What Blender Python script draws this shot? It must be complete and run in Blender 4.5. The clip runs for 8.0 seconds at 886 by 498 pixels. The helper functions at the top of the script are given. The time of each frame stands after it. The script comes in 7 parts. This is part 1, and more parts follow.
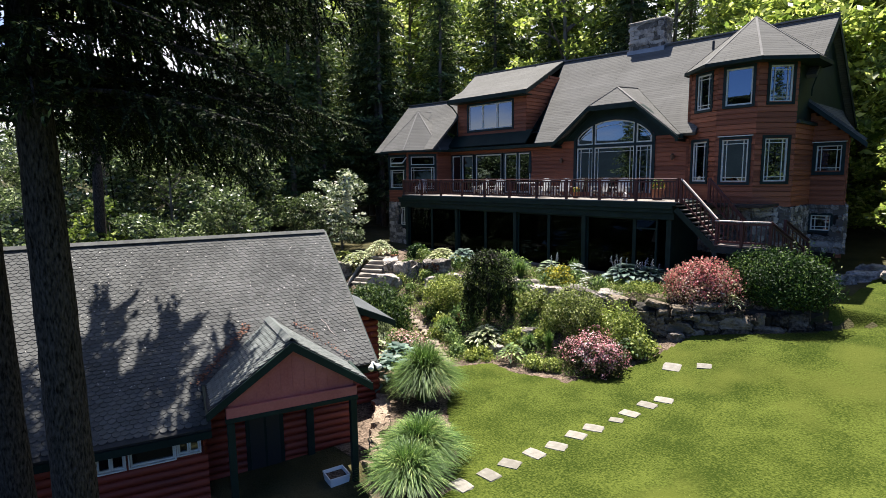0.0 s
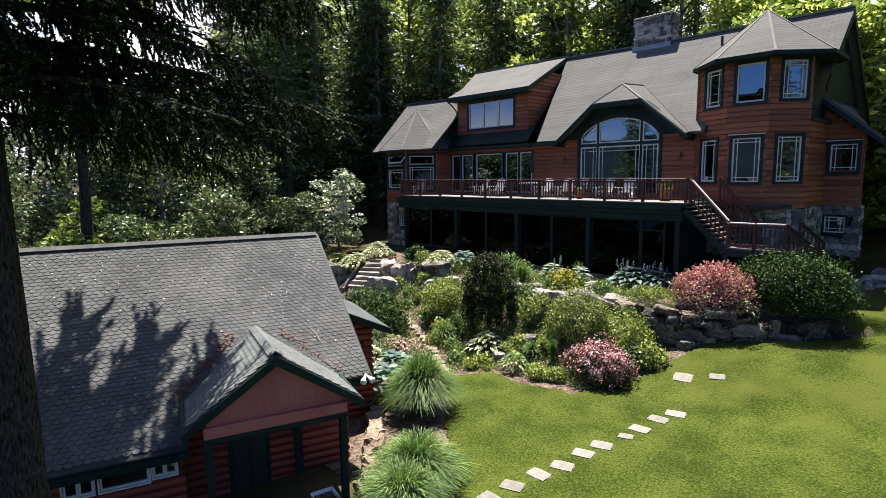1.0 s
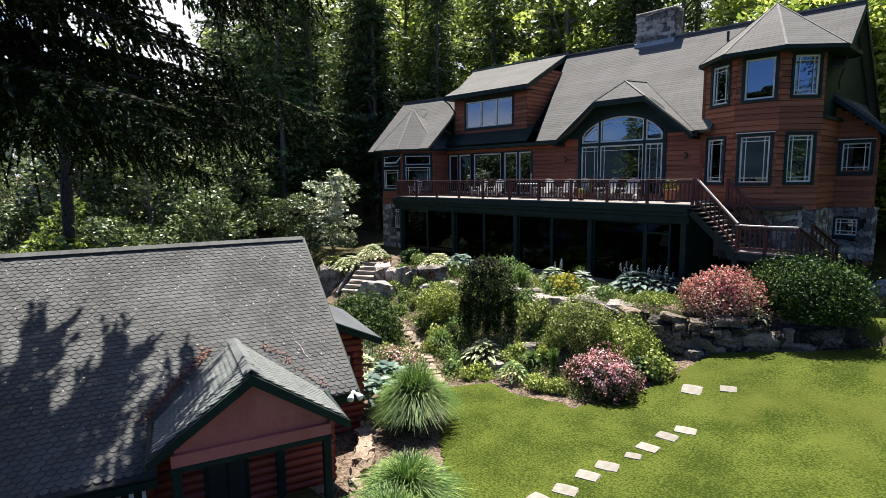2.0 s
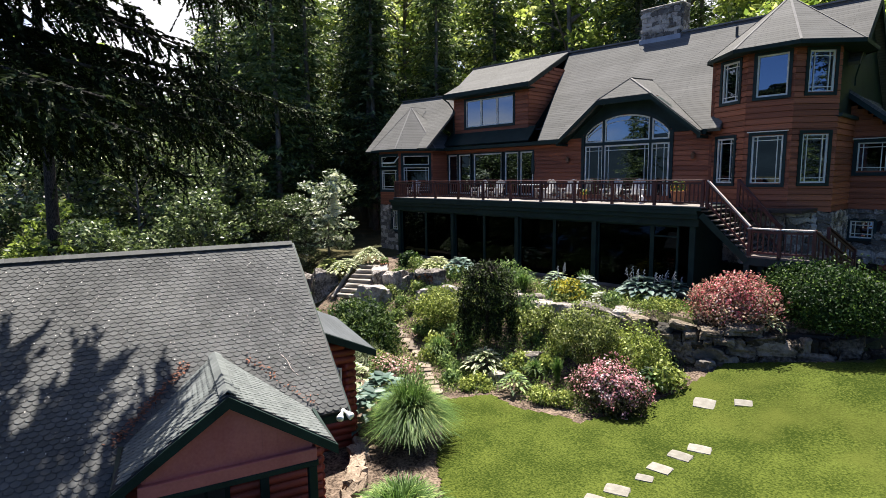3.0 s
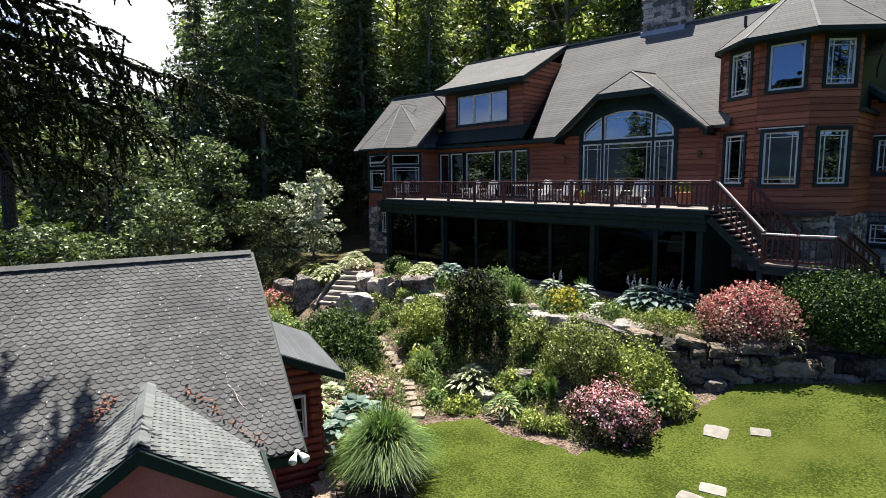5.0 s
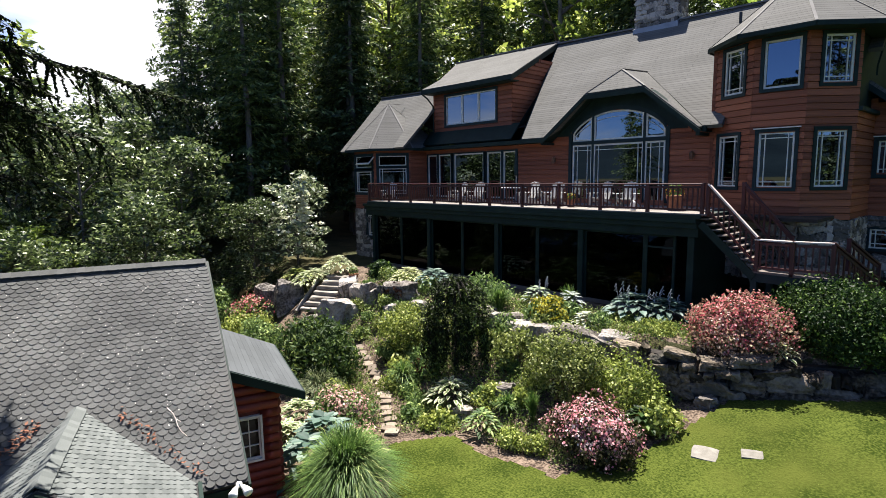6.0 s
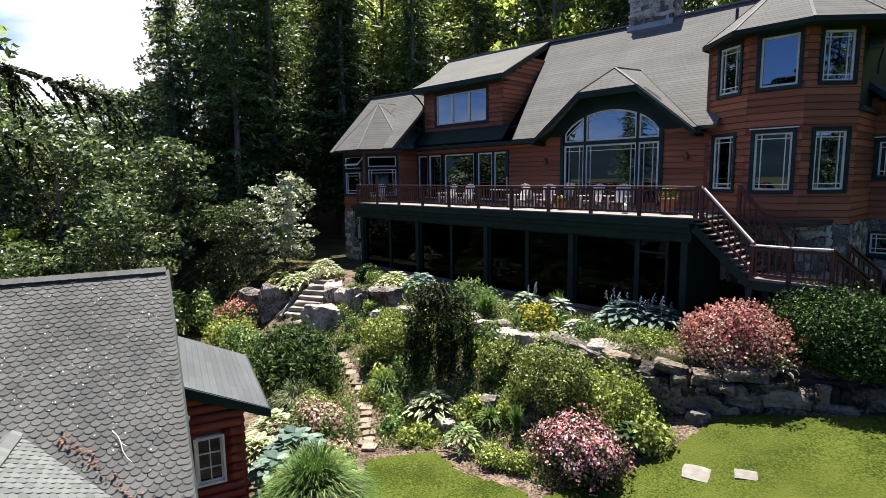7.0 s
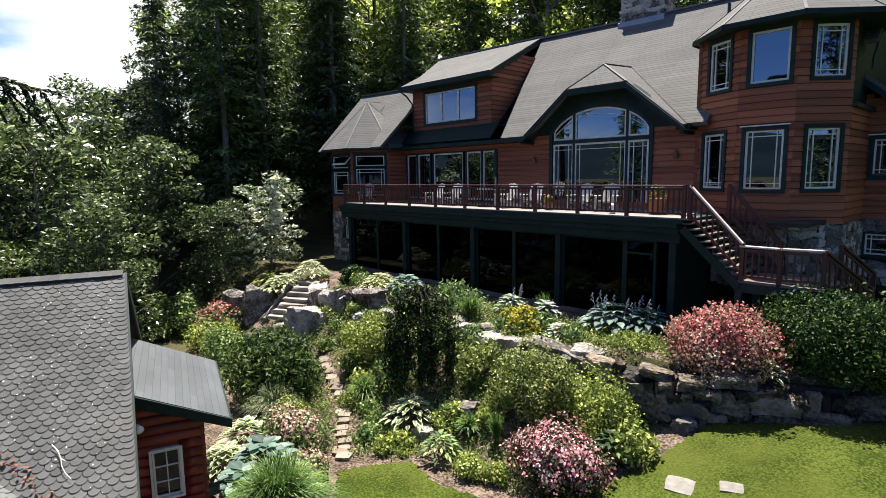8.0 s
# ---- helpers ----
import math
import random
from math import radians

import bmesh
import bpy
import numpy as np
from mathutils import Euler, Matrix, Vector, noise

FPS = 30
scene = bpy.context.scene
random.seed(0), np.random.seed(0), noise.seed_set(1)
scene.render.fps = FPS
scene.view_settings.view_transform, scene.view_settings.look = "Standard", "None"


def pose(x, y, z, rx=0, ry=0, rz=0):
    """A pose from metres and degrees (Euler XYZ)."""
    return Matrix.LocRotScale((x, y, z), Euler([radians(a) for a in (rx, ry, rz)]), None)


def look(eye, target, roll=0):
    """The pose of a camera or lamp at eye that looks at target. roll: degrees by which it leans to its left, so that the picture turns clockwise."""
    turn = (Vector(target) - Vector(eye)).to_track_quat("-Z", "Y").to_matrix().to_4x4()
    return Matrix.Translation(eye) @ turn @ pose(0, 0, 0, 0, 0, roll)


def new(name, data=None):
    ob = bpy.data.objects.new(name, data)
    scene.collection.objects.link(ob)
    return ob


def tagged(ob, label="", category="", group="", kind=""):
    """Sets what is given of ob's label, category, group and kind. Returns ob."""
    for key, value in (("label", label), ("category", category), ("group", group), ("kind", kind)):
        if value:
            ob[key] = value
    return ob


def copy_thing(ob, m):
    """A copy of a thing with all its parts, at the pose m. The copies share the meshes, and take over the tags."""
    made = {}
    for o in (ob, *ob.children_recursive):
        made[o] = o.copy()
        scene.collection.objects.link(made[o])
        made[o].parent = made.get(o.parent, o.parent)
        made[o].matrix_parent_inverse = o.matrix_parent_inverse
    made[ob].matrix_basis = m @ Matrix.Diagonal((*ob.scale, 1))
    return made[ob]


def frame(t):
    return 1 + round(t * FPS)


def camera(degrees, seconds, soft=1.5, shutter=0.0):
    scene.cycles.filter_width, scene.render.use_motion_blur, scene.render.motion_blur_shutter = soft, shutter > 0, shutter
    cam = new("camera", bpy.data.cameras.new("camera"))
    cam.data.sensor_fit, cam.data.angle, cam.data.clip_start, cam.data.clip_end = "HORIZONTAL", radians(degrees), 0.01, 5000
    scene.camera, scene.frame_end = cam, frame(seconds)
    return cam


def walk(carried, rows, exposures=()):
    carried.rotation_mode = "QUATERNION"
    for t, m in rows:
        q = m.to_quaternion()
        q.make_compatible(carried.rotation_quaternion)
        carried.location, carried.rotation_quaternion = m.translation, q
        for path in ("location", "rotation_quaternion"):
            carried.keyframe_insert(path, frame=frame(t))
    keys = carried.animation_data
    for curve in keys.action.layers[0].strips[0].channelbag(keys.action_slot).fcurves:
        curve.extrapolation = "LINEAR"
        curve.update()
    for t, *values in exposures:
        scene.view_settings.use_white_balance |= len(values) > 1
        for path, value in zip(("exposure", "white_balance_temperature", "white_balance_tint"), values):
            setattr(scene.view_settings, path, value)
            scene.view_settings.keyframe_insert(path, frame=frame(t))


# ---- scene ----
EXPO = 1.7
cam = camera(78.0, 8.0, soft=0.5)
# seconds, eye, then yaw, pitch and roll in degrees
ROWS = [
    (0.0, 0.000, 0.000, 6.775, 47.47, -7.63, -0.74),
    (0.5, -0.313, 0.321, 6.764, 47.49, -7.61, -0.73),
    (1.0, -0.647, 0.681, 6.763, 47.51, -7.63, -0.71),
    (1.5, -0.958, 1.055, 6.763, 47.39, -7.60, -0.76),
    (3.0, -1.881, 2.076, 6.799, 47.41, -7.60, -0.77),
    (3.5, -2.185, 2.395, 6.776, 47.43, -7.60, -0.76),
    (4.0, -2.469, 2.764, 6.765, 47.41, -7.59, -0.76),
    (4.5, -2.656, 3.106, 6.780, 47.35, -7.61, -0.81),
    (6.0, -2.951, 4.704, 6.865, 47.41, -7.57, -0.80),
    (6.5, -3.040, 5.152, 6.907, 47.39, -7.58, -0.79),
    (7.0, -3.125, 5.568, 6.931, 47.39, -7.58, -0.78),
    (7.5, -3.170, 5.919, 6.919, 47.42, -7.57, -0.80),
    (8.0, -3.115, 6.354, 6.885, 47.40, -7.56, -0.82),
]


def heading(x, y, z, yaw, pitch, roll):
    a, p = radians(yaw), radians(pitch)
    way = Vector((-math.sin(a) * math.cos(p), math.cos(a) * math.cos(p), math.sin(p)))
    return look((x, y, z), Vector((x, y, z)) + 10 * way, roll)


walk(cam, [(t, heading(*r)) for t, *r in ROWS], exposures=[(0.0, EXPO, 6500, 12), (8.0, EXPO, 6500, 12)])

# ---- sky and sun ----
SUN_FROM = Vector((-0.70, 0.715, 0)).normalized()
SUN_ELEV = radians(69)
world = bpy.data.worlds.new("world")
scene.world = world
world.use_nodes = True
wn, wl = world.node_tree.nodes, world.node_tree.links
sky = wn.new("ShaderNodeTexSky")
sky.sky_type, sky.sun_disc = "NISHITA", False
sky.sun_elevation, sky.sun_rotation = SUN_ELEV, math.atan2(SUN_FROM.x, SUN_FROM.y)
sky.air_density, sky.dust_density, sky.ozone_density = 0.8, 0.1, 3.5
sky.altitude = 1500
w_co = wn.new("ShaderNodeTexCoord")
w_map = wn.new("ShaderNodeMapping")
w_map.inputs["Location"].default_value = (1.7, 0.4, 0.0)
w_map.inputs["Scale"].default_value = (1.6, 1.6, 4.5)
w_no = wn.new("ShaderNodeTexNoise")
w_no.inputs["Scale"].default_value, w_no.inputs["Detail"].default_value = 1.7, 7
w_ra = wn.new("ShaderNodeValToRGB")
w_ra.color_ramp.elements[0].position, w_ra.color_ramp.elements[1].position = 0.48, 0.64
w_mix = wn.new("ShaderNodeMixRGB")
w_mix.inputs["Color2"].default_value = (7.2, 7.3, 7.6, 1)
wl.new(w_co.outputs["Generated"], w_map.inputs["Vector"])
wl.new(w_map.outputs["Vector"], w_no.inputs["Vector"])
# a bank of cloud stands over the woods to the north-west, the lake side is clear
w_bank, w_dot = wn.new("ShaderNodeMath"), wn.new("ShaderNodeVectorMath")
w_bank.operation, w_dot.operation = "MULTIPLY_ADD", "DOT_PRODUCT"
w_dot.inputs[1].default_value = (-0.62, 0.78, 0.0)
w_bank.inputs[1].default_value = 0.2
wl.new(w_co.outputs["Generated"], w_dot.inputs[0])
wl.new(w_dot.outputs["Value"], w_bank.inputs[0])
wl.new(w_no.outputs["Fac"], w_bank.inputs[2])
wl.new(w_bank.outputs[0], w_ra.inputs["Fac"])
wl.new(w_ra.outputs["Color"], w_mix.inputs["Fac"])
w_blue = wn.new("ShaderNodeMixRGB")
w_blue.blend_type = "MULTIPLY"
w_blue.inputs["Fac"].default_value, w_blue.inputs["Color2"].default_value = 1.0, (0.74, 0.93, 1.28, 1)
wl.new(sky.outputs["Color"], w_blue.inputs["Color1"])
wl.new(w_blue.outputs["Color"], w_mix.inputs["Color1"])
wl.new(w_mix.outputs["Color"], wn["Background"].inputs["Color"])
wn["Background"].inputs["Strength"].default_value = 0.057
sun = new("sun", bpy.data.lights.new("sun", "SUN"))
sun.data.energy, sun.data.angle, sun.data.color = 5.0, radians(0.55), (1.0, 0.95, 0.87)
sun.matrix_basis = look((0, 0, 60), Vector((0, 0, 60)) - (SUN_FROM * math.cos(SUN_ELEV) + Vector((0, 0, math.sin(SUN_ELEV)))))


# ---- materials ----
def material(name, color, rough=0.7, spec=0.4, metal=0.0):
    m = bpy.data.materials.new(name)
    m.use_nodes = True
    b = m.node_tree.nodes["Principled BSDF"]
    b.inputs["Base Color"].default_value = (*color, 1)
    b.inputs["Roughness"].default_value = rough
    b.inputs["Specular IOR Level"].default_value = spec
    b.inputs["Metallic"].default_value = metal
    return m


def surface(name, dark, light, scale=3.0, rough=0.75, spec=0.3, bump=0.3, fine=40.0, stretch=(1, 1, 1), piece=0.0, stain=None, stain_at=0.62, coords="Object", metal=0.0, dist=0.01, grain=0.45):
    """Two scales of noise between two colours, per-piece shifts, stains and a fine bump."""
    m = material(name, light, rough, spec, metal)
    n, l = m.node_tree.nodes, m.node_tree.links
    b = n["Principled BSDF"]
    co, mp = n.new("ShaderNodeTexCoord"), n.new("ShaderNodeMapping")
    mp.inputs["Scale"].default_value = stretch
    if coords == "World":
        geo = n.new("ShaderNodeNewGeometry")
        l.new(geo.outputs["Position"], mp.inputs["Vector"])
    else:
        l.new(co.outputs[coords], mp.inputs["Vector"])
    vec = mp.outputs["Vector"]
    big, small = n.new("ShaderNodeTexNoise"), n.new("ShaderNodeTexNoise")
    big.inputs["Scale"].default_value, big.inputs["Detail"].default_value = scale, 5
    small.inputs["Scale"].default_value, small.inputs["Detail"].default_value = fine, 6
    l.new(vec, big.inputs["Vector"])
    l.new(vec, small.inputs["Vector"])
    add = n.new("ShaderNodeMath")
    add.operation = "MULTIPLY_ADD"
    add.inputs[1].default_value = grain
    l.new(small.outputs["Fac"], add.inputs[0])
    scaled = n.new("ShaderNodeMath")
    scaled.operation = "MULTIPLY_ADD"
    scaled.inputs[1].default_value, scaled.inputs[2].default_value = 0.9, -0.18 - (grain - 0.45) * 0.5
    l.new(big.outputs["Fac"], scaled.inputs[0])
    l.new(scaled.outputs[0], add.inputs[2])
    last = add.outputs[0]
    if piece:
        info, shift, isl = n.new("ShaderNodeObjectInfo"), n.new("ShaderNodeMath"), n.new("ShaderNodeNewGeometry")
        both = n.new("ShaderNodeMath")
        both.operation = "ADD"
        l.new(info.outputs["Random"], both.inputs[0])
        l.new(isl.outputs["Random Per Island"], both.inputs[1])
        frac = n.new("ShaderNodeMath")
        frac.operation = "FRACT"
        l.new(both.outputs[0], frac.inputs[0])
        shift.operation = "MULTIPLY_ADD"
        shift.inputs[1].default_value = piece
        l.new(frac.outputs[0], shift.inputs[0])
        less = n.new("ShaderNodeMath")
        less.operation = "SUBTRACT"
        less.inputs[1].default_value = piece / 2
        l.new(last, less.inputs[0])
        l.new(less.outputs[0], shift.inputs[2])
        last = shift.outputs[0]
    ramp = n.new("ShaderNodeValToRGB")
    ramp.color_ramp.elements[0].position, ramp.color_ramp.elements[1].position = 0.3, 0.75
    ramp.color_ramp.elements[0].color, ramp.color_ramp.elements[1].color = (*dark, 1), (*light, 1)
    l.new(last, ramp.inputs["Fac"])
    out = ramp.outputs["Color"]
    if stain:
        st, sr, mx = n.new("ShaderNodeTexNoise"), n.new("ShaderNodeValToRGB"), n.new("ShaderNodeMixRGB")
        st.inputs["Scale"].default_value, st.inputs["Detail"].default_value = scale * 0.45, 8
        sr.color_ramp.elements[0].position, sr.color_ramp.elements[1].position = stain_at - 0.06, stain_at + 0.06
        mx.inputs["Color2"].default_value = (*stain, 1)
        l.new(vec, st.inputs["Vector"])
        l.new(st.outputs["Fac"], sr.inputs["Fac"])
        l.new(sr.outputs["Color"], mx.inputs["Fac"])
        l.new(out, mx.inputs["Color1"])
        out = mx.outputs["Color"]
    l.new(out, b.inputs["Base Color"])
    bp = n.new("ShaderNodeBump")
    bp.inputs["Strength"].default_value, bp.inputs["Distance"].default_value = bump, dist
    l.new(small.outputs["Fac"], bp.inputs["Height"])
    l.new(bp.outputs["Normal"], b.inputs["Normal"])
    return m


def leafy(name, dark, light, tip=None, rough=0.55, glow=0.35, spec=0.3):
    """Leaves: colour varies leaf by leaf and plant by plant, and some light passes through."""
    m = bpy.data.materials.new(name)
    m.use_nodes = True
    n, l = m.node_tree.nodes, m.node_tree.links
    b = n["Principled BSDF"]
    b.inputs["Roughness"].default_value, b.inputs["Specular IOR Level"].default_value = rough, spec
    geo, info, co = n.new("ShaderNodeNewGeometry"), n.new("ShaderNodeObjectInfo"), n.new("ShaderNodeTexCoord")
    no = n.new("ShaderNodeTexNoise")
    no.inputs["Scale"].default_value = 1.3
    l.new(geo.outputs["Position"], no.inputs["Vector"])
    a, c = n.new("ShaderNodeMath"), n.new("ShaderNodeMath")
    a.operation = c.operation = "MULTIPLY_ADD"
    a.inputs[1].default_value = 0.85
    l.new(geo.outputs["Random Per Island"], a.inputs[0])
    c.inputs[1].default_value, c.inputs[2].default_value = 0.7, -0.27
    l.new(no.outputs["Fac"], c.inputs[0])
    l.new(c.outputs[0], a.inputs[2])
    ramp = n.new("ShaderNodeValToRGB")
    ramp.color_ramp.elements[0].position, ramp.color_ramp.elements[1].position = 0.2, 0.8
    ramp.color_ramp.elements[0].color, ramp.color_ramp.elements[1].color = (*dark, 1), (*light, 1)
    if tip:
        e = ramp.color_ramp.elements.new(0.9)
        e.color = (*tip, 1)
    l.new(a.outputs[0], ramp.inputs["Fac"])
    l.new(ramp.outputs["Color"], b.inputs["Base Color"])
    tr, mix = n.new("ShaderNodeBsdfTranslucent"), n.new("ShaderNodeMixShader")
    mix.inputs["Fac"].default_value = glow
    l.new(ramp.outputs["Color"], tr.inputs["Color"])
    l.new(b.outputs["BSDF"], mix.inputs[1])
    l.new(tr.outputs["BSDF"], mix.inputs[2])
    l.new(mix.outputs[0], n["Material Output"].inputs["Surface"])
    return m


def glazing(name, tint=(0.5, 0.55, 0.55), shine=0.08):
    m = bpy.data.materials.new(name)
    m.use_nodes = True
    n, l = m.node_tree.nodes, m.node_tree.links
    n.remove(n["Principled BSDF"])
    tr, gl, fr, mx = n.new("ShaderNodeBsdfTransparent"), n.new("ShaderNodeBsdfGlossy"), n.new("ShaderNodeLayerWeight"), n.new("ShaderNodeMixShader")
    pw, sc = n.new("ShaderNodeMath"), n.new("ShaderNodeMath")
    pw.operation, pw.inputs[1].default_value = "POWER", 4.0
    sc.operation, sc.inputs[1].default_value, sc.inputs[2].default_value = "MULTIPLY_ADD", 0.8, shine
    tr.inputs["Color"].default_value = (*tint, 1)
    gl.inputs["Roughness"].default_value, gl.inputs["Color"].default_value = 0.015, (0.72, 0.84, 1.0, 1)
    fr.inputs["Blend"].default_value = 0.5
    l.new(fr.outputs["Facing"], pw.inputs[0])
    l.new(pw.outputs[0], sc.inputs[0])
    l.new(sc.outputs[0], mx.inputs["Fac"])
    l.new(tr.outputs["BSDF"], mx.inputs[1])
    l.new(gl.outputs["BSDF"], mx.inputs[2])
    l.new(mx.outputs[0], n["Material Output"].inputs["Surface"])
    return m


def coursed(name, dark, light, width, height, mortar=0.012, base=(0.05, 0.05, 0.05), rough=0.9):
    """Roof shingles too far off to be built: rows and tabs as relief and small shifts of colour, laid out in the mesh's UV metres."""
    m = material(name, light, rough, 0.25)
    n, l = m.node_tree.nodes, m.node_tree.links
    b = n["Principled BSDF"]
    uv = n.new("ShaderNodeUVMap")
    br = n.new("ShaderNodeTexBrick")
    br.inputs["Color1"].default_value, br.inputs["Color2"].default_value, br.inputs["Mortar"].default_value = (*dark, 1), (*light, 1), (*base, 1)
    br.inputs["Scale"].default_value, br.inputs["Mortar Size"].default_value = 1.0, mortar
    br.inputs["Brick Width"].default_value, br.inputs["Row Height"].default_value = width, height
    br.inputs["Mortar Smooth"].default_value, br.inputs["Bias"].default_value = 0.4, 0.0
    l.new(uv.outputs["UV"], br.inputs["Vector"])
    no, mx = n.new("ShaderNodeTexNoise"), n.new("ShaderNodeMixRGB")
    no.inputs["Scale"].default_value, no.inputs["Detail"].default_value = 0.55, 8
    l.new(uv.outputs["UV"], no.inputs["Vector"])
    mx.blend_type = "MULTIPLY"
    mx.inputs["Fac"].default_value = 0.55
    rm = n.new("ShaderNodeValToRGB")
    rm.color_ramp.elements[0].position, rm.color_ramp.elements[1].position = 0.35, 0.68
    rm.color_ramp.elements[0].color, rm.color_ramp.elements[1].color = (0.62, 0.62, 0.6, 1), (1, 1, 1, 1)
    l.new(no.outputs["Fac"], rm.inputs["Fac"])
    l.new(br.outputs["Color"], mx.inputs["Color1"])
    l.new(rm.outputs["Color"], mx.inputs["Color2"])
    l.new(mx.outputs["Color"], b.inputs["Base Color"])
    bp = n.new("ShaderNodeBump")
    bp.inputs["Strength"].default_value, bp.inputs["Distance"].default_value, bp.invert = 0.7, 0.012, True
    l.new(br.outputs["Fac"], bp.inputs["Height"])
    l.new(bp.outputs["Normal"], b.inputs["Normal"])
    return m


CEDAR = surface("red_brown_cedar", (0.14, 0.043, 0.02), (0.36, 0.117, 0.054), 1.6, 0.65, 0.25, 0.3, 30, (0.35, 0.35, 6), piece=0.32)
LOG = surface("red_log", (0.125, 0.019, 0.011), (0.26, 0.046, 0.024), 1.5, 0.55, 0.35, 0.3, 25, (1, 1, 5), piece=0.3)
GABLE_RED = surface("pinkish_red_board", (0.33, 0.085, 0.07), (0.47, 0.145, 0.115), 1.2, 0.6, 0.3, 0.2, 20)
GREEN = surface("dark_green_paint", (0.004, 0.012, 0.0095), (0.01, 0.026, 0.02), 2.5, 0.6, 0.2, 0.12, 40)
TEAL = surface("blue_green_trim", (0.008, 0.018, 0.018), (0.015, 0.032, 0.032), 2.5, 0.6, 0.2, 0.1, 40)
CREAM = surface("cream_sash_paint", (0.5, 0.48, 0.41), (0.7, 0.68, 0.59), 4, 0.45, 0.4, 0.05, 60)
RAIL = surface("maroon_rail_stain", (0.035, 0.009, 0.007), (0.085, 0.02, 0.016), 2, 0.5, 0.4, 0.2, 40, piece=0.3)
# sun glare on the brown top rails is put into this pale colour
HANDRAIL = surface("glare_pale_wood", (0.4, 0.33, 0.29), (0.62, 0.55, 0.5), 3, 0.35, 0.5, 0.15, 40)
DECKING = surface("weathered_decking", (0.12, 0.105, 0.09), (0.24, 0.215, 0.19), 2, 0.75, 0.3, 0.3, 30, (1, 8, 1), piece=0.25)
SHINGLE = coursed("grey_roof_shingle", (0.094, 0.093, 0.087), (0.116, 0.114, 0.107), 3.7, 0.145, 0.011, (0.055, 0.053, 0.05))
TAB = surface("slate_grey_shingle_tab", (0.06, 0.0615, 0.06), (0.109, 0.111, 0.107), 0.9, 0.92, 0.2, 0.6, 90, piece=0.24, stain=(0.1, 0.097, 0.09), stain_at=0.68, coords="World")
TAB_GREEN = surface("grey_green_shingle_tab", (0.08, 0.089, 0.086), (0.13, 0.141, 0.136), 0.9, 0.9, 0.25, 0.5, 90, piece=0.35, coords="World")
LEAN = coursed("lean_to_shingle", (0.07, 0.077, 0.082), (0.084, 0.092, 0.098), 0.9, 0.14, 0.003, (0.072, 0.079, 0.084))
CAPS = surface("ridge_shingle", (0.12, 0.116, 0.11), (0.18, 0.175, 0.167), 2, 0.9, 0.25, 0.4, 40)
COPPER = surface("aged_copper", (0.06, 0.026, 0.014), (0.17, 0.075, 0.035), 8, 0.45, 0.5, 0.2, 60)
FELT = surface("roof_underlay", (0.03, 0.03, 0.03), (0.06, 0.06, 0.06), 3, 0.95, 0.1, 0.2)
STONE = surface("fieldstone", (0.1, 0.088, 0.074), (0.42, 0.37, 0.31), 1.8, 0.9, 0.2, 0.9, 14, grain=0.8, piece=0.6, stain=(0.1, 0.09, 0.075), stain_at=0.64, coords="World", dist=0.03)
WALL_STONE = surface("grey_granite_boulder", (0.032, 0.026, 0.019), (0.235, 0.192, 0.145), 2.4, 0.95, 0.1, 1.0, 10, grain=0.8, piece=0.5, stain=(0.07, 0.066, 0.055), stain_at=0.6, coords="World", dist=0.09)
STEP = surface("pale_stepping_stone", (0.13, 0.12, 0.1), (0.235, 0.22, 0.19), 3, 0.85, 0.25, 0.4, 40, piece=0.25)
GRANITE = surface("pale_weathered_granite", (0.07, 0.062, 0.054), (0.4, 0.36, 0.32), 2.2, 0.95, 0.1, 1.0, 10, grain=0.8, piece=0.4, stain=(0.1, 0.09, 0.08), stain_at=0.62, coords="World", dist=0.09)
# mortar, darkened so that shade between the stones is in its colour
MORTAR = surface("mortar_with_joint_shade", (0.02, 0.018, 0.016), (0.05, 0.045, 0.04), 6, 0.95, 0.1, 0.5, 60)
GLASS = glazing("window_glass", (0.1, 0.11, 0.12), 0.17)
# reflection almost removed, so the panes under the deck read as shaded
GLASS_DARK = glazing("low_shine_dark_glass", (0.12, 0.14, 0.16), 0.01)
# the rooms' dimness is put into this dark surface colour
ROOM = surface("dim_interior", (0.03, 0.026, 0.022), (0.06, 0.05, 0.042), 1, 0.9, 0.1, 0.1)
IRON = material("black_iron", (0.012, 0.012, 0.012), 0.5, 0.5)
METAL = surface("galvanised_flashing", (0.16, 0.17, 0.19), (0.25, 0.26, 0.28), 2, 0.4, 0.4, 0.05, metal=0.4)
WHITE = material("white_plastic", (0.75, 0.75, 0.72), 0.4, 0.5)
CHAIRW = surface("pale_chair_paint", (0.34, 0.33, 0.31), (0.5, 0.49, 0.46), 5, 0.5, 0.35, 0.1)
# shade of the backlit trunks is put into these near-black bark tones
BARK = surface("rough_backlit_bark", (0.004, 0.0035, 0.003), (0.085, 0.074, 0.064), 13, 0.95, 0.1, 1.0, 16, (2.4, 2.4, 0.7), dist=0.06)
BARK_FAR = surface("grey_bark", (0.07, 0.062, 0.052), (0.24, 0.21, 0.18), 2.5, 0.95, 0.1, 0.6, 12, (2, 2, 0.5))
LAWN = surface("mown_grass", (0.02, 0.032, 0.004), (0.07, 0.088, 0.015), 0.8, 0.9, 0.04, 0.8, 20, grain=1.5, stain=(0.062, 0.074, 0.013), stain_at=0.6, coords="World", dist=0.04)
MULCH = surface("bark_mulch", (0.035, 0.025, 0.018), (0.19, 0.142, 0.105), 2.2, 0.95, 0.1, 1.0, 16, grain=1.4, coords="World", dist=0.04)
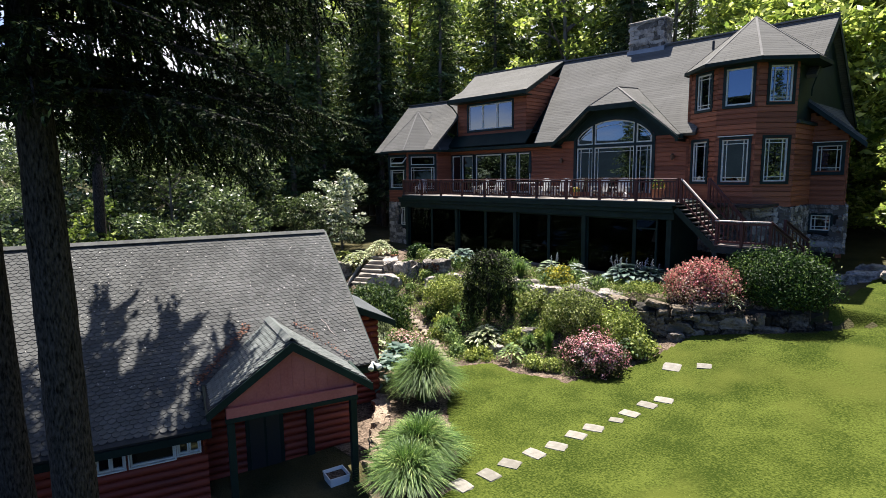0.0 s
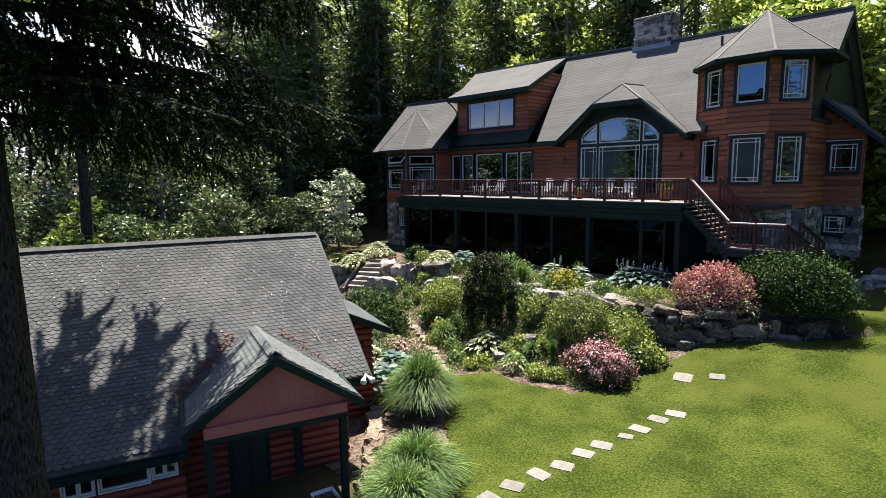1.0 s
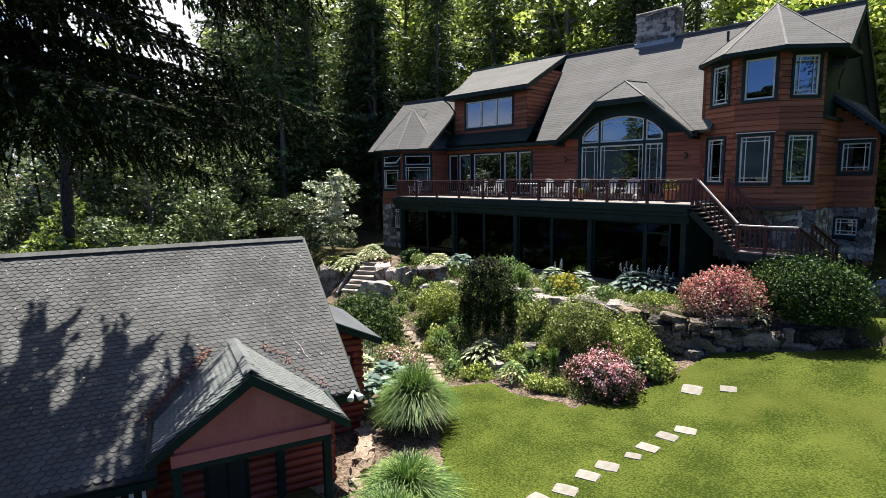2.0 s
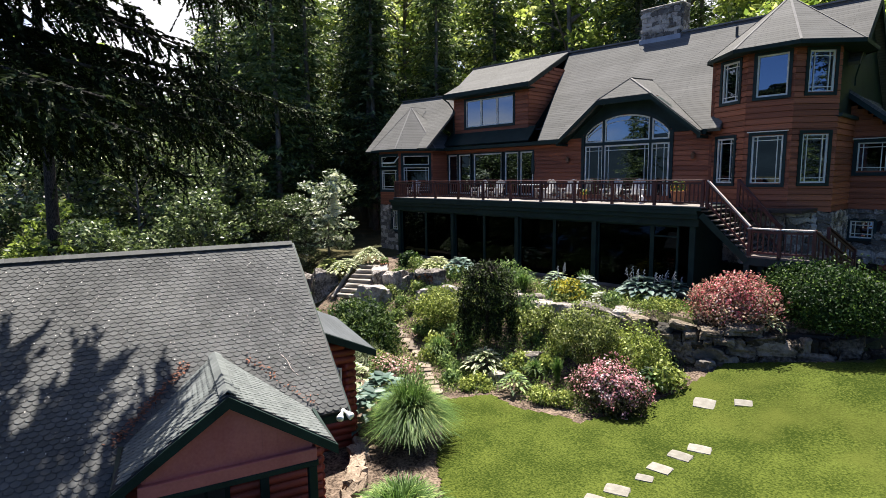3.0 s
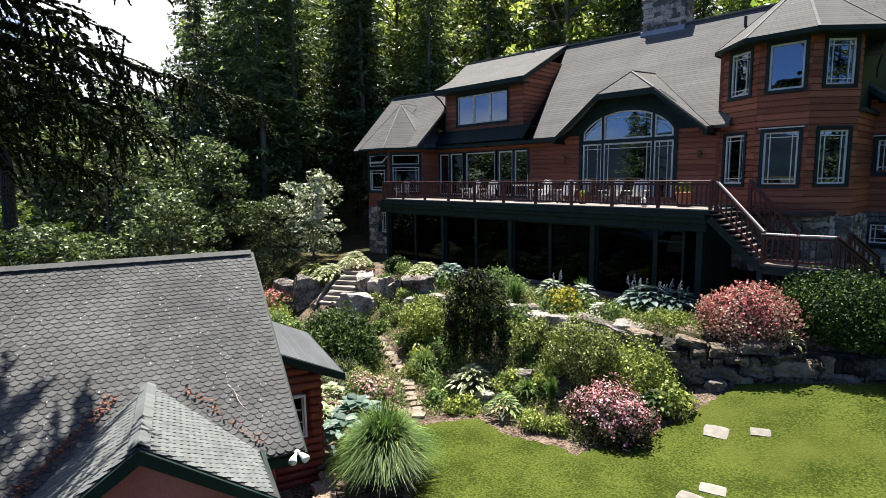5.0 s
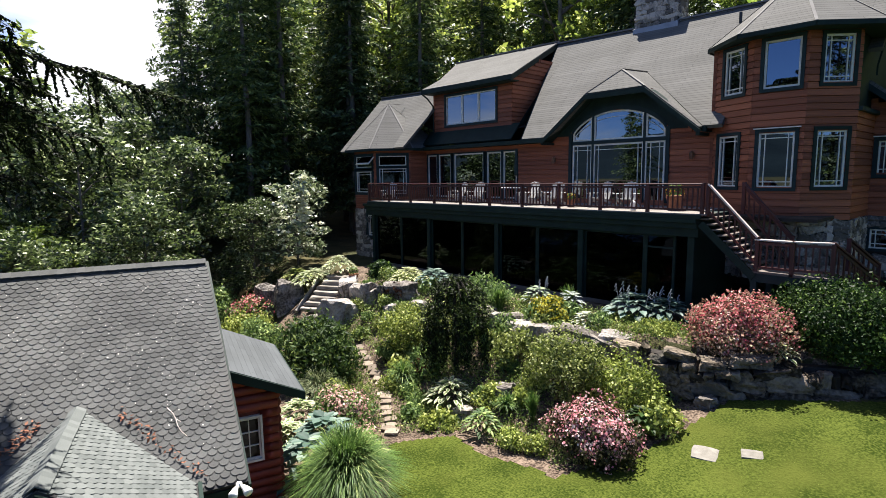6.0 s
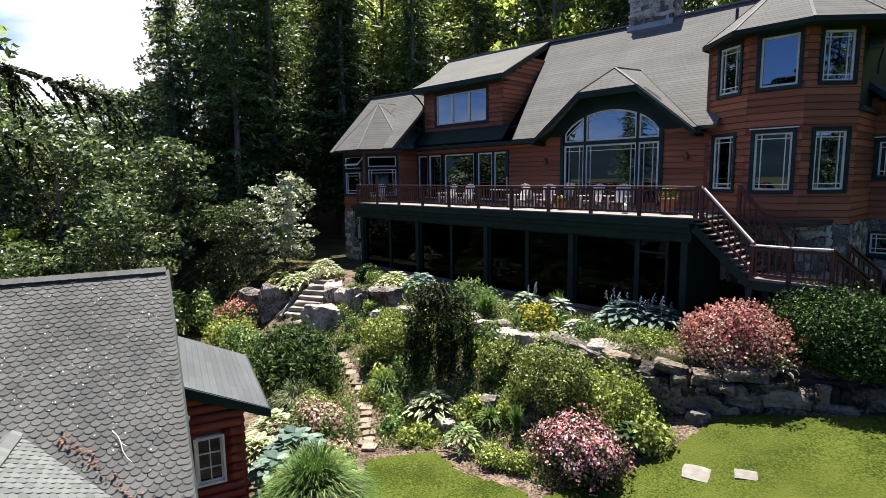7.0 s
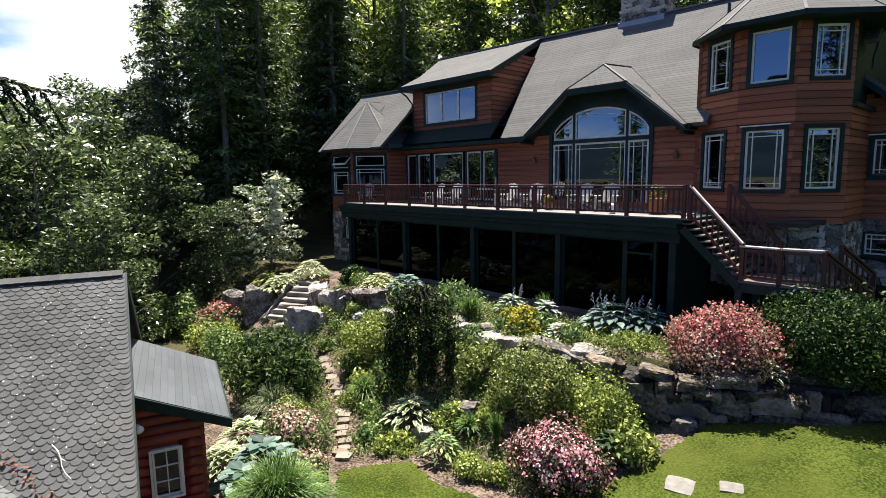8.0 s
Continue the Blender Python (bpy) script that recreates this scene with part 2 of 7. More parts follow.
FOREST = surface("forest_floor", (0.025, 0.03, 0.012), (0.09, 0.075, 0.035), 0.8, 0.95, 0.1, 0.9, 25, coords="World", dist=0.05)
WATER = material("lake_water", (0.02, 0.05, 0.07), 0.08, 0.5)


# ---- builders ----
def placed(ob):
    m = ob.matrix_basis.copy()
    while ob.parent:
        ob = ob.parent
        m = ob.matrix_basis @ m
    return m


def thing(name, at=(0, 0, 0), turn=0.0, label="", category="", group="", kind=""):
    ob = new(name)
    ob.matrix_basis = pose(*at, 0, 0, turn)
    return tagged(ob, label, category, group, kind)


def mesh_of(name, bm, mat):
    me = bpy.data.meshes.new(name)
    bm.to_mesh(me)
    bm.free()
    for m in mat if isinstance(mat, (list, tuple)) else [mat]:
        me.materials.append(m)
    return me


def part(name, bm, mat, parent=None, label="", smooth=False, world=False):
    """One mesh object under a thing. The bmesh is in the parent's own space, or in the world's with world=True."""
    if world and parent:
        bm.transform(placed(parent).inverted())
    if smooth:
        for f in bm.faces:
            f.smooth = True
    ob = new(name, mesh_of(name, bm, mat))
    ob.parent = parent
    if label:
        ob["label"] = label
    return ob


def piece(name, mesh, m, parent):
    ob = new(name, mesh)
    ob.parent = parent
    ob.matrix_basis = m
    return ob


def raw(name, verts, faces, mat, parent=None, label="", smooth=False):
    me = bpy.data.meshes.new(name)
    me.from_pydata(verts, [], faces)
    for m in mat if isinstance(mat, (list, tuple)) else [mat]:
        me.materials.append(m)
    if smooth:
        me.polygons.foreach_set("use_smooth", [True] * len(me.polygons))
    ob = new(name, me)
    ob.parent = parent
    if label:
        ob["label"] = label
    return ob


def box(bm, x0, y0, z0, x1, y1, z1, bevel=0.0, m=None):
    made = bmesh.ops.create_cube(bm, size=1)["verts"]
    bmesh.ops.transform(bm, matrix=Matrix.LocRotScale(((x0 + x1) / 2, (y0 + y1) / 2, (z0 + z1) / 2), None, (abs(x1 - x0), abs(y1 - y0), abs(z1 - z0))), verts=made)
    if bevel:
        edges = list({e for v in made for e in v.link_edges})
        made = bmesh.ops.bevel(bm, geom=edges, offset=bevel, segments=1, affect="EDGES")["verts"]
    if m is not None:
        bmesh.ops.transform(bm, matrix=m, verts=made)
    return made


def beam(bm, a, b, w, h, bevel=0.0):
    """A bar from a to b, w wide and h high."""
    a, b = Vector(a), Vector(b)
    d = b - a
    x = d.normalized()
    side = Vector((0, 0, 1)).cross(x)
    side = side.normalized() if side.length > 1e-4 else Vector((0, 1, 0))
    up = x.cross(side)
    rot = Matrix((x, side, up)).transposed().to_4x4()
    return box(bm, 0, -w / 2, -h / 2, d.length, w / 2, h / 2, bevel, Matrix.Translation(a) @ rot)


def tube(bm, points, radii, sides=8, cap=True):
    rings = []
    for i, p in enumerate(points):
        p = Vector(p)
        d = (Vector(points[min(i + 1, len(points) - 1)]) - Vector(points[max(i - 1, 0)])).normalized()
        s = d.cross(Vector((0.31, 0.95, 0.05))).normalized()
        u = s.cross(d)
        rings.append([bm.verts.new(p + float(radii[i]) * (math.cos(k * math.tau / sides) * s + math.sin(k * math.tau / sides) * u)) for k in range(sides)])
    for a, b in zip(rings, rings[1:]):
        for k in range(sides):
            bm.faces.new((a[k], a[(k + 1) % sides], b[(k + 1) % sides], b[k]))
    if cap:
        bm.faces.new(rings[-1])
        bm.faces.new(rings[0][::-1])


def prism(bm, outline, depth):
    """A slab: a flat outline of 3D points, thickened along the vector depth."""
    depth = Vector(depth)
    a = [bm.verts.new(p) for p in outline]
    b = [bm.verts.new(Vector(p) + depth) for p in outline]
    f = [bm.faces.new(a), bm.faces.new(b[::-1])]
    for i in range(len(a)):
        f.append(bm.faces.new((a[i - 1], a[i], b[i], b[i - 1])))
    bmesh.ops.recalc_face_normals(bm, faces=f)
    return f


def slab_uv(bm, faces, down, along):
    """UV metres on the faces of a roof: along the eave and down the slope."""
    uvl = bm.loops.layers.uv.verify()
    for f in faces:
        for lp in f.loops:
            lp[uvl].uv = (lp.vert.co.dot(along), lp.vert.co.dot(down))


def roof_slab(bm, outline, thick=0.12):
    """A roof plane of that outline (anticlockwise from above), with thickness below it."""
    pts = [Vector(p) for p in outline]
    nrm = (pts[1] - pts[0]).cross(pts[2] - pts[0]).normalized()
    if nrm.z < 0:
        nrm = -nrm
    f = prism(bm, pts, -nrm * thick)
    along = Vector((0, 0, 1)).cross(nrm).normalized()
    slab_uv(bm, f, nrm.cross(along), along)


def cube_mesh(name, mat):
    bm = bmesh.new()
    bmesh.ops.create_cube(bm, size=1)
    return mesh_of(name, bm, mat)

# ---- ground ----
def smooth(x):
    x = max(0.0, min(1.0, x))
    return x * x * (3 - 2 * x)


def lawn_z(x, y):
    x, y = max(-24.0, min(6.0, x)), max(-10.0, min(30.0, y))
    z = 0.05 + 0.035 * (y - 10.5) + 0.045 * (x + 8) + 0.5 * smooth((y - 15.5) / 6) * smooth((x + 14) / 5) + 0.32 * smooth((y - 15.8) / 3.5) * smooth((x + 11) / 3)
    return z - 0.02 * max(0.0, 4 - y)


def bank(x):
    """Where the garden bank starts and how wide it is, along the garden."""
    k = smooth((x + 12.2) / 2.6)
    return 14.6 + 4.6 * k + max(0.0, x + 9) * 0.55 * k, 5.2 * (1 - k) + 0.35 * k


def ground_z(x, y):
    base = lawn_z(x, y)
    y0, w = bank(x)
    terrace = 2.15 + 0.02 * (y - 20)
    right = smooth((x + 5.0) / 3.5)
    k = smooth((y - y0) / w)
    z = base + (max(terrace, base) - base) * k
    slope = base + 1.9 * smooth((y - 21) / 8)
    z = z * (1 - right) + slope * right
    far = smooth((y - 30) / 30) * 4.5 + smooth((-x - 34) / 40) * 4.0 + smooth((x + 2) / 25) * 1.5 * smooth((y - 10) / 15)
    lake = smooth((-y - 6) / 14) * 3.2
    return z + far - lake + 0.03 * noise.noise((x * 0.4, y * 0.4, 0))


def sheet(name, xs, ys, mat, lift=0.0, keep=None, label="", kind="structure"):
    verts, faces, at = [], [], {}
    for i, x in enumerate(xs):
        for j, y in enumerate(ys):
            if keep is None or keep(x, y):
                at[i, j] = len(verts)
                verts.append((x, y, ground_z(x, y) + lift))
    for i in range(len(xs) - 1):
        for j in range(len(ys) - 1):
            q = [(i, j), (i + 1, j), (i + 1, j + 1), (i, j + 1)]
            if all(k in at for k in q):
                faces.append([at[k] for k in q])
    ob = raw(name, verts, faces, mat, smooth=True)
    return tagged(ob, label, name.replace("_", " "), kind=kind)


def steps_of(*runs):
    out = []
    for a, b, s in runs:
        n = round((b - a) / s)
        out += [a + (b - a) * k / n for k in range(n)]
    return out + [runs[-1][1]]


GX = steps_of((-2000, -400, 400), (-400, -100, 50), (-100, -46, 6), (-46, -34, 1.5), (-34, 2, 0.3), (2, 30, 2), (30, 100, 10), (100, 400, 60), (400, 2000, 400))
GY = steps_of((-2000, -400, 400), (-400, -100, 50), (-100, -20, 5), (-20, 0, 1.5), (0, 30, 0.3), (30, 60, 2), (60, 120, 10), (120, 400, 60), (400, 2000, 400))
ground = sheet("ground", GX, GY, FOREST, 0, None, "dark forest floor and rising bank round the house")


def bed_edge(x):
    """The far edge of the lawn, along the garden bed and then along the foot of the stone wall."""
    if x < -9.8:
        return 14.2 + 0.12 * math.sin((x + 14) * 2.1) - max(0.0, -x - 13.0) * 1.3
    if x < -8.5:
        return 14.3 + (x + 9.8) * 2.3
    if x < -7.9:
        return 17.3 + (x + 8.5) * 3.2
    return 19.25 + (x + 7.9) * 0.56


def lawn_left(y):
    return -8.05 - 1.13 * max(0.0, y - 7.6) + 0.12 * math.sin(y * 2.3)


def on_lawn(x, y):
    return x > lawn_left(y) and y < bed_edge(x) + (14 * smooth((x + 4.7) / 1.0) if x > -4.7 else 0)


LX, LY = steps_of((-14.5, 0, 0.1), (0, 30, 1.5)), steps_of((-10, 5, 1), (5, 24, 0.1), (24, 60, 1.5))
lawn = sheet("lawn", LX, LY, LAWN, 0.045, on_lawn, "sunlit mown green lawn sloping up to the house")
bed = sheet("garden_bed", steps_of((-27, -2.5, 0.3)), steps_of((5.5, 22.4, 0.3)), MULCH, 0.02, lambda x, y: y < 22.5 and not (x > -15.3 and y < 7) and x < -5.2, "brown bark mulch of the terraced garden bed")
lake = raw("lake", [(-2500, -2500, -2.6), (2500, -2500, -2.6), (2500, -14, -2.6), (-2500, -14, -2.6)], [(0, 1, 2, 3)], WATER)
tagged(lake, "calm blue lake below the lawn", "lake", kind="structure")
# hills beyond the lake, behind the camera
verts, faces = [], []
for k in range(97):
    a = math.radians(175 + 195 * k / 96)
    r = 900
    h = 72 + 34 * noise.noise((k * 0.13, 3.1, 0)) + 9 * noise.noise((k * 0.7, 1.1, 0))
    verts += [(r * math.cos(a), r * math.sin(a), -3), (1.25 * r * math.cos(a), 1.25 * r * math.sin(a), max(10, h))]
for k in range(96):
    faces.append((2 * k, 2 * k + 2, 2 * k + 3, 2 * k + 1))
HILL = surface("wooded_hill", (0.006, 0.012, 0.016), (0.015, 0.025, 0.03), 0.01, 0.95, 0.1, 0.5, 0.2, coords="World")
tagged(raw("distant_hills", verts, faces, HILL, smooth=True), "low wooded hills beyond the lake", "hills", kind="structure")

# short grass over the near lawn
gr = np.random.default_rng(12)
verts, faces = [], []
for k in range(95000):
    x, y = gr.uniform(-14, 1.5), gr.uniform(6.8, 24)
    if not on_lawn(x, y) or not on_lawn(x - 0.04, y) or x > -2.4 + (y - 8) * 0.1 + 3:
        continue
    z = ground_z(x, y) + 0.045
    a, h = gr.uniform(0, 6.283), gr.uniform(0.01, 0.025)
    c, s = 0.004 * math.cos(a), 0.004 * math.sin(a)
    lx, ly = gr.normal(0, 0.02), gr.normal(0, 0.02)
    n = len(verts)
    verts += [(x - c, y - s, z), (x + c, y + s, z), (x + lx, y + ly, z + h)]
    faces.append((n, n + 1, n + 2))
BLADE = leafy("lawn_blade", (0.032, 0.05, 0.006), (0.075, 0.097, 0.013), (0.22, 0.23, 0.075), 0.8, 0.4, 0.05)
grass = raw("lawn_grass", verts, faces, BLADE)
tagged(grass, "short mown green grass blades of the lawn", "grass", kind="stuff")

# ---- the house ----
DECK_Z, EAVE_Z, WALL_Y, PATIO_Z = 5.6, 8.5, 25.8, 2.25
house = thing("house", (-18, 26, PATIO_Z), 0, "red-brown cedar house with grey shingle roofs and green trim", "house")

wedge = bmesh.new()
for x in (0, 1):
    for y, z in ((0, 0), (-1, 0), (-0.6, 1), (0, 1)):
        wedge.verts.new((x, y, z))
wedge.verts.ensure_lookup_table()
for f in ((0, 1, 2, 3), (7, 6, 5, 4), (0, 4, 5, 1), (1, 5, 6, 2), (2, 6, 7, 3), (3, 7, 4, 0)):
    wedge.faces.new([wedge.verts[i] for i in f])
BOARD = mesh_of("board", wedge, CEDAR)
BOARDS = []


def free(spans, cuts):
    """What is left of the spans once the cuts are taken out."""
    for c0, c1 in cuts:
        spans = [s for a, b in spans for s in ((a, min(b, c0)), (max(a, c1), b)) if s[1] - s[0] > 0.03]
    return spans


def wall(owner, a, b, z0, z1, holes=(), mat=CEDAR, board=0.215, thick=0.16, reach=None, name="wall", label=""):
    """An upright wall from a to b in plan, its outside on the right hand, with holes (u0, u1, z0, z1) through it and lapped boards on it.
    reach(z): the spans of u that the wall covers at that height, for gables."""
    a, b = Vector((*a, 0)), Vector((*b, 0))
    d = (b - a).normalized()
    length = (b - a).length
    inward = Vector((-d.y, d.x, 0))
    m = Matrix((d, inward, Vector((0, 0, 1)))).transposed().to_4x4()
    m.translation = a
    reach = reach or (lambda z: [(0, length)])
    bm = bmesh.new()
    marks = sorted({z0, z1, *(h for hole in holes for h in hole[2:] if z0 < h < z1), *((z0 + k * 0.35 for k in range(1, int((z1 - z0) / 0.35) + 1)) if reach(z0) != reach(z1) else ())})
    edges = sorted({u for h in holes for u in h[:2]})
    for lo, hi in zip(marks, marks[1:]):
        mid = (lo + hi) / 2
        for s, e in free(reach(mid), [h[:2] for h in holes if h[2] < mid < h[3]]):
            stops = [s] + [u for u in edges if s + 0.001 < u < e - 0.001 and len(edges) < 9] + [e]
            for u0, u1 in zip(stops, stops[1:]):
                box(bm, u0, 0, lo, u1, thick, hi, 0, m)
    bmesh.ops.remove_doubles(bm, verts=bm.verts[:], dist=0.0005)
    core = part(name, bm, mat, owner, label, world=True)
    inv = placed(core).inverted()
    if board:
        z = z0
        while z < z1 - 0.02:
            h = min(board, z1 - z)
            mid = z + h / 2
            for s, e in free(reach(mid), [(h0, h1) for h0, h1, b0, b1 in holes if b0 - 0.02 < mid < b1 + 0.02]):
                s, e = s - (0.026 if s == 0 else 0), e + (0.026 if e == length else 0)  # mitred at the corners
                BOARDS.append((core, inv @ m @ Matrix.Translation((s, -0.002, z)) @ Matrix.Diagonal((e - s, 0.062, h - 0.024, 1))))
            z += board
    return core, m


def bars(bm, m, u0, u1, z0, z1, w, y0, y1, inner=()):
    """A rectangular frame of bars w wide, and upright or level bars inside it: ("u" or "z", place, width)."""
    for x0, x1, a, b in ((u0, u1, z0, z0 + w), (u0, u1, z1 - w, z1), (u0, u0 + w, z0 + w, z1 - w), (u1 - w, u1, z0 + w, z1 - w)):
        box(bm, x0, y0, a, x1, y1, b, 0, m)
    for axis, at, t in inner:
        if axis == "u":
            box(bm, at - t / 2, y0 + 0.004, z0 + w, at + t / 2, y1 - 0.004, z1 - w, 0, m)
        else:
            box(bm, u0 + w, y0 + 0.006, at - t / 2, u1 - w, y1 - 0.006, at + t / 2, 0, m)


def window(owner, m, u0, u1, z0, z1, casing=0.14, sash=0.055, prairie=0.16, trim=TEAL, glass=GLASS, panes=1, cap=False, name="window", label=""):
    """A window in a hole of a wall: casing, a cream sash with thin border muntins, and a pane, each of its own."""
    root = new(name)
    root.parent = owner
    root.matrix_basis = placed(owner).inverted() @ m @ Matrix.Translation((u0, 0, z0))
    if label:
        root["label"] = label
    w, h = u1 - u0, z1 - z0
    one = Matrix.Identity(4)
    bm = bmesh.new()
    bars(bm, one, -casing, w + casing, -casing, h + casing, casing, -0.09, 0.14)
    part("casing", bm, trim, root)
    if cap:
        bm = bmesh.new()
        box(bm, -casing - 0.05, -0.14, h + casing + 0.002, w + casing + 0.05, 0, h + casing + 0.035)
        part("drip_cap", bm, CREAM, root)
    step = w / panes
    for k in range(panes):
        bm = bmesh.new()
        inner = ()
        if prairie:
            p = prairie
            inner = (("u", k * step + sash + p, 0.028), ("u", (k + 1) * step - sash - p, 0.028), ("z", sash + p, 0.028), ("z", h - sash - p, 0.028))
        bars(bm, one, k * step + 0.004, (k + 1) * step - 0.004, 0.003, h - 0.003, sash, -0.035, 0.05, inner)
        part("sash", bm, CREAM, root)
        bm = bmesh.new()
        box(bm, k * step + sash, 0.004, sash, (k + 1) * step - sash, 0.012, h - sash)
        pane = part("pane", bm, glass, root)
        pane.visible_shadow = False
    return root


# main front wall, with the terrace doors and the arched window under its gable
ARCH = (-17.25, -12.95, 5.75, 8.25, 9.5)  # left, right, sill, springing, crown
DOORS = (-27.2, -20.35, 5.66, 8.12)


def gable_reach(z):
    if z < EAVE_Z:
        return [(0, 16.35)]
    k = (z - EAVE_Z) / 1.75
    return [(27.2 - 18.45 + 2.3 * k, 27.2 - 11.95 - 1.9 * k)]


def arch_z(x):
    """The arch's underside above a place along the wall."""
    c, half = (ARCH[0] + ARCH[1]) / 2, (ARCH[1] - ARCH[0]) / 2
    k = min(1.0, abs(x - c) / half)
    return ARCH[3] + 0.06 + (ARCH[4] - ARCH[3] - 0.06) * math.sqrt(max(0.0, 1 - 0.93 * k * k)) ** 1.15


def arch_half(z):
    """Half the arch's width at that height."""
    half = (ARCH[1] - ARCH[0]) / 2
    return max([half * k / 60 for k in range(61) if arch_z((ARCH[0] + ARCH[1]) / 2 + half * k / 60) + 0.1 >= z] or [0.0])


a0 = -27.2
arch_mid = (ARCH[0] + ARCH[1]) / 2 - a0
arch_cuts = [(arch_mid - arch_half(z + 0.07), arch_mid + arch_half(z + 0.07), z, z + 0.07) for z in [8.25 + 0.07 * k for k in range(18)]]
_, front_m = wall(house, (-27.2, WALL_Y), (-10.85, WALL_Y), 5.4, 10.2,
                      [(DOORS[0] - a0 + 0.1, DOORS[1] - a0, DOORS[2], DOORS[3]), (ARCH[0] - a0, ARCH[1] - a0, ARCH[2], ARCH[3]),
                       *arch_cuts], reach=gable_reach, name="front_wall")

# sliding doors: five leaves in one frame
for k, (s, e) in enumerate(((0.12, 1.04), (1.04, 2.16), (2.3, 4.62), (4.74, 5.84), (5.84, 6.85))):
    window(house, front_m, s + 0.06, e - 0.06, 5.72, 8.06, 0.06, 0.07, 0.0, TEAL, GLASS, 1, name="terrace_door", label="tall glass terrace door leaf with a pale frame")


arch = new("arched_window")
arch.parent = house
arch["label"] = "tall arched window with pale mullions and a dark green frame"
bm = bmesh.new()
N = 28
xs = [ARCH[0] + (ARCH[1] - ARCH[0]) * k / N for k in range(N + 1)]
for x0, x1 in zip(xs, xs[1:]):
    p = [(x0, WALL_Y - 0.1, arch_z(x0)), (x1, WALL_Y - 0.1, arch_z(x1)), (x1, WALL_Y - 0.1, arch_z(x1) + 0.17), (x0, WALL_Y - 0.1, arch_z(x0) + 0.17)]
    prism(bm, p, (0, 0.23, 0))
for x in (ARCH[0], ARCH[1]):
    s = -1 if x == ARCH[0] else 1
    box(bm, x, WALL_Y - 0.1, 5.7, x + s * 0.15, WALL_Y + 0.13, arch_z(x) + 0.1)
part("arch_casing", bm, TEAL, arch, world=True)
bm = bmesh.new()
gs = [-18.3 + 6.3 * k / 56 for k in range(57)]
for x0, x1 in zip(gs, gs[1:]):
    quad = []
    for x in (x0, x1):
        foot = arch_z(x) + 0.14 if ARCH[0] - 0.15 < x < ARCH[1] + 0.15 else 8.55
        head = min(10.16, 8.5 + (x + 18.45) * 0.761, 8.5 + (-11.95 - x) * 0.921)
        quad.append((foot, head))
    (f0, h0), (f1, h1) = quad
    if h0 > f0 + 0.01 and h1 > f1 + 0.01:
        prism(bm, [(x0, WALL_Y - 0.085, f0), (x1, WALL_Y - 0.085, f1), (x1, WALL_Y - 0.085, h1), (x0, WALL_Y - 0.085, h0)], (0, 0.012, 0))
bmesh.ops.remove_doubles(bm, verts=bm.verts[:], dist=0.0005)
part("arch_spandrel", bm, GREEN, arch, world=True)
cols = [ARCH[0], -16.2, -13.85, ARCH[1]]
for c0, c1 in zip(cols, cols[1:]):
    bm = bmesh.new()
    bars(bm, Matrix.Identity(4), c0 + 0.03, c1 - 0.03, 5.72, 8.14, 0.07, WALL_Y - 0.04, WALL_Y + 0.05,
         (("u", c0 + 0.27, 0.024), ("u", c1 - 0.27, 0.024), ("z", 7.9, 0.024)))
    part("sash", bm, CREAM, arch, world=True)
    bm = bmesh.new()
    box(bm, c0 + 0.1, WALL_Y, 5.79, c1 - 0.1, WALL_Y + 0.01, 8.07)
    part("pane", bm, GLASS, arch, world=True).visible_shadow = False
    bm = bmesh.new()
    xx = [c0 + 0.05 + (c1 - c0 - 0.1) * k / 10 for k in range(11)]
    outer = [(x, WALL_Y - 0.04, arch_z(x) - 0.01) for x in xx]
    for p, q in zip(outer, outer[1:]):
        prism(bm, [p, q, (q[0], q[1], q[2] - 0.07), (p[0], p[1], p[2] - 0.07)], (0, 0.09, 0))
        prism(bm, [(p[0], p[1], p[2] - 0.24), (q[0], q[1], q[2] - 0.24), (q[0], q[1], q[2] - 0.262), (p[0], p[1], p[2] - 0.262)], (0, 0.05, 0))
    box(bm, c0 + 0.05, WALL_Y - 0.04, 8.29, c1 - 0.05, WALL_Y + 0.05, 8.36)
    for x in (c0 + 0.05, c1 - 0.12):
        box(bm, x, WALL_Y - 0.038, 8.36, x + 0.07, WALL_Y + 0.05, arch_z(x + 0.035) - 0.05)
    part("arch_sash", bm, CREAM, arch, world=True)
    bm = bmesh.new()
    prism(bm, [(xx[0], WALL_Y, 8.33), (xx[-1], WALL_Y, 8.33)] + [(x, WALL_Y, arch_z(x) - 0.04) for x in xx[::-1]], (0, 0.01, 0))
    part("arch_pane", bm, GLASS, arch, world=True).visible_shadow = False
bm = bmesh.new()
box(bm, ARCH[0], WALL_Y - 0.075, 8.14, ARCH[1], WALL_Y + 0.1, 8.29)
for x in cols[1:-1]:
    box(bm, x - 0.05, WALL_Y - 0.07, 5.7, x + 0.05, WALL_Y + 0.1, arch_z(x))
part("mullion", bm, TEAL, arch, world=True)

# ---- left bay, an octagon of which three sides show ----
BAY = Vector((-29.65, 25.6, 0))


def octagon(c, inner, z, turn=0.0):
    r = inner / math.cos(math.pi / 8)
    return [Vector((c.x + r * math.cos(turn + math.radians(-112.5 + 45 * k)), c.y + r * math.sin(turn + math.radians(-112.5 + 45 * k)), z)) for k in range(8)]


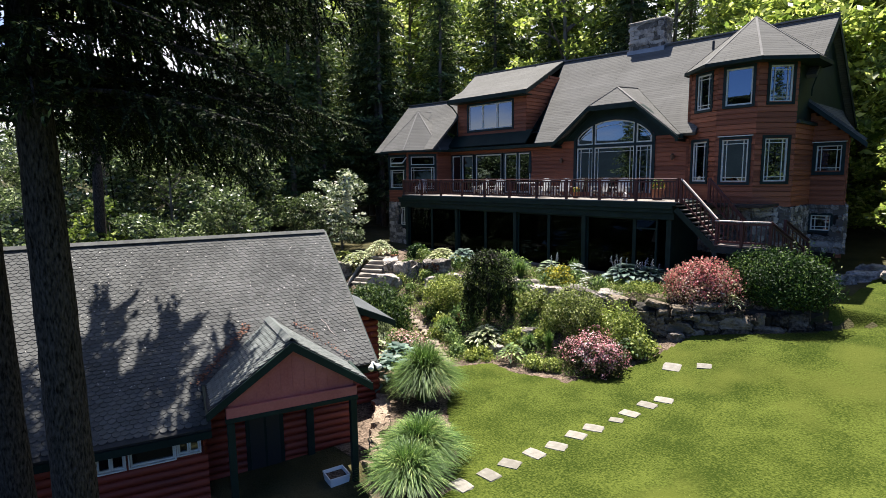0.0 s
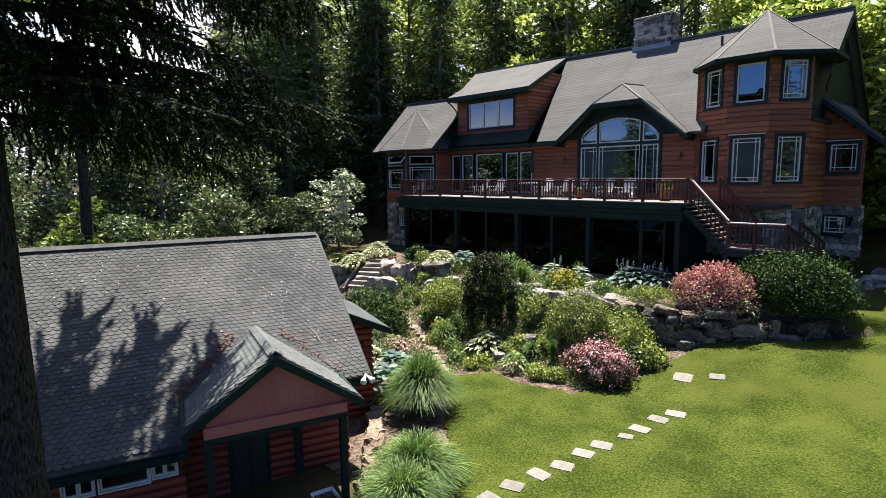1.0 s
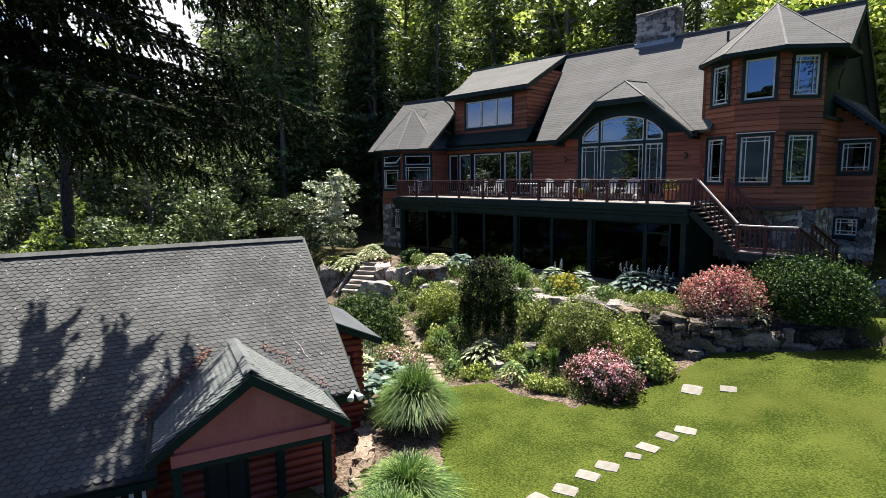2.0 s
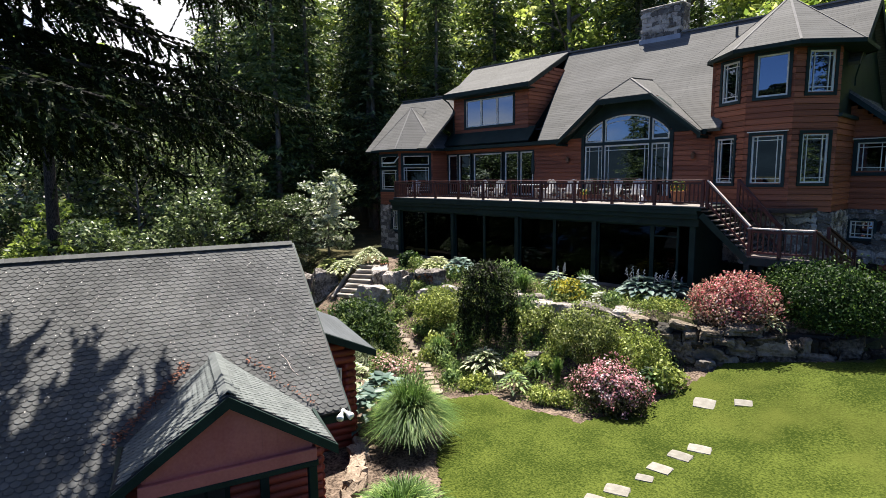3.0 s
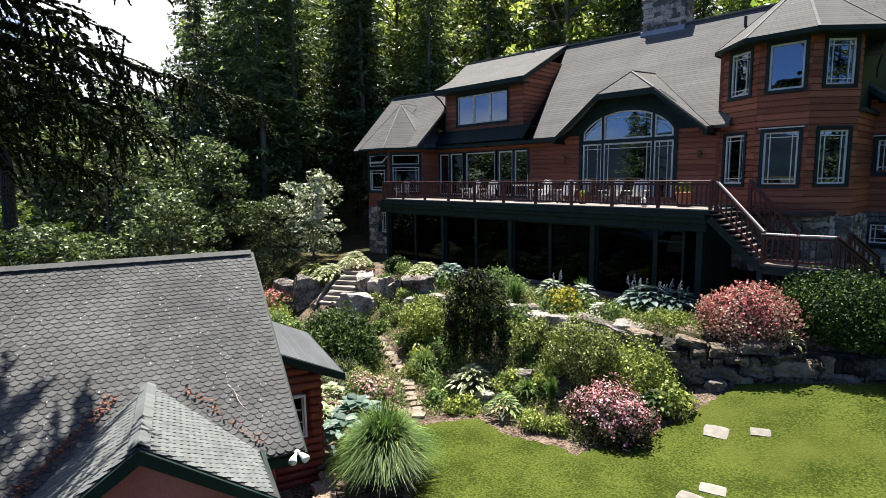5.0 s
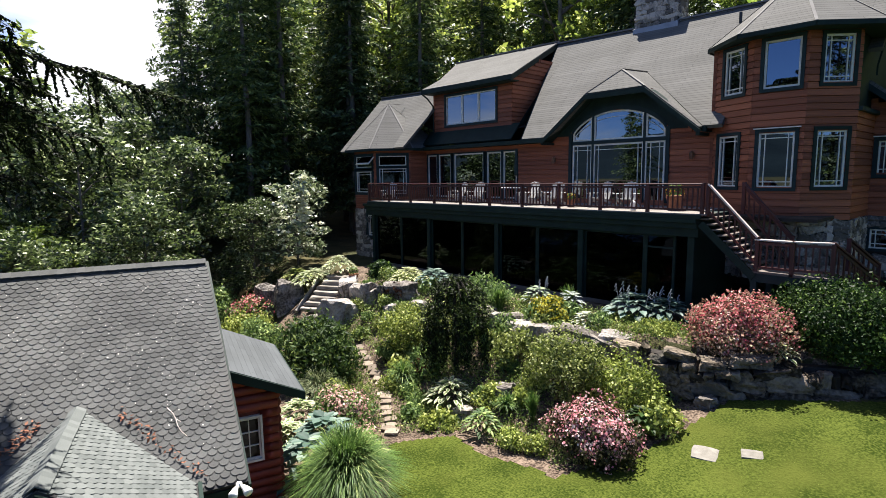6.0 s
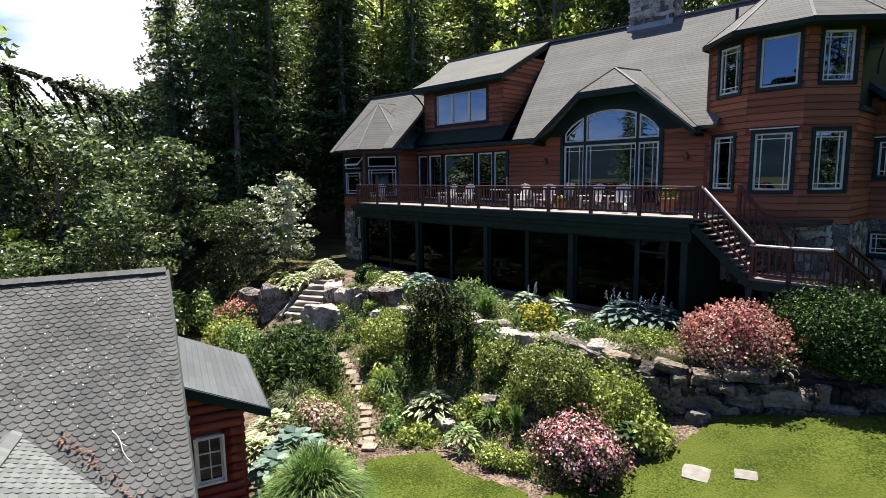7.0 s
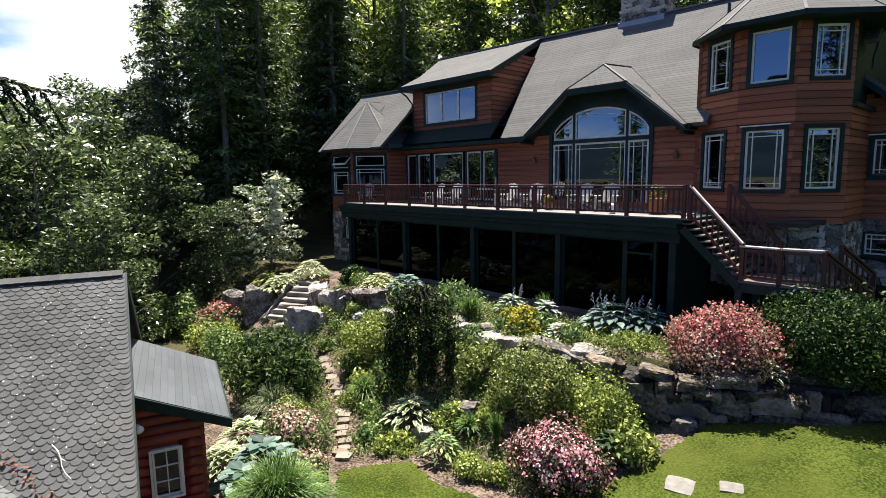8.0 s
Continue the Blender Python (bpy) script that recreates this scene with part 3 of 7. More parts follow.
bay = octagon(BAY, 2.41, 0)
for k in range(-1, 3):
    a, b = bay[k % 8].xy, bay[(k + 1) % 8].xy
    ln = (b - a).length
    holes = {0: [(0.15, 1.75, 6.0, 7.2), (0.15, 1.75, 7.42, 8.05)], 1: [(0.22, 1.78, 5.9, 7.35), (0.22, 1.78, 7.5, 8.05)]}.get(k, [])
    w_, m_ = wall(house, a, b, 5.05, 8.4, holes, name="bay_wall")
    for n, (u0, u1, z0, z1) in enumerate(holes):
        win = window(house, m_, u0, u1, z0, z1, 0.15, 0.05, 0.14 if n == 0 else 0.0, name="window" if n == 0 else "transom_window", label="" if n == 0 else "awning window above the casement")
for k in (7, 0, 1, 2):
    a, b = bay[k % 8].xy, bay[(k + 1) % 8].xy
    w_, m_ = wall(house, a, b, 1.6, 5.05, [(1.2, 1.75, 3.5, 4.7)] if k == 0 else [], MORTAR, 0, name="stone_base")
    if k == 0:
        window(house, m_, 1.2, 1.75, 3.5, 4.7, 0.12, 0.05, 0.12)
# ---- turret ----
TUR = Vector((-8.88, 26.75, 0))
TURRET = octagon(TUR, 1.86, 0)
TURRET[7] = Vector((-11.2, 25.76, 0))  # the side next to the front wall is wider
TURRET_CORES = []
for k in (7, 0, 1, 2):
    a, b = TURRET[k % 8].xy, TURRET[(k + 1) % 8].xy
    ln = (b - a).length
    if k == 2:
        b = Vector((a.x, 28.6))
    holes = {7: [(0.38, 1.3, 6.36, 8.12), (0.5, 1.4, 9.5, 11.0)], 0: [(0.26, 1.32, 6.34, 8.14), (0.3, 1.35, 9.52, 11.02)],
             1: [(0.36, 1.29, 6.36, 8.14), (0.42, 1.33, 9.56, 11.02)]}.get(k, [])
    top = 11.2 if k != 2 else 8.85
    core, m_ = wall(house, a, b, 5.32, top, holes, name="turret_wall")
    for n, h in enumerate(holes):
        window(house, m_, *h, 0.105, 0.065, 0.0 if k == 0 and n else 0.13, TEAL if k != 1 else GREEN, cap=(k == 0 and n == 0))
    core, m_ = wall(house, a, b, 3.2, 5.32, (), MORTAR, 0, name="stone_base")
    TURRET_CORES.append((core, m_, (b - a).length))
bm = bmesh.new()
box(bm, -11.26, 25.66, 5.32, -11.14, 25.8, 11.15)
part("corner_board", bm, CEDAR, house, world=True)
# gable end over the turret side; dark green stands in for the rake's shade
bm = bmesh.new()
prism(bm, [(-7.12, 26.0, 8.85), (-7.12, 31.6, 8.85), (-7.12, 35.4, 8.9), (-7.12, 30.6, 13.5), (-7.12, 28.3, 11.2), (-7.12, 26.0, 11.2)], (-0.15, 0, 0))
part("gable_wall", bm, GREEN, house, "gable end coloured dark green for the overhang's shade", world=True)
bm = bmesh.new()
box(bm, -7.13, 25.95, 8.72, -6.85, 31.2, 8.84)
part("trim_band", bm, TEAL, house, world=True)

# ---- right wing ----
w_, m_ = wall(house, (-7.15, 28.6), (-5.68, 28.6), 5.3, 9.3, [(0.34, 1.27, 6.72, 7.86)],
              reach=lambda z: [(0, 1.47 if z < 8.3 else max(0.2, 1.47 - (z - 8.3) * 1.35))], name="wing_wall")
window(house, m_, 0.34, 1.27, 6.72, 7.86, 0.13, 0.05, 0.13, cap=True)
w2_, m2_ = wall(house, (-7.15, 28.6), (-5.68, 28.6), 3.0, 5.3, [(0.3, 1.05, 4.16, 4.84)], MORTAR, 0, name="stone_base")
window(house, m2_, 0.3, 1.05, 4.16, 4.84, 0.1, 0.05, 0.12)
w_, m_ = wall(house, (-5.68, 28.6), (-6.95, 34), 3.0, 8.2, (), name="wing_side_wall")
wall(house, (-7.2, 35.2), (-32, 35.2), 2.0, 8.5, (), board=0, name="rear_wall")
wall(house, (-32.0, 35.2), (-32.0, 25.6), 2.0, 8.5, (), board=0, name="left_wall")
bm = bmesh.new()
roof_slab(bm, [(-7.2, 28.05, 9.95), (-4.95, 28.05, 8.05), (-6.3, 34, 8.05), (-7.2, 34, 9.95)], 0.14)
part("wing_roof", bm, SHINGLE, house, world=True)
bm = bmesh.new()
prism(bm, [(-7.2, 28.02, 9.82), (-4.93, 28.02, 7.9), (-4.93, 28.02, 7.7), (-7.2, 28.02, 9.6)], (0, -0.05, 0))
prism(bm, [(-4.93, 28.0, 7.7), (-4.93, 28.0, 7.92), (-6.28, 34, 7.92), (-6.28, 34, 7.7)], (-0.06, 0, 0))
part("wing_fascia", bm, TEAL, house, world=True)

# ---- dormer ----
DY = 26.0
w_, m_ = wall(house, (-26.6, DY), (-20.95, DY), 9.35, 11.75, [(0.95, 4.63, 9.66, 11.2)], name="dormer_wall")
window(house, m_, 0.95, 4.63, 9.66, 11.2, 0.13, 0.06, 0.0, TEAL, GLASS, 3, name="dormer_window", label="three-part dormer window in a blue-green frame")


def cheek_reach(z):
    e = 30.2 - DY
    lo = 0.0 if z < 11.7 else (z - 11.7) / 0.44
    return [(lo, min(e, 0.65 + (z - 9.35) * 0.95))]


wall(house, (-20.95, DY), (-20.95, 30.4), 9.35, 12.75, (), reach=cheek_reach, name="dormer_cheek")
# dark green strip stands in for the main roof's shade on the cheek
bm = bmesh.new()
prism(bm, [(-20.87, DY + 0.4, 9.37), (-20.87, DY + 3.9, 13.05), (-20.87, DY + 4.35, 13.05), (-20.87, DY + 0.8, 9.37)], (0.03, 0, 0))
part("flashing_board", bm, GREEN, house, world=True)
bm = bmesh.new()
prism(bm, [(-26.75, DY, 9.35), (-26.75, 30.4, 13.4), (-26.75, DY, 11.6)], (0.1, 0, 0))
part("dormer_cheek", bm, CEDAR, house, world=True)
bm = bmesh.new()
prism(bm, [(-27.0, 25.3, 8.62), (-20.45, 25.3, 8.62), (-20.45, 26.0, 9.42), (-27.0, 26.0, 9.42)], (0, 0.05, -0.06))
part("skirt_roof", bm, GREEN, house, "dark green metal skirt roof under the dormer", world=True)

# ---- roofs ----
RIDGE_Y, RIDGE_Z, EDGE_Y = 30.4, 13.75, 25.15
roof = new("main_roof")
roof.parent = house
bm = bmesh.new()
SL = (RIDGE_Z - 8.55) / (RIDGE_Y - EDGE_Y)
VALLEY_Y = EDGE_Y + (11.21 - 8.55) / SL
roof_slab(bm, [(-19.65, EDGE_Y, 8.55), (-18.3, EDGE_Y, 8.55), (-14.9, VALLEY_Y, 11.21), (-14.9, RIDGE_Y, RIDGE_Z), (-21.4, RIDGE_Y, RIDGE_Z + 0.13)], 0.16)
roof_slab(bm, [(-14.9, VALLEY_Y, 11.21), (-11.35, EDGE_Y, 8.55), (-10.7, EDGE_Y, 8.55), (-10.7, 27.4, 8.55 + SL * (27.4 - EDGE_Y)), (-6.75, 27.4, 8.55 + SL * (27.4 - EDGE_Y)), (-6.75, RIDGE_Y, RIDGE_Z - 0.05), (-14.9, RIDGE_Y, RIDGE_Z)], 0.16)
roof_slab(bm, [(-29.3, RIDGE_Y, RIDGE_Z + 0.2), (-6.75, RIDGE_Y, RIDGE_Z), (-6.75, 36, 8.6), (-29.3, 36, 8.6)], 0.16)
part("shingle_slope", bm, SHINGLE, roof, world=True)
bm = bmesh.new()
# clipped gable above the arch: two raking sides and a small hip
gy, gz, apex = 24.95, 10.2, (-15.05, 26.0, 11.15)
roof_slab(bm, [(-18.25, gy, 8.5), (-16.1, gy, gz), apex, (-14.95, VALLEY_Y + 0.05, 11.23), (-18.3, 25.15, 8.52)], 0.1)
roof_slab(bm, [(-11.4, gy, 8.5), (-11.35, 25.15, 8.52), (-14.95, VALLEY_Y + 0.05, 11.23), apex, (-13.5, gy, gz)], 0.1)
roof_slab(bm, [(-16.1, gy, gz), (-13.5, gy, gz), apex], 0.1)
part("gable_roof", bm, SHINGLE, roof, "clipped gable roof over the arched window", world=True)
for a, b in (((-16.1, gy, gz), apex), ((-13.5, gy, gz), apex), (apex, (-14.95, VALLEY_Y + 0.1, 11.24))):
    bm = bmesh.new()
    beam(bm, Vector(a) + Vector((0, 0, 0.012)), Vector(b) + Vector((0, 0, 0.012)), 0.1, 0.006)
    part("hip_cap", bm, CAPS, roof, world=True)
g = [(-18.32, 8.4), (-16.12, 10.13), (-13.48, 10.13), (-11.33, 8.4)]
for (x0, z0), (x1, z1) in zip(g, g[1:]):
    bm = bmesh.new()
    prism(bm, [(x0, 24.93, z0), (x1, 24.93, z1), (x1, 24.93, z1 - 0.19), (x0, 24.93, z0 - 0.19)], (0, -0.06, 0))
    part("gable_fascia", bm, GREEN, roof, world=True)
    bm = bmesh.new()
    prism(bm, [(x0, 24.93, z0 - 0.03), (x1, 24.93, z1 - 0.03), (x1, 25.8, z1 - 0.03), (x0, 25.8, z0 - 0.03)], (0, 0, -0.03))
    part("gable_soffit", bm, GREEN, roof, world=True)
for x in (-18.28, -11.42):
    bm = bmesh.new()
    box(bm, x - 0.07, 24.93, 8.2, x + 0.07, 25.75, 8.31)
    part("eave_return", bm, GREEN, roof, world=True)
bm = bmesh.new()
roof_slab(bm, [(-26.9, 25.3, 11.68), (-20.4, 25.3, 11.62), (-21.42, RIDGE_Y, 14.0), (-27.3, 27.0, 12.44)], 0.12)
roof_slab(bm, [(-27.3, 27.0, 12.44), (-21.42, RIDGE_Y, 14.0), (-29.3, RIDGE_Y, 14.1)], 0.12)
part("dormer_roof", bm, SHINGLE, roof, world=True)
bm = bmesh.new()
box(bm, -26.92, 25.22, 11.4, -20.38, 25.3, 11.62)
prism(bm, [(-20.38, 25.25, 11.57), (-21.4, RIDGE_Y, 13.95), (-21.4, RIDGE_Y, 13.7), (-20.38, 25.25, 11.32)], (-0.06, 0, 0))
box(bm, -26.8, 25.32, 11.38, -20.5, DY, 11.42)
part("dormer_fascia", bm, GREEN, roof, world=True)
bm = bmesh.new()
prism(bm, [(-19.67, EDGE_Y + 0.05, 8.52), (-21.42, RIDGE_Y, 13.85), (-21.42, RIDGE_Y, 12.3), (-19.9, EDGE_Y + 1.1, 8.35)], (-0.06, -0.02, 0))
part("barge_board", bm, GREEN, roof, "deep dark green barge board", world=True)
for x0, x1 in ((-27.1, -18.36), (-11.33, -11.2)):
    bm = bmesh.new()
    box(bm, x0, EDGE_Y - 0.06, 8.33, x1, EDGE_Y + 0.03, 8.5)
    box(bm, x0, EDGE_Y + 0.03, 8.33, x1, WALL_Y, 8.36)
    part("eave_fascia", bm, GREEN, roof, world=True)
bm = bmesh.new()
prism(bm, [(-6.74, 27.0, 10.15), (-6.74, RIDGE_Y, 13.62), (-6.74, 36, 8.5), (-6.74, 36, 8.25), (-6.74, RIDGE_Y, 13.3), (-6.74, 27.0, 9.85)], (-0.05, 0, 0))
part("eave_fascia", bm, GREEN, roof, world=True)
bm = bmesh.new()
for x0, z0, x1, z1 in ((-29.3, 14.12, -21.4, 14.02), (-21.4, 13.92, -16.85, 13.82), (-14.75, 13.79, -6.75, 13.74)):
    beam(bm, (x0, RIDGE_Y, z0), (x1, RIDGE_Y, z1), 0.26, 0.07)
part("ridge_cap", bm, CAPS, roof, world=True)
# turret roof
ev, tip = octagon(TUR, 2.6, 11.25), Vector((-8.98, 26.75, 13.42))
def tented(name, ev, tip, inn, label):
    """A many-sided roof: each facet, hip cap and eave board of its own."""
    top = new(name)
    top.parent = house
    top["label"] = label
    for k in range(8):
        a, b = ev[k], ev[(k + 1) % 8]
        bm = bmesh.new()
        roof_slab(bm, [a, b, tip], 0.1)
        part("roof_facet", bm, SHINGLE, top, world=True)
        bm = bmesh.new()
        beam(bm, a + Vector((0, 0, 0.012)), tip + Vector((0, 0, 0.012)), 0.085, 0.006)
        part("hip_cap", bm, CAPS, top, world=True)
        a, b = a + Vector((0, 0, -0.1)), b + Vector((0, 0, -0.1))
        bm = bmesh.new()
        beam(bm, a + Vector((0, 0, 0.03)), b + Vector((0, 0, 0.03)), 0.05, 0.14)
        part("eave_board", bm, GREEN, top, world=True)
        bm = bmesh.new()
        prism(bm, [a, b, inn[(k + 1) % 8], inn[k]], (0, 0, 0.02))
        part("soffit", bm, GREEN, top, world=True)


tented("turret_roof", ev, tip, octagon(TUR, 1.8, 11.14), "octagonal pyramid roof of grey shingles")
# bay roof and the wing's slope behind it
ev, tip = octagon(BAY, 2.95, 8.45), Vector((-29.75, 25.1, 11.2))
tented("bay_roof", ev, tip, octagon(BAY, 2.35, 8.33), "faceted grey shingle roof over the bay")
for pts in ([(-32.9, 23.6, 8.48), (-26.6, 23.6, 8.48), (-26.6, 27.2, 11.9), (-33.2, 27.2, 12.05)], [(-33.2, 27.2, 12.05), (-26.6, 27.2, 11.9), (-26.6, 36, 8.5), (-33.0, 36, 8.5)]):
    bm = bmesh.new()
    roof_slab(bm, pts, 0.12)
    part("wing_slope", bm, SHINGLE, house, world=True)
bm = bmesh.new()
beam(bm, (-33.2, 27.2, 12.08), (-26.6, 27.2, 11.93), 0.24, 0.05)
part("ridge_cap", bm, CAPS, house, world=True)
bm = bmesh.new()
beam(bm, (-29.75, 25.15, 11.2), (-29.7, 26.3, 11.21), 0.07, 0.012)
part("ridge_cap", bm, CAPS, house, world=True)

# ---- chimney ----
chimney = new("chimney")
chimney.parent = house
chimney["label"] = "stone chimney with a flat cap"
bm = bmesh.new()
box(bm, -16.83, 30.33, 12.6, -14.77, 31.05, 15.2)
part("chimney_core", bm, MORTAR, chimney, world=True)
bm = bmesh.new()
box(bm, -16.92, 30.22, 15.18, -14.68, 31.15, 15.29, 0.03)
part("cap", bm, STONE, chimney, world=True)
bm = bmesh.new()
box(bm, -16.9, 30.12, 13.42, -14.7, 30.3, 13.72, 0.01)
part("flashing", bm, METAL, chimney, "metal apron flashing", world=True)
bm = bmesh.new()
tube(bm, [(-11.85, 29.6, 12.6), (-11.85, 29.6, 13.35)], [0.06, 0.06], 8)
part("vent_pipe", bm, IRON, house, world=True)

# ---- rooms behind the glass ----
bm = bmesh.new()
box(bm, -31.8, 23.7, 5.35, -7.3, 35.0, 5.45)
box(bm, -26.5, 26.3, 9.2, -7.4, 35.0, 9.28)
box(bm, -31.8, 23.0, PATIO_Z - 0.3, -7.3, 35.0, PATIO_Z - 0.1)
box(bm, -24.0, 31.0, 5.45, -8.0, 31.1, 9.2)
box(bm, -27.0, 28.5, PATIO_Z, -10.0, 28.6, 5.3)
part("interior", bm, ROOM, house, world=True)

# ---- lower storey under the deck ----
LOW_Y = 22.45
lower = new("lower_front")
lower.parent = house
POSTS = [-27.7, -23.1, -18.65, -14.45, -10.35]
for x in POSTS:
    bm = bmesh.new()
    box(bm, x - 0.11, LOW_Y - 0.2, PATIO_Z - 0.25, x + 0.11, LOW_Y + 0.02, 4.9, 0.012)
    part("post", bm, GREEN, lower, world=True)
for out, z0, z1 in ((0.3, 4.84, 5.12), (0.42, 5.122, 5.3), (0.52, 5.302, 5.44)):
    bm = bmesh.new()
    box(bm, -28.2, LOW_Y - out, z0, -10.1, LOW_Y + 0.2, z1, 0.01)
    part("beam", bm, GREEN, lower, "dark green stepped beam", world=True)
for x0, x1 in zip(POSTS, POSTS[1:]):
    mid = (x0 + x1) / 2
    cells = [(x0 + 0.11, mid), (mid, x1 - 0.11)] if x1 < -11 else [(x0 + 0.11, -11.95), (-11.95, -10.9)]
    for k, (c0, c1) in enumerate(cells):
        bm = bmesh.new()
        bars(bm, Matrix.Identity(4), c0, c1, PATIO_Z - 0.1, 4.84, 0.08, LOW_Y - 0.06, LOW_Y + 0.03, (("z", 4.4, 0.06),) if c1 - c0 < 1.2 else ())
        part("glazing_frame", bm, GREEN, lower, world=True)
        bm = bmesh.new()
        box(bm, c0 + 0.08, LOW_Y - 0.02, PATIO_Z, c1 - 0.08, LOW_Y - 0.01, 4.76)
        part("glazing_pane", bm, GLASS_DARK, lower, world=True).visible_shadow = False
wall(house, (-10.35, LOW_Y), (-10.35, 26), 1.8, 5.3, (), GREEN, 0, name="lower_side_wall")
wall(house, (-28.4, 23.3), (-27.7, LOW_Y), 1.8, 5.3, (), GREEN, 0, name="lower_side_wall")

# ---- deck, rail and stair ----
deck = thing("deck", (-18.8, 22, 5.44), 0, "raised timber deck with a maroon baluster rail along the house front", "deck")
PLANK = cube_mesh("deck_board", DECKING)
BAL = cube_mesh("baluster", RAIL)
EDGE = 21.95
for k in range(26):
    y = EDGE + 0.075 + 0.15 * k
    piece("deck_board", PLANK, placed(deck).inverted() @ Matrix.LocRotScale((-18.8, y, 5.58), None, (18.0 if y < 22.9 else 16.6, 0.143, 0.035)), deck)
bm = bmesh.new()
box(bm, -27.75, EDGE - 0.02, 5.44, -9.95, EDGE + 0.03, 5.562)
box(bm, -27.7, EDGE + 0.03, 5.45, -10.0, 25.7, 5.555)
part("deck_frame", bm, GREEN, deck, world=True)


def rail(owner, a, b, top=0.92, gap=0.155, posts=1.72, cap=0.0, hand=RAIL, first=True):
    """A rail from a to b along the floor: top and bottom rails, balusters and posts, each of its own."""
    a, b = Vector(a), Vector(b)
    d = b - a
    run = Vector((d.x, d.y, 0)).length
    up = Vector((0, 0, 1))
    inv = placed(owner).inverted()
    bm = bmesh.new()
    beam(bm, a + up * top, b + up * top, 0.13, 0.05, 0.008)
    part("handrail", bm, hand, owner, world=True)
    bm = bmesh.new()
    beam(bm, a + up * (top - 0.1), b + up * (top - 0.1), 0.05, 0.07)
    part("rail_bar", bm, RAIL, owner, world=True)
    bm = bmesh.new()
    beam(bm, a + up * 0.12, b + up * 0.12, 0.05, 0.07)
    part("rail_bar", bm, RAIL, owner, world=True)
    n = max(1, round(run / posts))
    for k in range(0 if first else 1, n + 1):
        p = a + d * k / n
        box_m = Matrix.LocRotScale(p + up * (top / 2 - 0.02), None, (0.1, 0.1, top + 0.1))
        piece("rail_post", BAL, inv @ box_m, owner)
    m = max(1, round(run / gap))
    ang = math.atan2(d.y, d.x)
    for k in range(1, m):
        p = a + d * k / m
        piece("baluster", BAL, inv @ Matrix.LocRotScale(p + up * (0.12 + (top - 0.22) / 2), Euler((0, 0, ang)), (0.04, 0.04, top - 0.24)), owner)


rail(deck, (-27.65, EDGE + 0.06, DECK_Z), (-9.95, EDGE + 0.06, DECK_Z))
rail(deck, (-27.65, EDGE + 0.06, DECK_Z), (-28.3, 23.3, DECK_Z), first=False)
stair = thing("deck_stair", (-9.0, 22.8, 4.0), 0, "open timber stair with maroon rails from the deck to a landing", "stair")
LAND = 4.0
steps = 9
TREADS = surface("dark_stair_boards", (0.07, 0.055, 0.045), (0.16, 0.135, 0.115), 2, 0.75, 0.25, 0.3, 30, piece=0.25)
TREAD = cube_mesh("tread", TREADS)
for k in range(steps):
    f = (k + 0.5) / steps
    piece("tread", TREAD, placed(stair).inverted() @ Matrix.LocRotScale((-9.95 + 1.55 * f, 22.75, DECK_Z - (DECK_Z - LAND) * (k + 1) / (steps + 1)), None, (0.25, 1.45, 0.045)), stair)
for y in (22.02, 23.5):
    bm = bmesh.new()
    beam(bm, (-9.98, y, DECK_Z - 0.3), (-8.4, y, LAND - 0.2), 0.06, 0.22)
    part("stringer", bm, GREEN, stair, world=True)
rail(stair, (-9.8, 22.05, DECK_Z), (-8.35, 22.05, LAND + 0.06), hand=HANDRAIL, posts=1.6)
rail(stair, (-9.3, 23.55, DECK_Z), (-7.88, 23.55, LAND), posts=1.6)
bm = bmesh.new()
box(bm, -8.5, 22.0, LAND - 0.06, -6.4, 23.7, LAND)
part("landing_floor", bm, TREADS, stair, world=True)
bm = bmesh.new()
box(bm, -8.5, 22.02, LAND - 0.32, -6.4, 22.1, LAND - 0.07)
box(bm, -6.5, 22.1, LAND - 0.32, -6.42, 23.7, LAND - 0.07)
part("landing_frame", bm, TEAL, stair, world=True)
for x, y in ((-8.4, 22.1), (-6.55, 22.1), (-6.55, 23.5), (-8.4, 23.5)):
    bm = bmesh.new()
    box(bm, x - 0.08, y - 0.08, 1.6, x + 0.08, y + 0.08, LAND - 0.06)
    part("landing_post", bm, TEAL, stair, world=True)
rail(stair, (-8.42, 22.05, LAND), (-7.45, 22.05, LAND), hand=HANDRAIL, posts=1.0, first=False)
rail(stair, (-7.45, 22.05, LAND), (-6.55, 22.3, LAND), hand=HANDRAIL, posts=1.0, first=False)
rail(stair, (-6.55, 22.3, LAND), (-5.75, 23.3, LAND - 0.95), posts=1.2, first=False)
rail(stair, (-6.5, 23.75, LAND), (-5.9, 24.5, LAND - 0.75), posts=1.2)
for k in range(6):
    piece("tread", TREAD, placed(stair).inverted() @ Matrix.LocRotScale((-6.4 + 0.13 * k, 23.15 + 0.15 * k, LAND - 0.16 * (k + 1)), Euler((0, 0, 0.85)), (0.24, 1.2, 0.045)), stair)


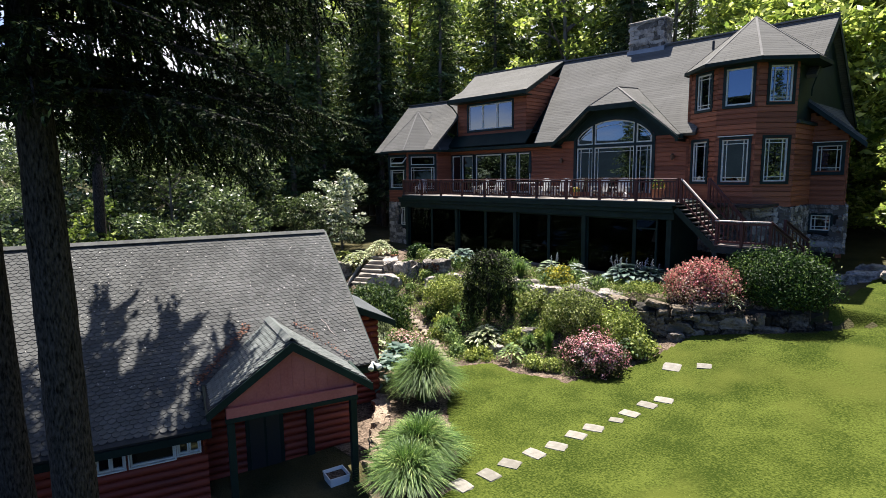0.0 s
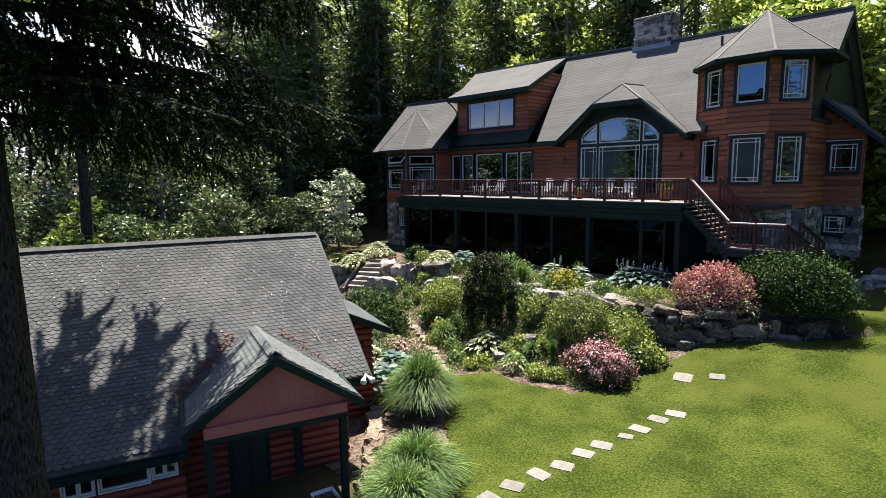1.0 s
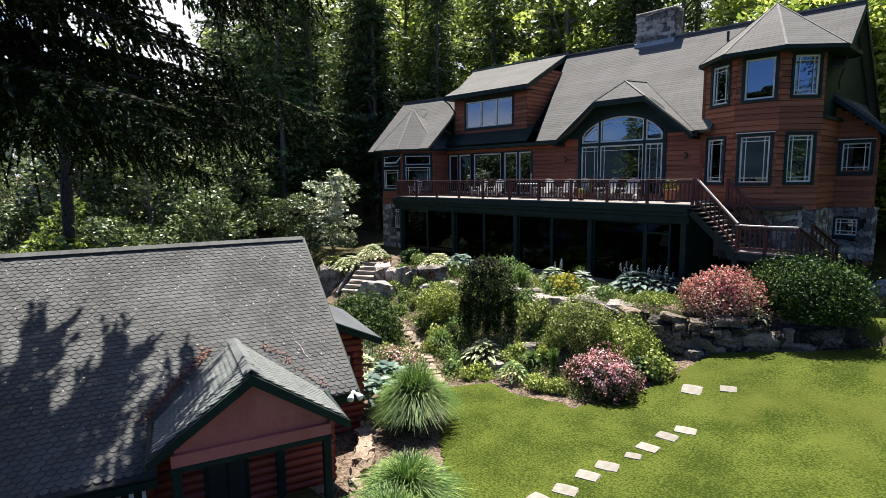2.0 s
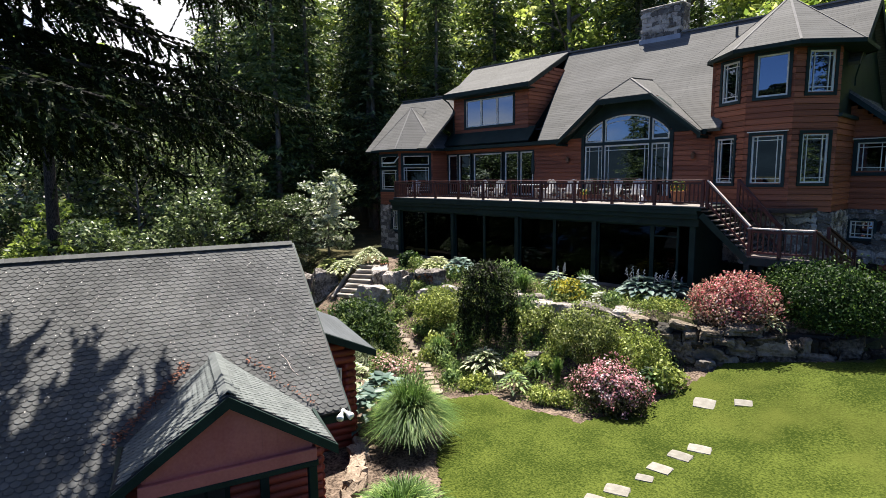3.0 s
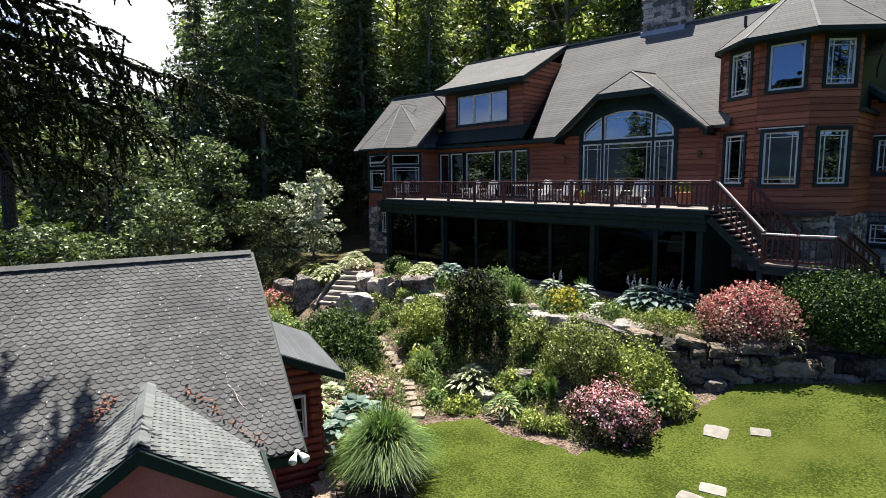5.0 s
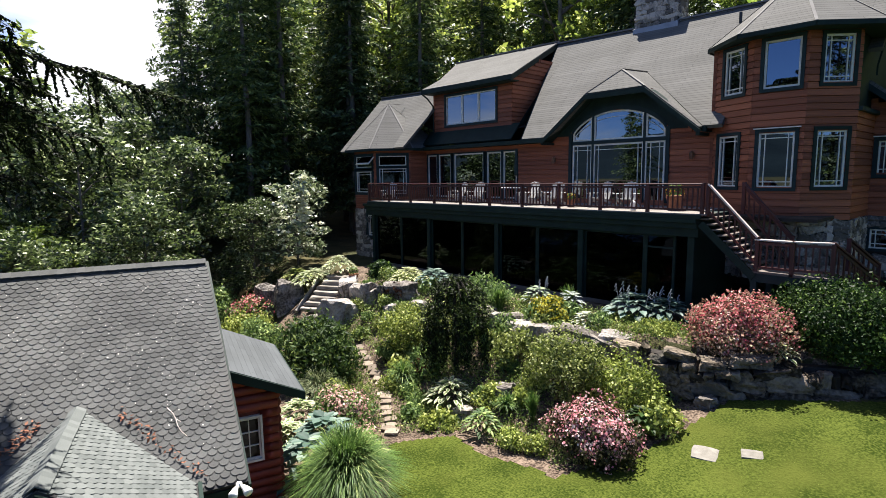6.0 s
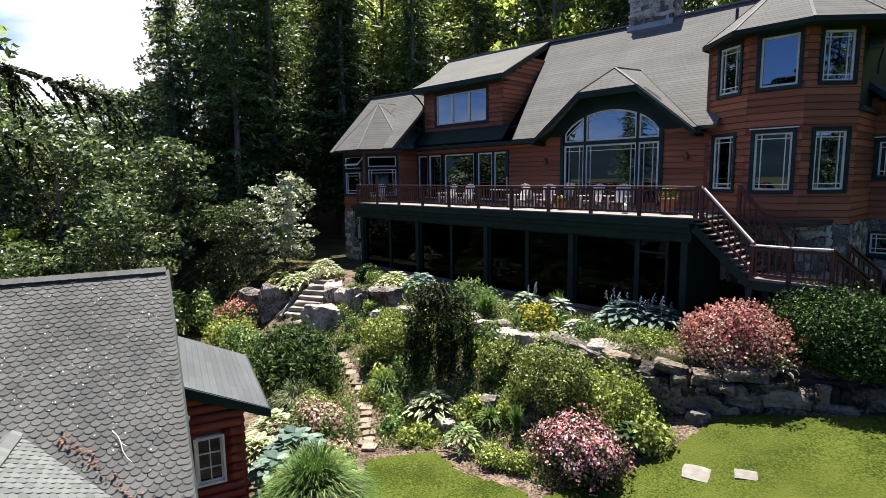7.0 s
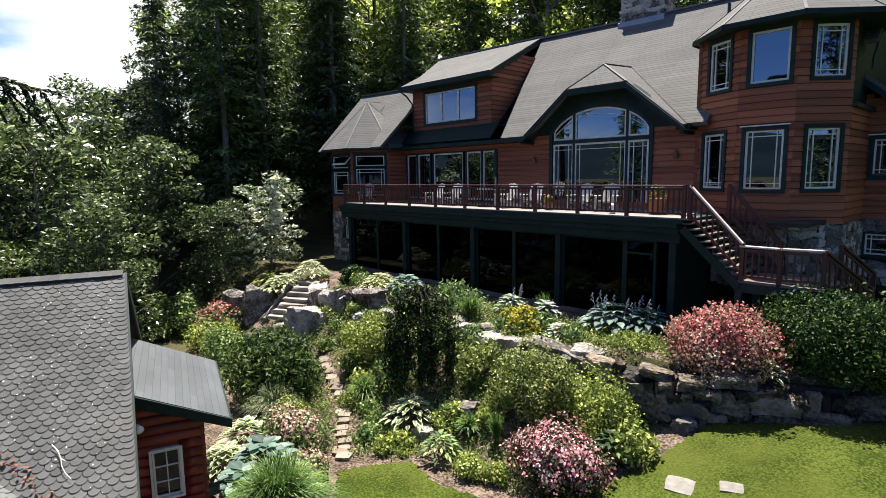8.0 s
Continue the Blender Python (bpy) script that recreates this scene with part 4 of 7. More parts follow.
# ---- on the deck ----
def slat_chair(at, turn, label="pale painted slatted deck chair on the deck"):
    ob = thing("deck_chair", at, turn, label, "chair", "deck chairs")
    for k in range(5):
        bm = bmesh.new()
        x = -0.24 + 0.12 * k
        beam(bm, (x, 0.2, 0.3), (x, 0.5, 1.0 - 0.03 * abs(k - 2)), 0.1, 0.02)
        part("back_slat", bm, CHAIRW, ob)
    for k in range(4):
        bm = bmesh.new()
        box(bm, -0.28, -0.3 + 0.13 * k, 0.36 - 0.02 * k, 0.28, -0.19 + 0.13 * k, 0.38 - 0.02 * k)
        part("seat_slat", bm, CHAIRW, ob)
    for s in (-1, 1):
        bm = bmesh.new()
        box(bm, s * 0.36 - 0.07, -0.38, 0.54, s * 0.36 + 0.07, 0.36, 0.565, 0.006)
        part("arm", bm, CHAIRW, ob)
        bm = bmesh.new()
        box(bm, s * 0.32 - 0.02, -0.34, 0, s * 0.32 + 0.02, -0.24, 0.54)
        part("front_leg", bm, CHAIRW, ob)
        bm = bmesh.new()
        beam(bm, (s * 0.3, -0.3, 0.36), (s * 0.3, 0.62, 0.03), 0.03, 0.1)
        part("side_rail", bm, CHAIRW, ob)
    return ob


DT = DECK_Z
first = slat_chair((-20.9, 23.3, DT), 6)
first.scale = (0.92, 0.92, 0.97)
for x, y, t in ((-22.2, 23.4, -8), (-16.4, 23.3, 12), (-14.4, 23.5, -5), (-13.3, 23.5, 8), (-18.0, 24.6, 170), (-27.0, 22.9, 30), (-17.7, 23.2, -20)):
    copy_thing(first, pose(x, y, DT, 0, 0, t))
table = thing("patio_table", (-18.9, 23.7, DT), 0, "round patio table on the deck", "table")
bm = bmesh.new()
tube(bm, [(0, 0, 0.7), (0, 0, 0.74)], [0.6, 0.6], 24)
part("tabletop", bm, CHAIRW, table)
for k in range(4):
    bm = bmesh.new()
    tube(bm, [(0.45 * math.cos(k * 1.57), 0.45 * math.sin(k * 1.57), 0), (0.3 * math.cos(k * 1.57), 0.3 * math.sin(k * 1.57), 0.7)], [0.02, 0.02], 6)
    part("leg", bm, IRON, table)
parasol = thing("closed_parasol", (-19.75, 24.9, DT), 0, "closed grey-green parasol standing by the terrace doors", "parasol")
bm = bmesh.new()
tube(bm, [(0, 0, 0), (0, 0, 2.45)], [0.02, 0.02], 8)
part("pole", bm, CHAIRW, parasol)
bm = bmesh.new()
tube(bm, [(0, 0, 1.25), (0, 0, 1.4), (0, 0, 1.9), (0, 0, 2.35), (0, 0, 2.5)], [0.07, 0.1, 0.085, 0.05, 0.01], 10)
part("canopy", bm, TEAL, parasol, "folded grey-green canopy")
bm = bmesh.new()
tube(bm, [(0, 0, 0), (0, 0, 0.08)], [0.25, 0.22], 14)
part("base", bm, IRON, parasol)
for x in (-18.17, -11.9):
    lantern = thing("wall_lantern", (x, WALL_Y - 0.03, 7.38), 0, "copper-brown wall lantern on the cedar boards", "lantern", "wall lanterns")
    bm = bmesh.new()
    box(bm, -0.06, -0.02, 0, 0.06, 0.03, 0.3, 0.005)
    part("backplate", bm, COPPER, lantern)
    bm = bmesh.new()
    tube(bm, [(0, -0.13, 0.0), (0, -0.13, 0.02), (0, -0.13, 0.22), (0, -0.13, 0.3)], [0.05, 0.07, 0.09, 0.02], 8)
    part("cage", bm, COPPER, lantern)
    bm = bmesh.new()
    tube(bm, [(0, -0.13, 0.05), (0, -0.13, 0.19)], [0.045, 0.05], 8)
    part("bulb_glass", bm, CREAM, lantern)
# gutter spout beside the dormer and the open awning pane of the bay
bm = bmesh.new()
tube(bm, [(-26.95, 25.3, 11.45), (-26.8, 25.6, 11.2), (-26.68, 25.9, 10.8), (-26.68, 25.94, 9.3)], [0.045] * 4, 8)
part("downspout", bm, GREEN, house, world=True)

bm = bmesh.new()
prism(bm, [(-29.95, 23.12, 8.02), (-28.65, 23.12, 8.02), (-28.65, 22.72, 7.62), (-29.95, 22.72, 7.62)], (0, 0.02, -0.03))
opened = part("awning_sash", bm, CREAM, house, "awning window pane propped open", world=True)
bm = bmesh.new()
prism(bm, [(-29.88, 23.09, 8.012), (-28.72, 23.09, 8.012), (-28.72, 22.77, 7.692), (-29.88, 22.77, 7.692)], (0, -0.006, 0.008))
part("pane", bm, GLASS, opened, world=True)


def flower_pot(x, y, z, r, h, bloom, label):
    """A clay pot with a rim, soil and a tuft of flowers."""
    fr = np.random.default_rng(int(abs(x * 100)))
    pot = thing("flower_pot", (x, y, z), 0, label, "flower pot", "flower pots")
    bm = bmesh.new()
    tube(bm, [(0, 0, 0), (0, 0, h * 0.85), (0, 0, h * 0.86), (0, 0, h)], [r * 0.68, r * 0.92, r, r], 14)
    part("pot", bm, surface("terracotta", (0.2, 0.08, 0.045), (0.34, 0.15, 0.085), 6, 0.85, 0.2, 0.2), pot)
    for nm, count, mt, s in (("foliage", 130, POT_LEAF, 0.05), ("blossom", 46, bloom, 0.035)):
        verts, faces = [], []
        for k in range(count):
            d = fr.normal(size=3)
            d /= np.linalg.norm(d)
            p = np.array([0, 0, h + r * 0.5]) + d * r * (1.05 if nm == "blossom" else 0.95) * np.array([1, 1, 0.9])
            e = np.cross(d, fr.normal(size=3))
            e = e / np.linalg.norm(e) * s
            g = np.cross(d, e) * 0.6
            n = len(verts)
            verts += [tuple(p - e), tuple(p + g), tuple(p + e), tuple(p - g)]
            faces.append((n, n + 1, n + 2, n + 3))
        raw(nm, verts, faces, mt, pot)


POT_LEAF = leafy("pot_leaf", (0.03, 0.07, 0.015), (0.12, 0.2, 0.04))
ORANGE = leafy("orange_blossom", (0.5, 0.2, 0.02), (0.75, 0.42, 0.05))
flower_pot(-11.35, 23.2, DECK_Z, 0.3, 0.5, ORANGE, "clay pot of orange and yellow flowers on the deck")
flower_pot(-15.4, 23.0, DECK_Z, 0.18, 0.3, ORANGE, "clay pot of orange flowers by the deck chairs")
flower_pot(-24.7, 18.9, ground_z(-24.7, 18.9), 0.24, 0.4, POT_LEAF, "clay pot with a green plant near the stone steps")
orn = thing("garden_ornament", (-12.5, 22.5, DECK_Z), 0, "small white ornament on the deck boards", "ornament")
bm = bmesh.new()
tube(bm, [(0, 0, 0), (0, 0, 0.05), (0, 0, 0.08), (0, 0, 0.22), (0, 0, 0.3), (0, 0, 0.34)], [0.11, 0.11, 0.06, 0.1, 0.07, 0.02], 12)
part("body", bm, WHITE, orn, smooth=True)

for core, m in BOARDS:
    piece("board", BOARD, m, core)

# ---- the log cottage ----
# local x runs down the front slope, y along the ridge
C_AT, C_TURN = (-15.32, 8.98, 0.0), -16.26
CF = -0.45  # its floor
cottage = thing("cottage", C_AT, C_TURN, "red log cottage with grey scalloped shingle roof and dark green trim", "cottage")
PITCH = 3.03 / 4.07
RZ, U0, U1 = 5.1, -9.5, 0.0


def slope_z(v):
    return RZ - PITCH * v


def log_wall(owner, a, b, z0, z1, holes=(), reach=None, r=0.1, name="log_wall"):
    """A wall of half-round logs from a to b in the cottage's plan."""
    a, b = Vector((*a, 0)), Vector((*b, 0))
    d = (b - a).normalized()
    ln = (b - a).length
    m = Matrix((d, Vector((-d.y, d.x, 0)), Vector((0, 0, 1)))).transposed().to_4x4()
    m.translation = a
    gabled = reach is not None
    reach = reach or (lambda z: [(0, ln)])
    bm = bmesh.new()
    marks = sorted({z0, z1, *(h for hole in holes for h in hole[2:] if z0 < h < z1), *((z0 + k * 0.19 for k in range(1, int((z1 - z0) / 0.19) + 1)) if gabled else ())})
    for lo, hi in zip(marks, marks[1:]):
        mid = (lo + hi) / 2
        for s, e in free(reach(mid), [h[:2] for h in holes if h[2] < mid < h[3]]):
            box(bm, s, 0.0, lo, e, 0.15, hi, 0, m)
    if gabled and not holes:
        bm.clear()
        mids = [z for z in ((lo + hi) / 2 for lo, hi in zip(marks, marks[1:])) if reach(z)]
        low, high = reach(mids[0])[0], reach(mids[-1])[0]
        outline = [(low[0], z0), (low[1], z0)] + [(reach(z)[0][1], z) for z in mids] + [(reach(z)[0][0], z) for z in mids[::-1]]
        prism(bm, [m @ Vector((u, 0, z)) for u, z in outline], m.to_3x3() @ Vector((0, 0.15, 0)))
    core = part(name, bm, LOG, owner)
    z = z0 + 0.095
    while z < z1:
        for s, e in free(reach(z), [h[:2] for h in holes if h[2] - 0.05 < z < h[3] + 0.05]):
            LOGS.append((core, m @ Matrix.Translation((s, 0, z)) @ Matrix.Diagonal((e - s, 1, 1, 1))))
        z += 0.19
    return core, m


LOGS = []
bm = bmesh.new()
ring = [(math.cos(math.radians(a)), math.sin(math.radians(a))) for a in range(-90, 91, 30)]
va = [[bm.verts.new((x, -0.075 * c, 0.093 * s)) for c, s in ring] for x in (0, 1)]
for k in range(6):
    bm.faces.new((va[0][k], va[1][k], va[1][k + 1], va[0][k + 1]))
bm.faces.new(va[0])
bm.faces.new(va[1][::-1])
bmesh.ops.recalc_face_normals(bm, faces=bm.faces[:])
for f in bm.faces:
    f.smooth = len(f.verts) == 4
LOG_MESH = mesh_of("log", bm, LOG)

# front wall right and left of the porch, right gable, the low extension
log_wall(cottage, (3.7, -4.2), (3.7, -0.35), CF, 2.2)
_, fw_m = log_wall(cottage, (4.5, U0 + 0.3), (4.5, -4.0), CF, 1.5, [(3.1, 3.6, 0.75, 1.2), (3.7, 4.55, 0.75, 1.25), (4.62, 5.05, 0.8, 1.3)])
for h in ((3.1, 3.6, 0.75, 1.2), (3.7, 4.55, 0.75, 1.25), (4.62, 5.05, 0.8, 1.3)):
    window(cottage, placed(cottage) @ fw_m, *h, 0.03, 0.035, 0.0, CREAM, GLASS, 2 if h[1] - h[0] < 0.6 else 1, name="low_window")
log_wall(cottage, (3.7, -0.35), (-3.7, -0.35), CF, 4.7, reach=lambda z: [(max(0.0, 3.7 - (RZ - 0.15 - z) / PITCH), min(7.4, 3.7 + (RZ - 0.15 - z) / PITCH))] if z < RZ - 0.3 else [])
EXT_V, EXT_U = 1.45, 1.1
_, ew_m = log_wall(cottage, (EXT_V, -0.35), (EXT_V, EXT_U), CF, 3.4, [(0.6, 1.07, 0.98, 1.9)], reach=lambda z: [(0, min(1.45, (3.08 - z) / 0.48))] if z < 3.0 else [])
win = window(cottage, placed(cottage) @ ew_m, 0.6, 1.07, 0.98, 1.9, 0.045, 0.035, 0.0, CREAM, GLASS_DARK, 1, label="small six-pane window with a cream frame")
bm = bmesh.new()
box(bm, 0.23, -0.03, 0.02, 0.25, 0.03, 0.9)
for z in (0.3, 0.6):
    box(bm, 0.02, -0.028, z - 0.01, 0.46, 0.028, z + 0.01)
part("glazing_bar", bm, CREAM, win)
log_wall(cottage, (EXT_V, EXT_U), (-1.5, EXT_U), CF, 2.5)
log_wall(cottage, (-3.7, -0.35), (-3.7, U0), CF, 2.2)
log_wall(cottage, (-3.7, U0 + 0.3), (3.7, U0 + 0.3), CF, 2.3)

# roof slabs under the shingles
bm = bmesh.new()
roof_slab(bm, [(0, U0, RZ - 0.03), (4.9, U0, slope_z(4.9) - 0.03), (4.9, -3.9, slope_z(4.9) - 0.03), (4.15, -3.9, slope_z(4.15) - 0.03), (4.15, U1 + 0.2, slope_z(4.15) - 0.03), (0, U1, RZ - 0.03)], 0.1)
roof_slab(bm, [(0, U1, RZ - 0.03), (-4.3, U1, slope_z(4.3) - 0.03), (-4.3, U0, slope_z(4.3) - 0.03), (0, U0, RZ - 0.03)], 0.1)
part("roof_deck", bm, FELT, cottage)
for s_, e_, o_ in ((1, 4.2, 0.212), (-1, 4.3, 0.012)):
    bm = bmesh.new()
    prism(bm, [(0, 0.012, RZ - 0.022), (s_ * e_, o_, slope_z(e_) - 0.022), (s_ * e_, o_, slope_z(e_) - 0.24), (0, 0.012, RZ - 0.28)], (0, -0.04, 0))
    part("barge_board", bm, GREEN, cottage)
bm = bmesh.new()
box(bm, 4.86, U0, slope_z(4.9) - 0.26, 4.9, -3.9, slope_z(4.9) - 0.1)
part("eave_board", bm, GREEN, cottage)
bm = bmesh.new()
box(bm, 4.11, -0.75, slope_z(4.15) - 0.26, 4.15, 0.2, slope_z(4.15) - 0.1)
part("eave_board", bm, GREEN, cottage)
# porch
PU, PZ, PV, PH = -2.26, 3.37, 5.78, 1.72  # ridge place and height, front, half width
PE = 2.16
PT = 0.076  # its ridge falls a little towards the main roof
bm = bmesh.new()
v0 = (RZ - PZ + PT * PV) / (PITCH + PT)
ve = (RZ - PE + PT * PV) / (PITCH + PT)
for s in (-1, 1):
    roof_slab(bm, [(v0 - 0.1, PU, PZ + PT * (v0 - 0.1 - PV)), (PV, PU, PZ), (PV, PU + s * PH, PE), (ve, PU + s * PH, PE + PT * (ve - PV))], 0.09)
part("porch_roof_deck", bm, FELT, cottage)
for s in (-1, 1):
    bm = bmesh.new()
    prism(bm, [(PV + 0.01, PU, PZ - 0.02), (PV + 0.01, PU + s * (PH + 0.02), PE - 0.03), (PV + 0.01, PU + s * (PH + 0.02), PE - 0.2), (PV + 0.01, PU, PZ - 0.22)], (0.05, 0, 0))
    part("porch_fascia", bm, GREEN, cottage, "dark green raking fascia board")
    bm = bmesh.new()
    box(bm, ve - 0.2, PU + s * PH - 0.03, PE - 0.2, PV, PU + s * PH + 0.03, PE - 0.06)
    part("porch_eave_board", bm, GREEN, cottage)
bm = bmesh.new()
prism(bm, [(PV - 0.12, PU - 1.32, 2.12), (PV - 0.12, PU + 1.32, 2.12), (PV - 0.12, PU + 1.32, 2.36), (PV - 0.12, PU, PZ - 0.15), (PV - 0.12, PU - 1.32, 2.36)], (-0.08, 0, 0))
gable = part("porch_gable", bm, GABLE_RED, cottage, "pinkish red boarded gable")
k = -1.25
while k < 1.26:
    bm = bmesh.new()
    top = PZ - 0.2 - abs(k) * (PZ - PE) / PH
    box(bm, PV - 0.12, PU + k - 0.008, 2.13, PV - 0.113, PU + k + 0.008, top)
    part("batten", bm, GABLE_RED, gable)
    k += 0.25
bm = bmesh.new()
box(bm, PV - 0.2, PU - 1.38, 1.9, PV - 0.03, PU + 1.38, 2.12, 0.01)
part("porch_beam", bm, GABLE_RED, cottage)
bm = bmesh.new()
box(bm, PV - 0.21, PU - 1.4, 1.8, PV - 0.02, PU + 1.4, 1.9, 0.01)
part("porch_lintel", bm, GREEN, cottage)
for s in (-1, 1):
    bm = bmesh.new()
    box(bm, PV - 0.19, PU + s * 1.3 - 0.075, CF, PV - 0.04, PU + s * 1.3 + 0.075, 1.8, 0.012)
    part("porch_post", bm, GREEN, cottage)
bm = bmesh.new()
box(bm, 3.6, PU - 1.6, CF - 0.2, PV + 0.2, PU + 1.6, CF)
porch_floor = part("porch_floor", bm, MORTAR, cottage)
SLAB = surface("grey_paving_slab", (0.05, 0.048, 0.045), (0.17, 0.16, 0.15), 3, 0.9, 0.2, 0.4, 30, piece=0.5)
v = 3.84
while v < PV + 0.1:
    for k in range(6):
        bm = bmesh.new()
        box(bm, v, PU - 1.58 + 0.53 * k, CF - 0.02, v + 0.42, PU - 1.58 + 0.53 * k + 0.505, CF + 0.015, 0.006)
        part("paving_slab", bm, SLAB, porch_floor)
    v += 0.445
bm = bmesh.new()
box(bm, 3.72, PU - 0.85, CF, 3.79, PU + 0.05, 1.55, 0.01)
door = part("door", bm, GREEN, cottage)
bm = bmesh.new()
box(bm, 3.78, PU - 0.75, CF + 0.1, 3.8, PU - 0.42, 1.4)
box(bm, 3.78, PU - 0.36, CF + 0.1, 3.8, PU - 0.05, 1.4)
part("door_panel", bm, IRON, door)
bm = bmesh.new()
box(bm, 3.68, PU + 0.62, CF, 3.84, PU + 0.8, 1.8, 0.01)
part("pilaster", bm, GREEN, cottage)
# lean-to roof over the extension, falling away from the gable
EZ0, EZ1, EV0, EV1, EU = 3.3, 2.36, -2.05, 1.66, 1.62
bm = bmesh.new()
roof_slab(bm, [(EV0, -0.34, EZ0), (EV1, -0.34, EZ0), (EV1, EU, EZ1), (EV0, EU, EZ1)], 0.08)
part("extension_roof", bm, LEAN, cottage, "lean-to roof of grey-green shingles")
bm = bmesh.new()
prism(bm, [(EV1 + 0.002, -0.34, EZ0 - 0.02), (EV1 + 0.002, EU + 0.03, EZ1 - 0.02), (EV1 + 0.002, EU + 0.03, EZ1 - 0.2), (EV1 + 0.002, -0.34, EZ0 - 0.24)], (0.045, 0, 0))
box(bm, EV0, EU - 0.005, EZ1 - 0.2, EV1, EU + 0.035, EZ1 - 0.02)
part("extension_fascia", bm, GREEN, cottage)
for core, m in LOGS:
    piece("log", LOG_MESH, m, core)

# shingle tabs: dog-eared pieces in staggered rows
bm = bmesh.new()
W_, H_, T_ = 0.158, 0.158, 0.017
out = [(0, -0.5), (0.62, -0.5), (0.87, -0.36), (1.0, -0.14), (1.0, 0.14), (0.87, 0.36), (0.62, 0.5), (0, 0.5)]
lo = [bm.verts.new((x * H_, y * W_ * 0.97, 0.002 + 0.004 * x)) for x, y in out]
hi = [bm.verts.new((x * H_, y * W_ * 0.97, 0.004 + T_ * x)) for x, y in out]
bm.faces.new(hi)
for k in range(8):
    bm.faces.new((lo[k - 1], lo[k], hi[k], hi[k - 1]))
bmesh.ops.recalc_face_normals(bm, faces=bm.faces[:])
TAB_V = [v.co.copy() for v in bm.verts]
TAB_F = [[v.index for v in f.verts] for f in bm.faces] if bm.verts.index_update() is None else []
TAB_MESH = mesh_of("shingle", bm, TAB)


def shingles(owner, place, rows, cols, row_h, near, mat=TAB, mesh=TAB_MESH, name="shingle"):
    """Rows of tabs on a slope. place(row, col) gives the pose, or None off the roof. near(pose) picks those that become parts of their own."""
    verts, faces, count = [], [], 0
    for r in range(rows):
        for c in range(cols):
            m = place(r, c)
            if m is None:
                continue
            m = m @ pose(random.uniform(-0.006, 0.006), random.uniform(-0.004, 0.004), 0, random.uniform(-0.5, 0.5), random.uniform(-0.9, 0.5), random.uniform(-1.5, 1.5))
            if count < 300 and near(m.translation):
                piece(name, mesh, m, owner)
                count += 1
            else:
                n = len(verts)
                verts += [m @ v for v in TAB_V]
                faces += [[n + i for i in f] for f in TAB_F]
    rest = raw("shingle_field", verts, faces, mat, owner)
    rest["kind"] = "stuff"


SLOPE = math.degrees(math.atan(PITCH))
ROW = 0.108
Lr = math.hypot(1, PITCH)


def main_place(r, c):
    v = 0.02 + r * ROW / Lr
    u = U0 + 0.1 + (c + 0.5 * (r % 2)) * W_
    rake = 0.05 * v
    if rake - 0.1 < u < rake + 0.08:
        u = rake - 0.1
    lim = 4.9 if u < -3.95 else 4.15
    if v > lim - 0.12 or u > rake - 0.09:
        return None
    z = slope_z(v)
    if v > v0 and z < PZ + PT * (v - PV) - abs(u - PU) * (PZ - PE) / PH - 0.06 and abs(u - PU) < PH:
        return None
    return pose(v, u, z - 0.025, 0, SLOPE, 0)


shingles(cottage, main_place, 57, 62, ROW, lambda p: -1.3 < p.y < 0.3 and p.x > 1.2)
for s in (-1, 1):
    ang = math.degrees(math.atan2(PZ - PE, PH))

    def porch_place(r, c, s=s, ang=ang):
        d = 0.02 + r * ROW * math.cos(math.radians(ang))
        v = v0 - 0.1 + (c + 0.5 * (r % 2)) * W_
        z = PZ - d * (PZ - PE) / PH + PT * (v - PV)
        if d > PH - 0.12 or v > PV - 0.06 or v < (RZ - z) / PITCH - 0.15:
            return None
        return Matrix.Translation((v, PU + s * d, z + 0.004)) @ pose(0, 0, 0, 0, -math.degrees(PT), 0) @ pose(0, 0, 0, 0, 0, 90 * s) @ pose(0, 0, 0, 0, ang, 0)

    shingles(cottage, porch_place, 21, 24, ROW, lambda p: False, TAB_GREEN)
def cap_mesh(width, drop, mat):
    """One bent ridge shingle, 0.17 long."""
    bm = bmesh.new()
    for s in (-1, 1):
        prism(bm, [(0, 0, 0.008), (0.17, 0, 0.0), (0.17, s * width, -drop - 0.008), (0, s * width, -drop)], (0, 0, 0.014))
    return mesh_of("ridge_shingle", bm, mat)


CAP, CAP_GREEN = cap_mesh(0.13, 0.075, TAB), cap_mesh(0.13, 0.075, TAB_GREEN)
ridge = new("ridge_cap")
ridge.parent = cottage
for k in range(int((-0.1 - U0) / 0.15)):
    piece("ridge_shingle", CAP, pose(0.004 * (k % 3), -0.04 - 0.15 * k, RZ + 0.02, 0, 0, -90 + (k * 37 % 5) - 2), ridge)
ridge = new("porch_ridge_cap")
ridge.parent = cottage
for k in range(int((PV - v0) / 0.14)):
    piece("ridge_shingle", CAP_GREEN, pose(PV - 0.02 - 0.14 * k, PU, PZ + 0.03 - PT * 0.14 * k, 0, 0, 180 + (k * 29 % 5) - 2), ridge)

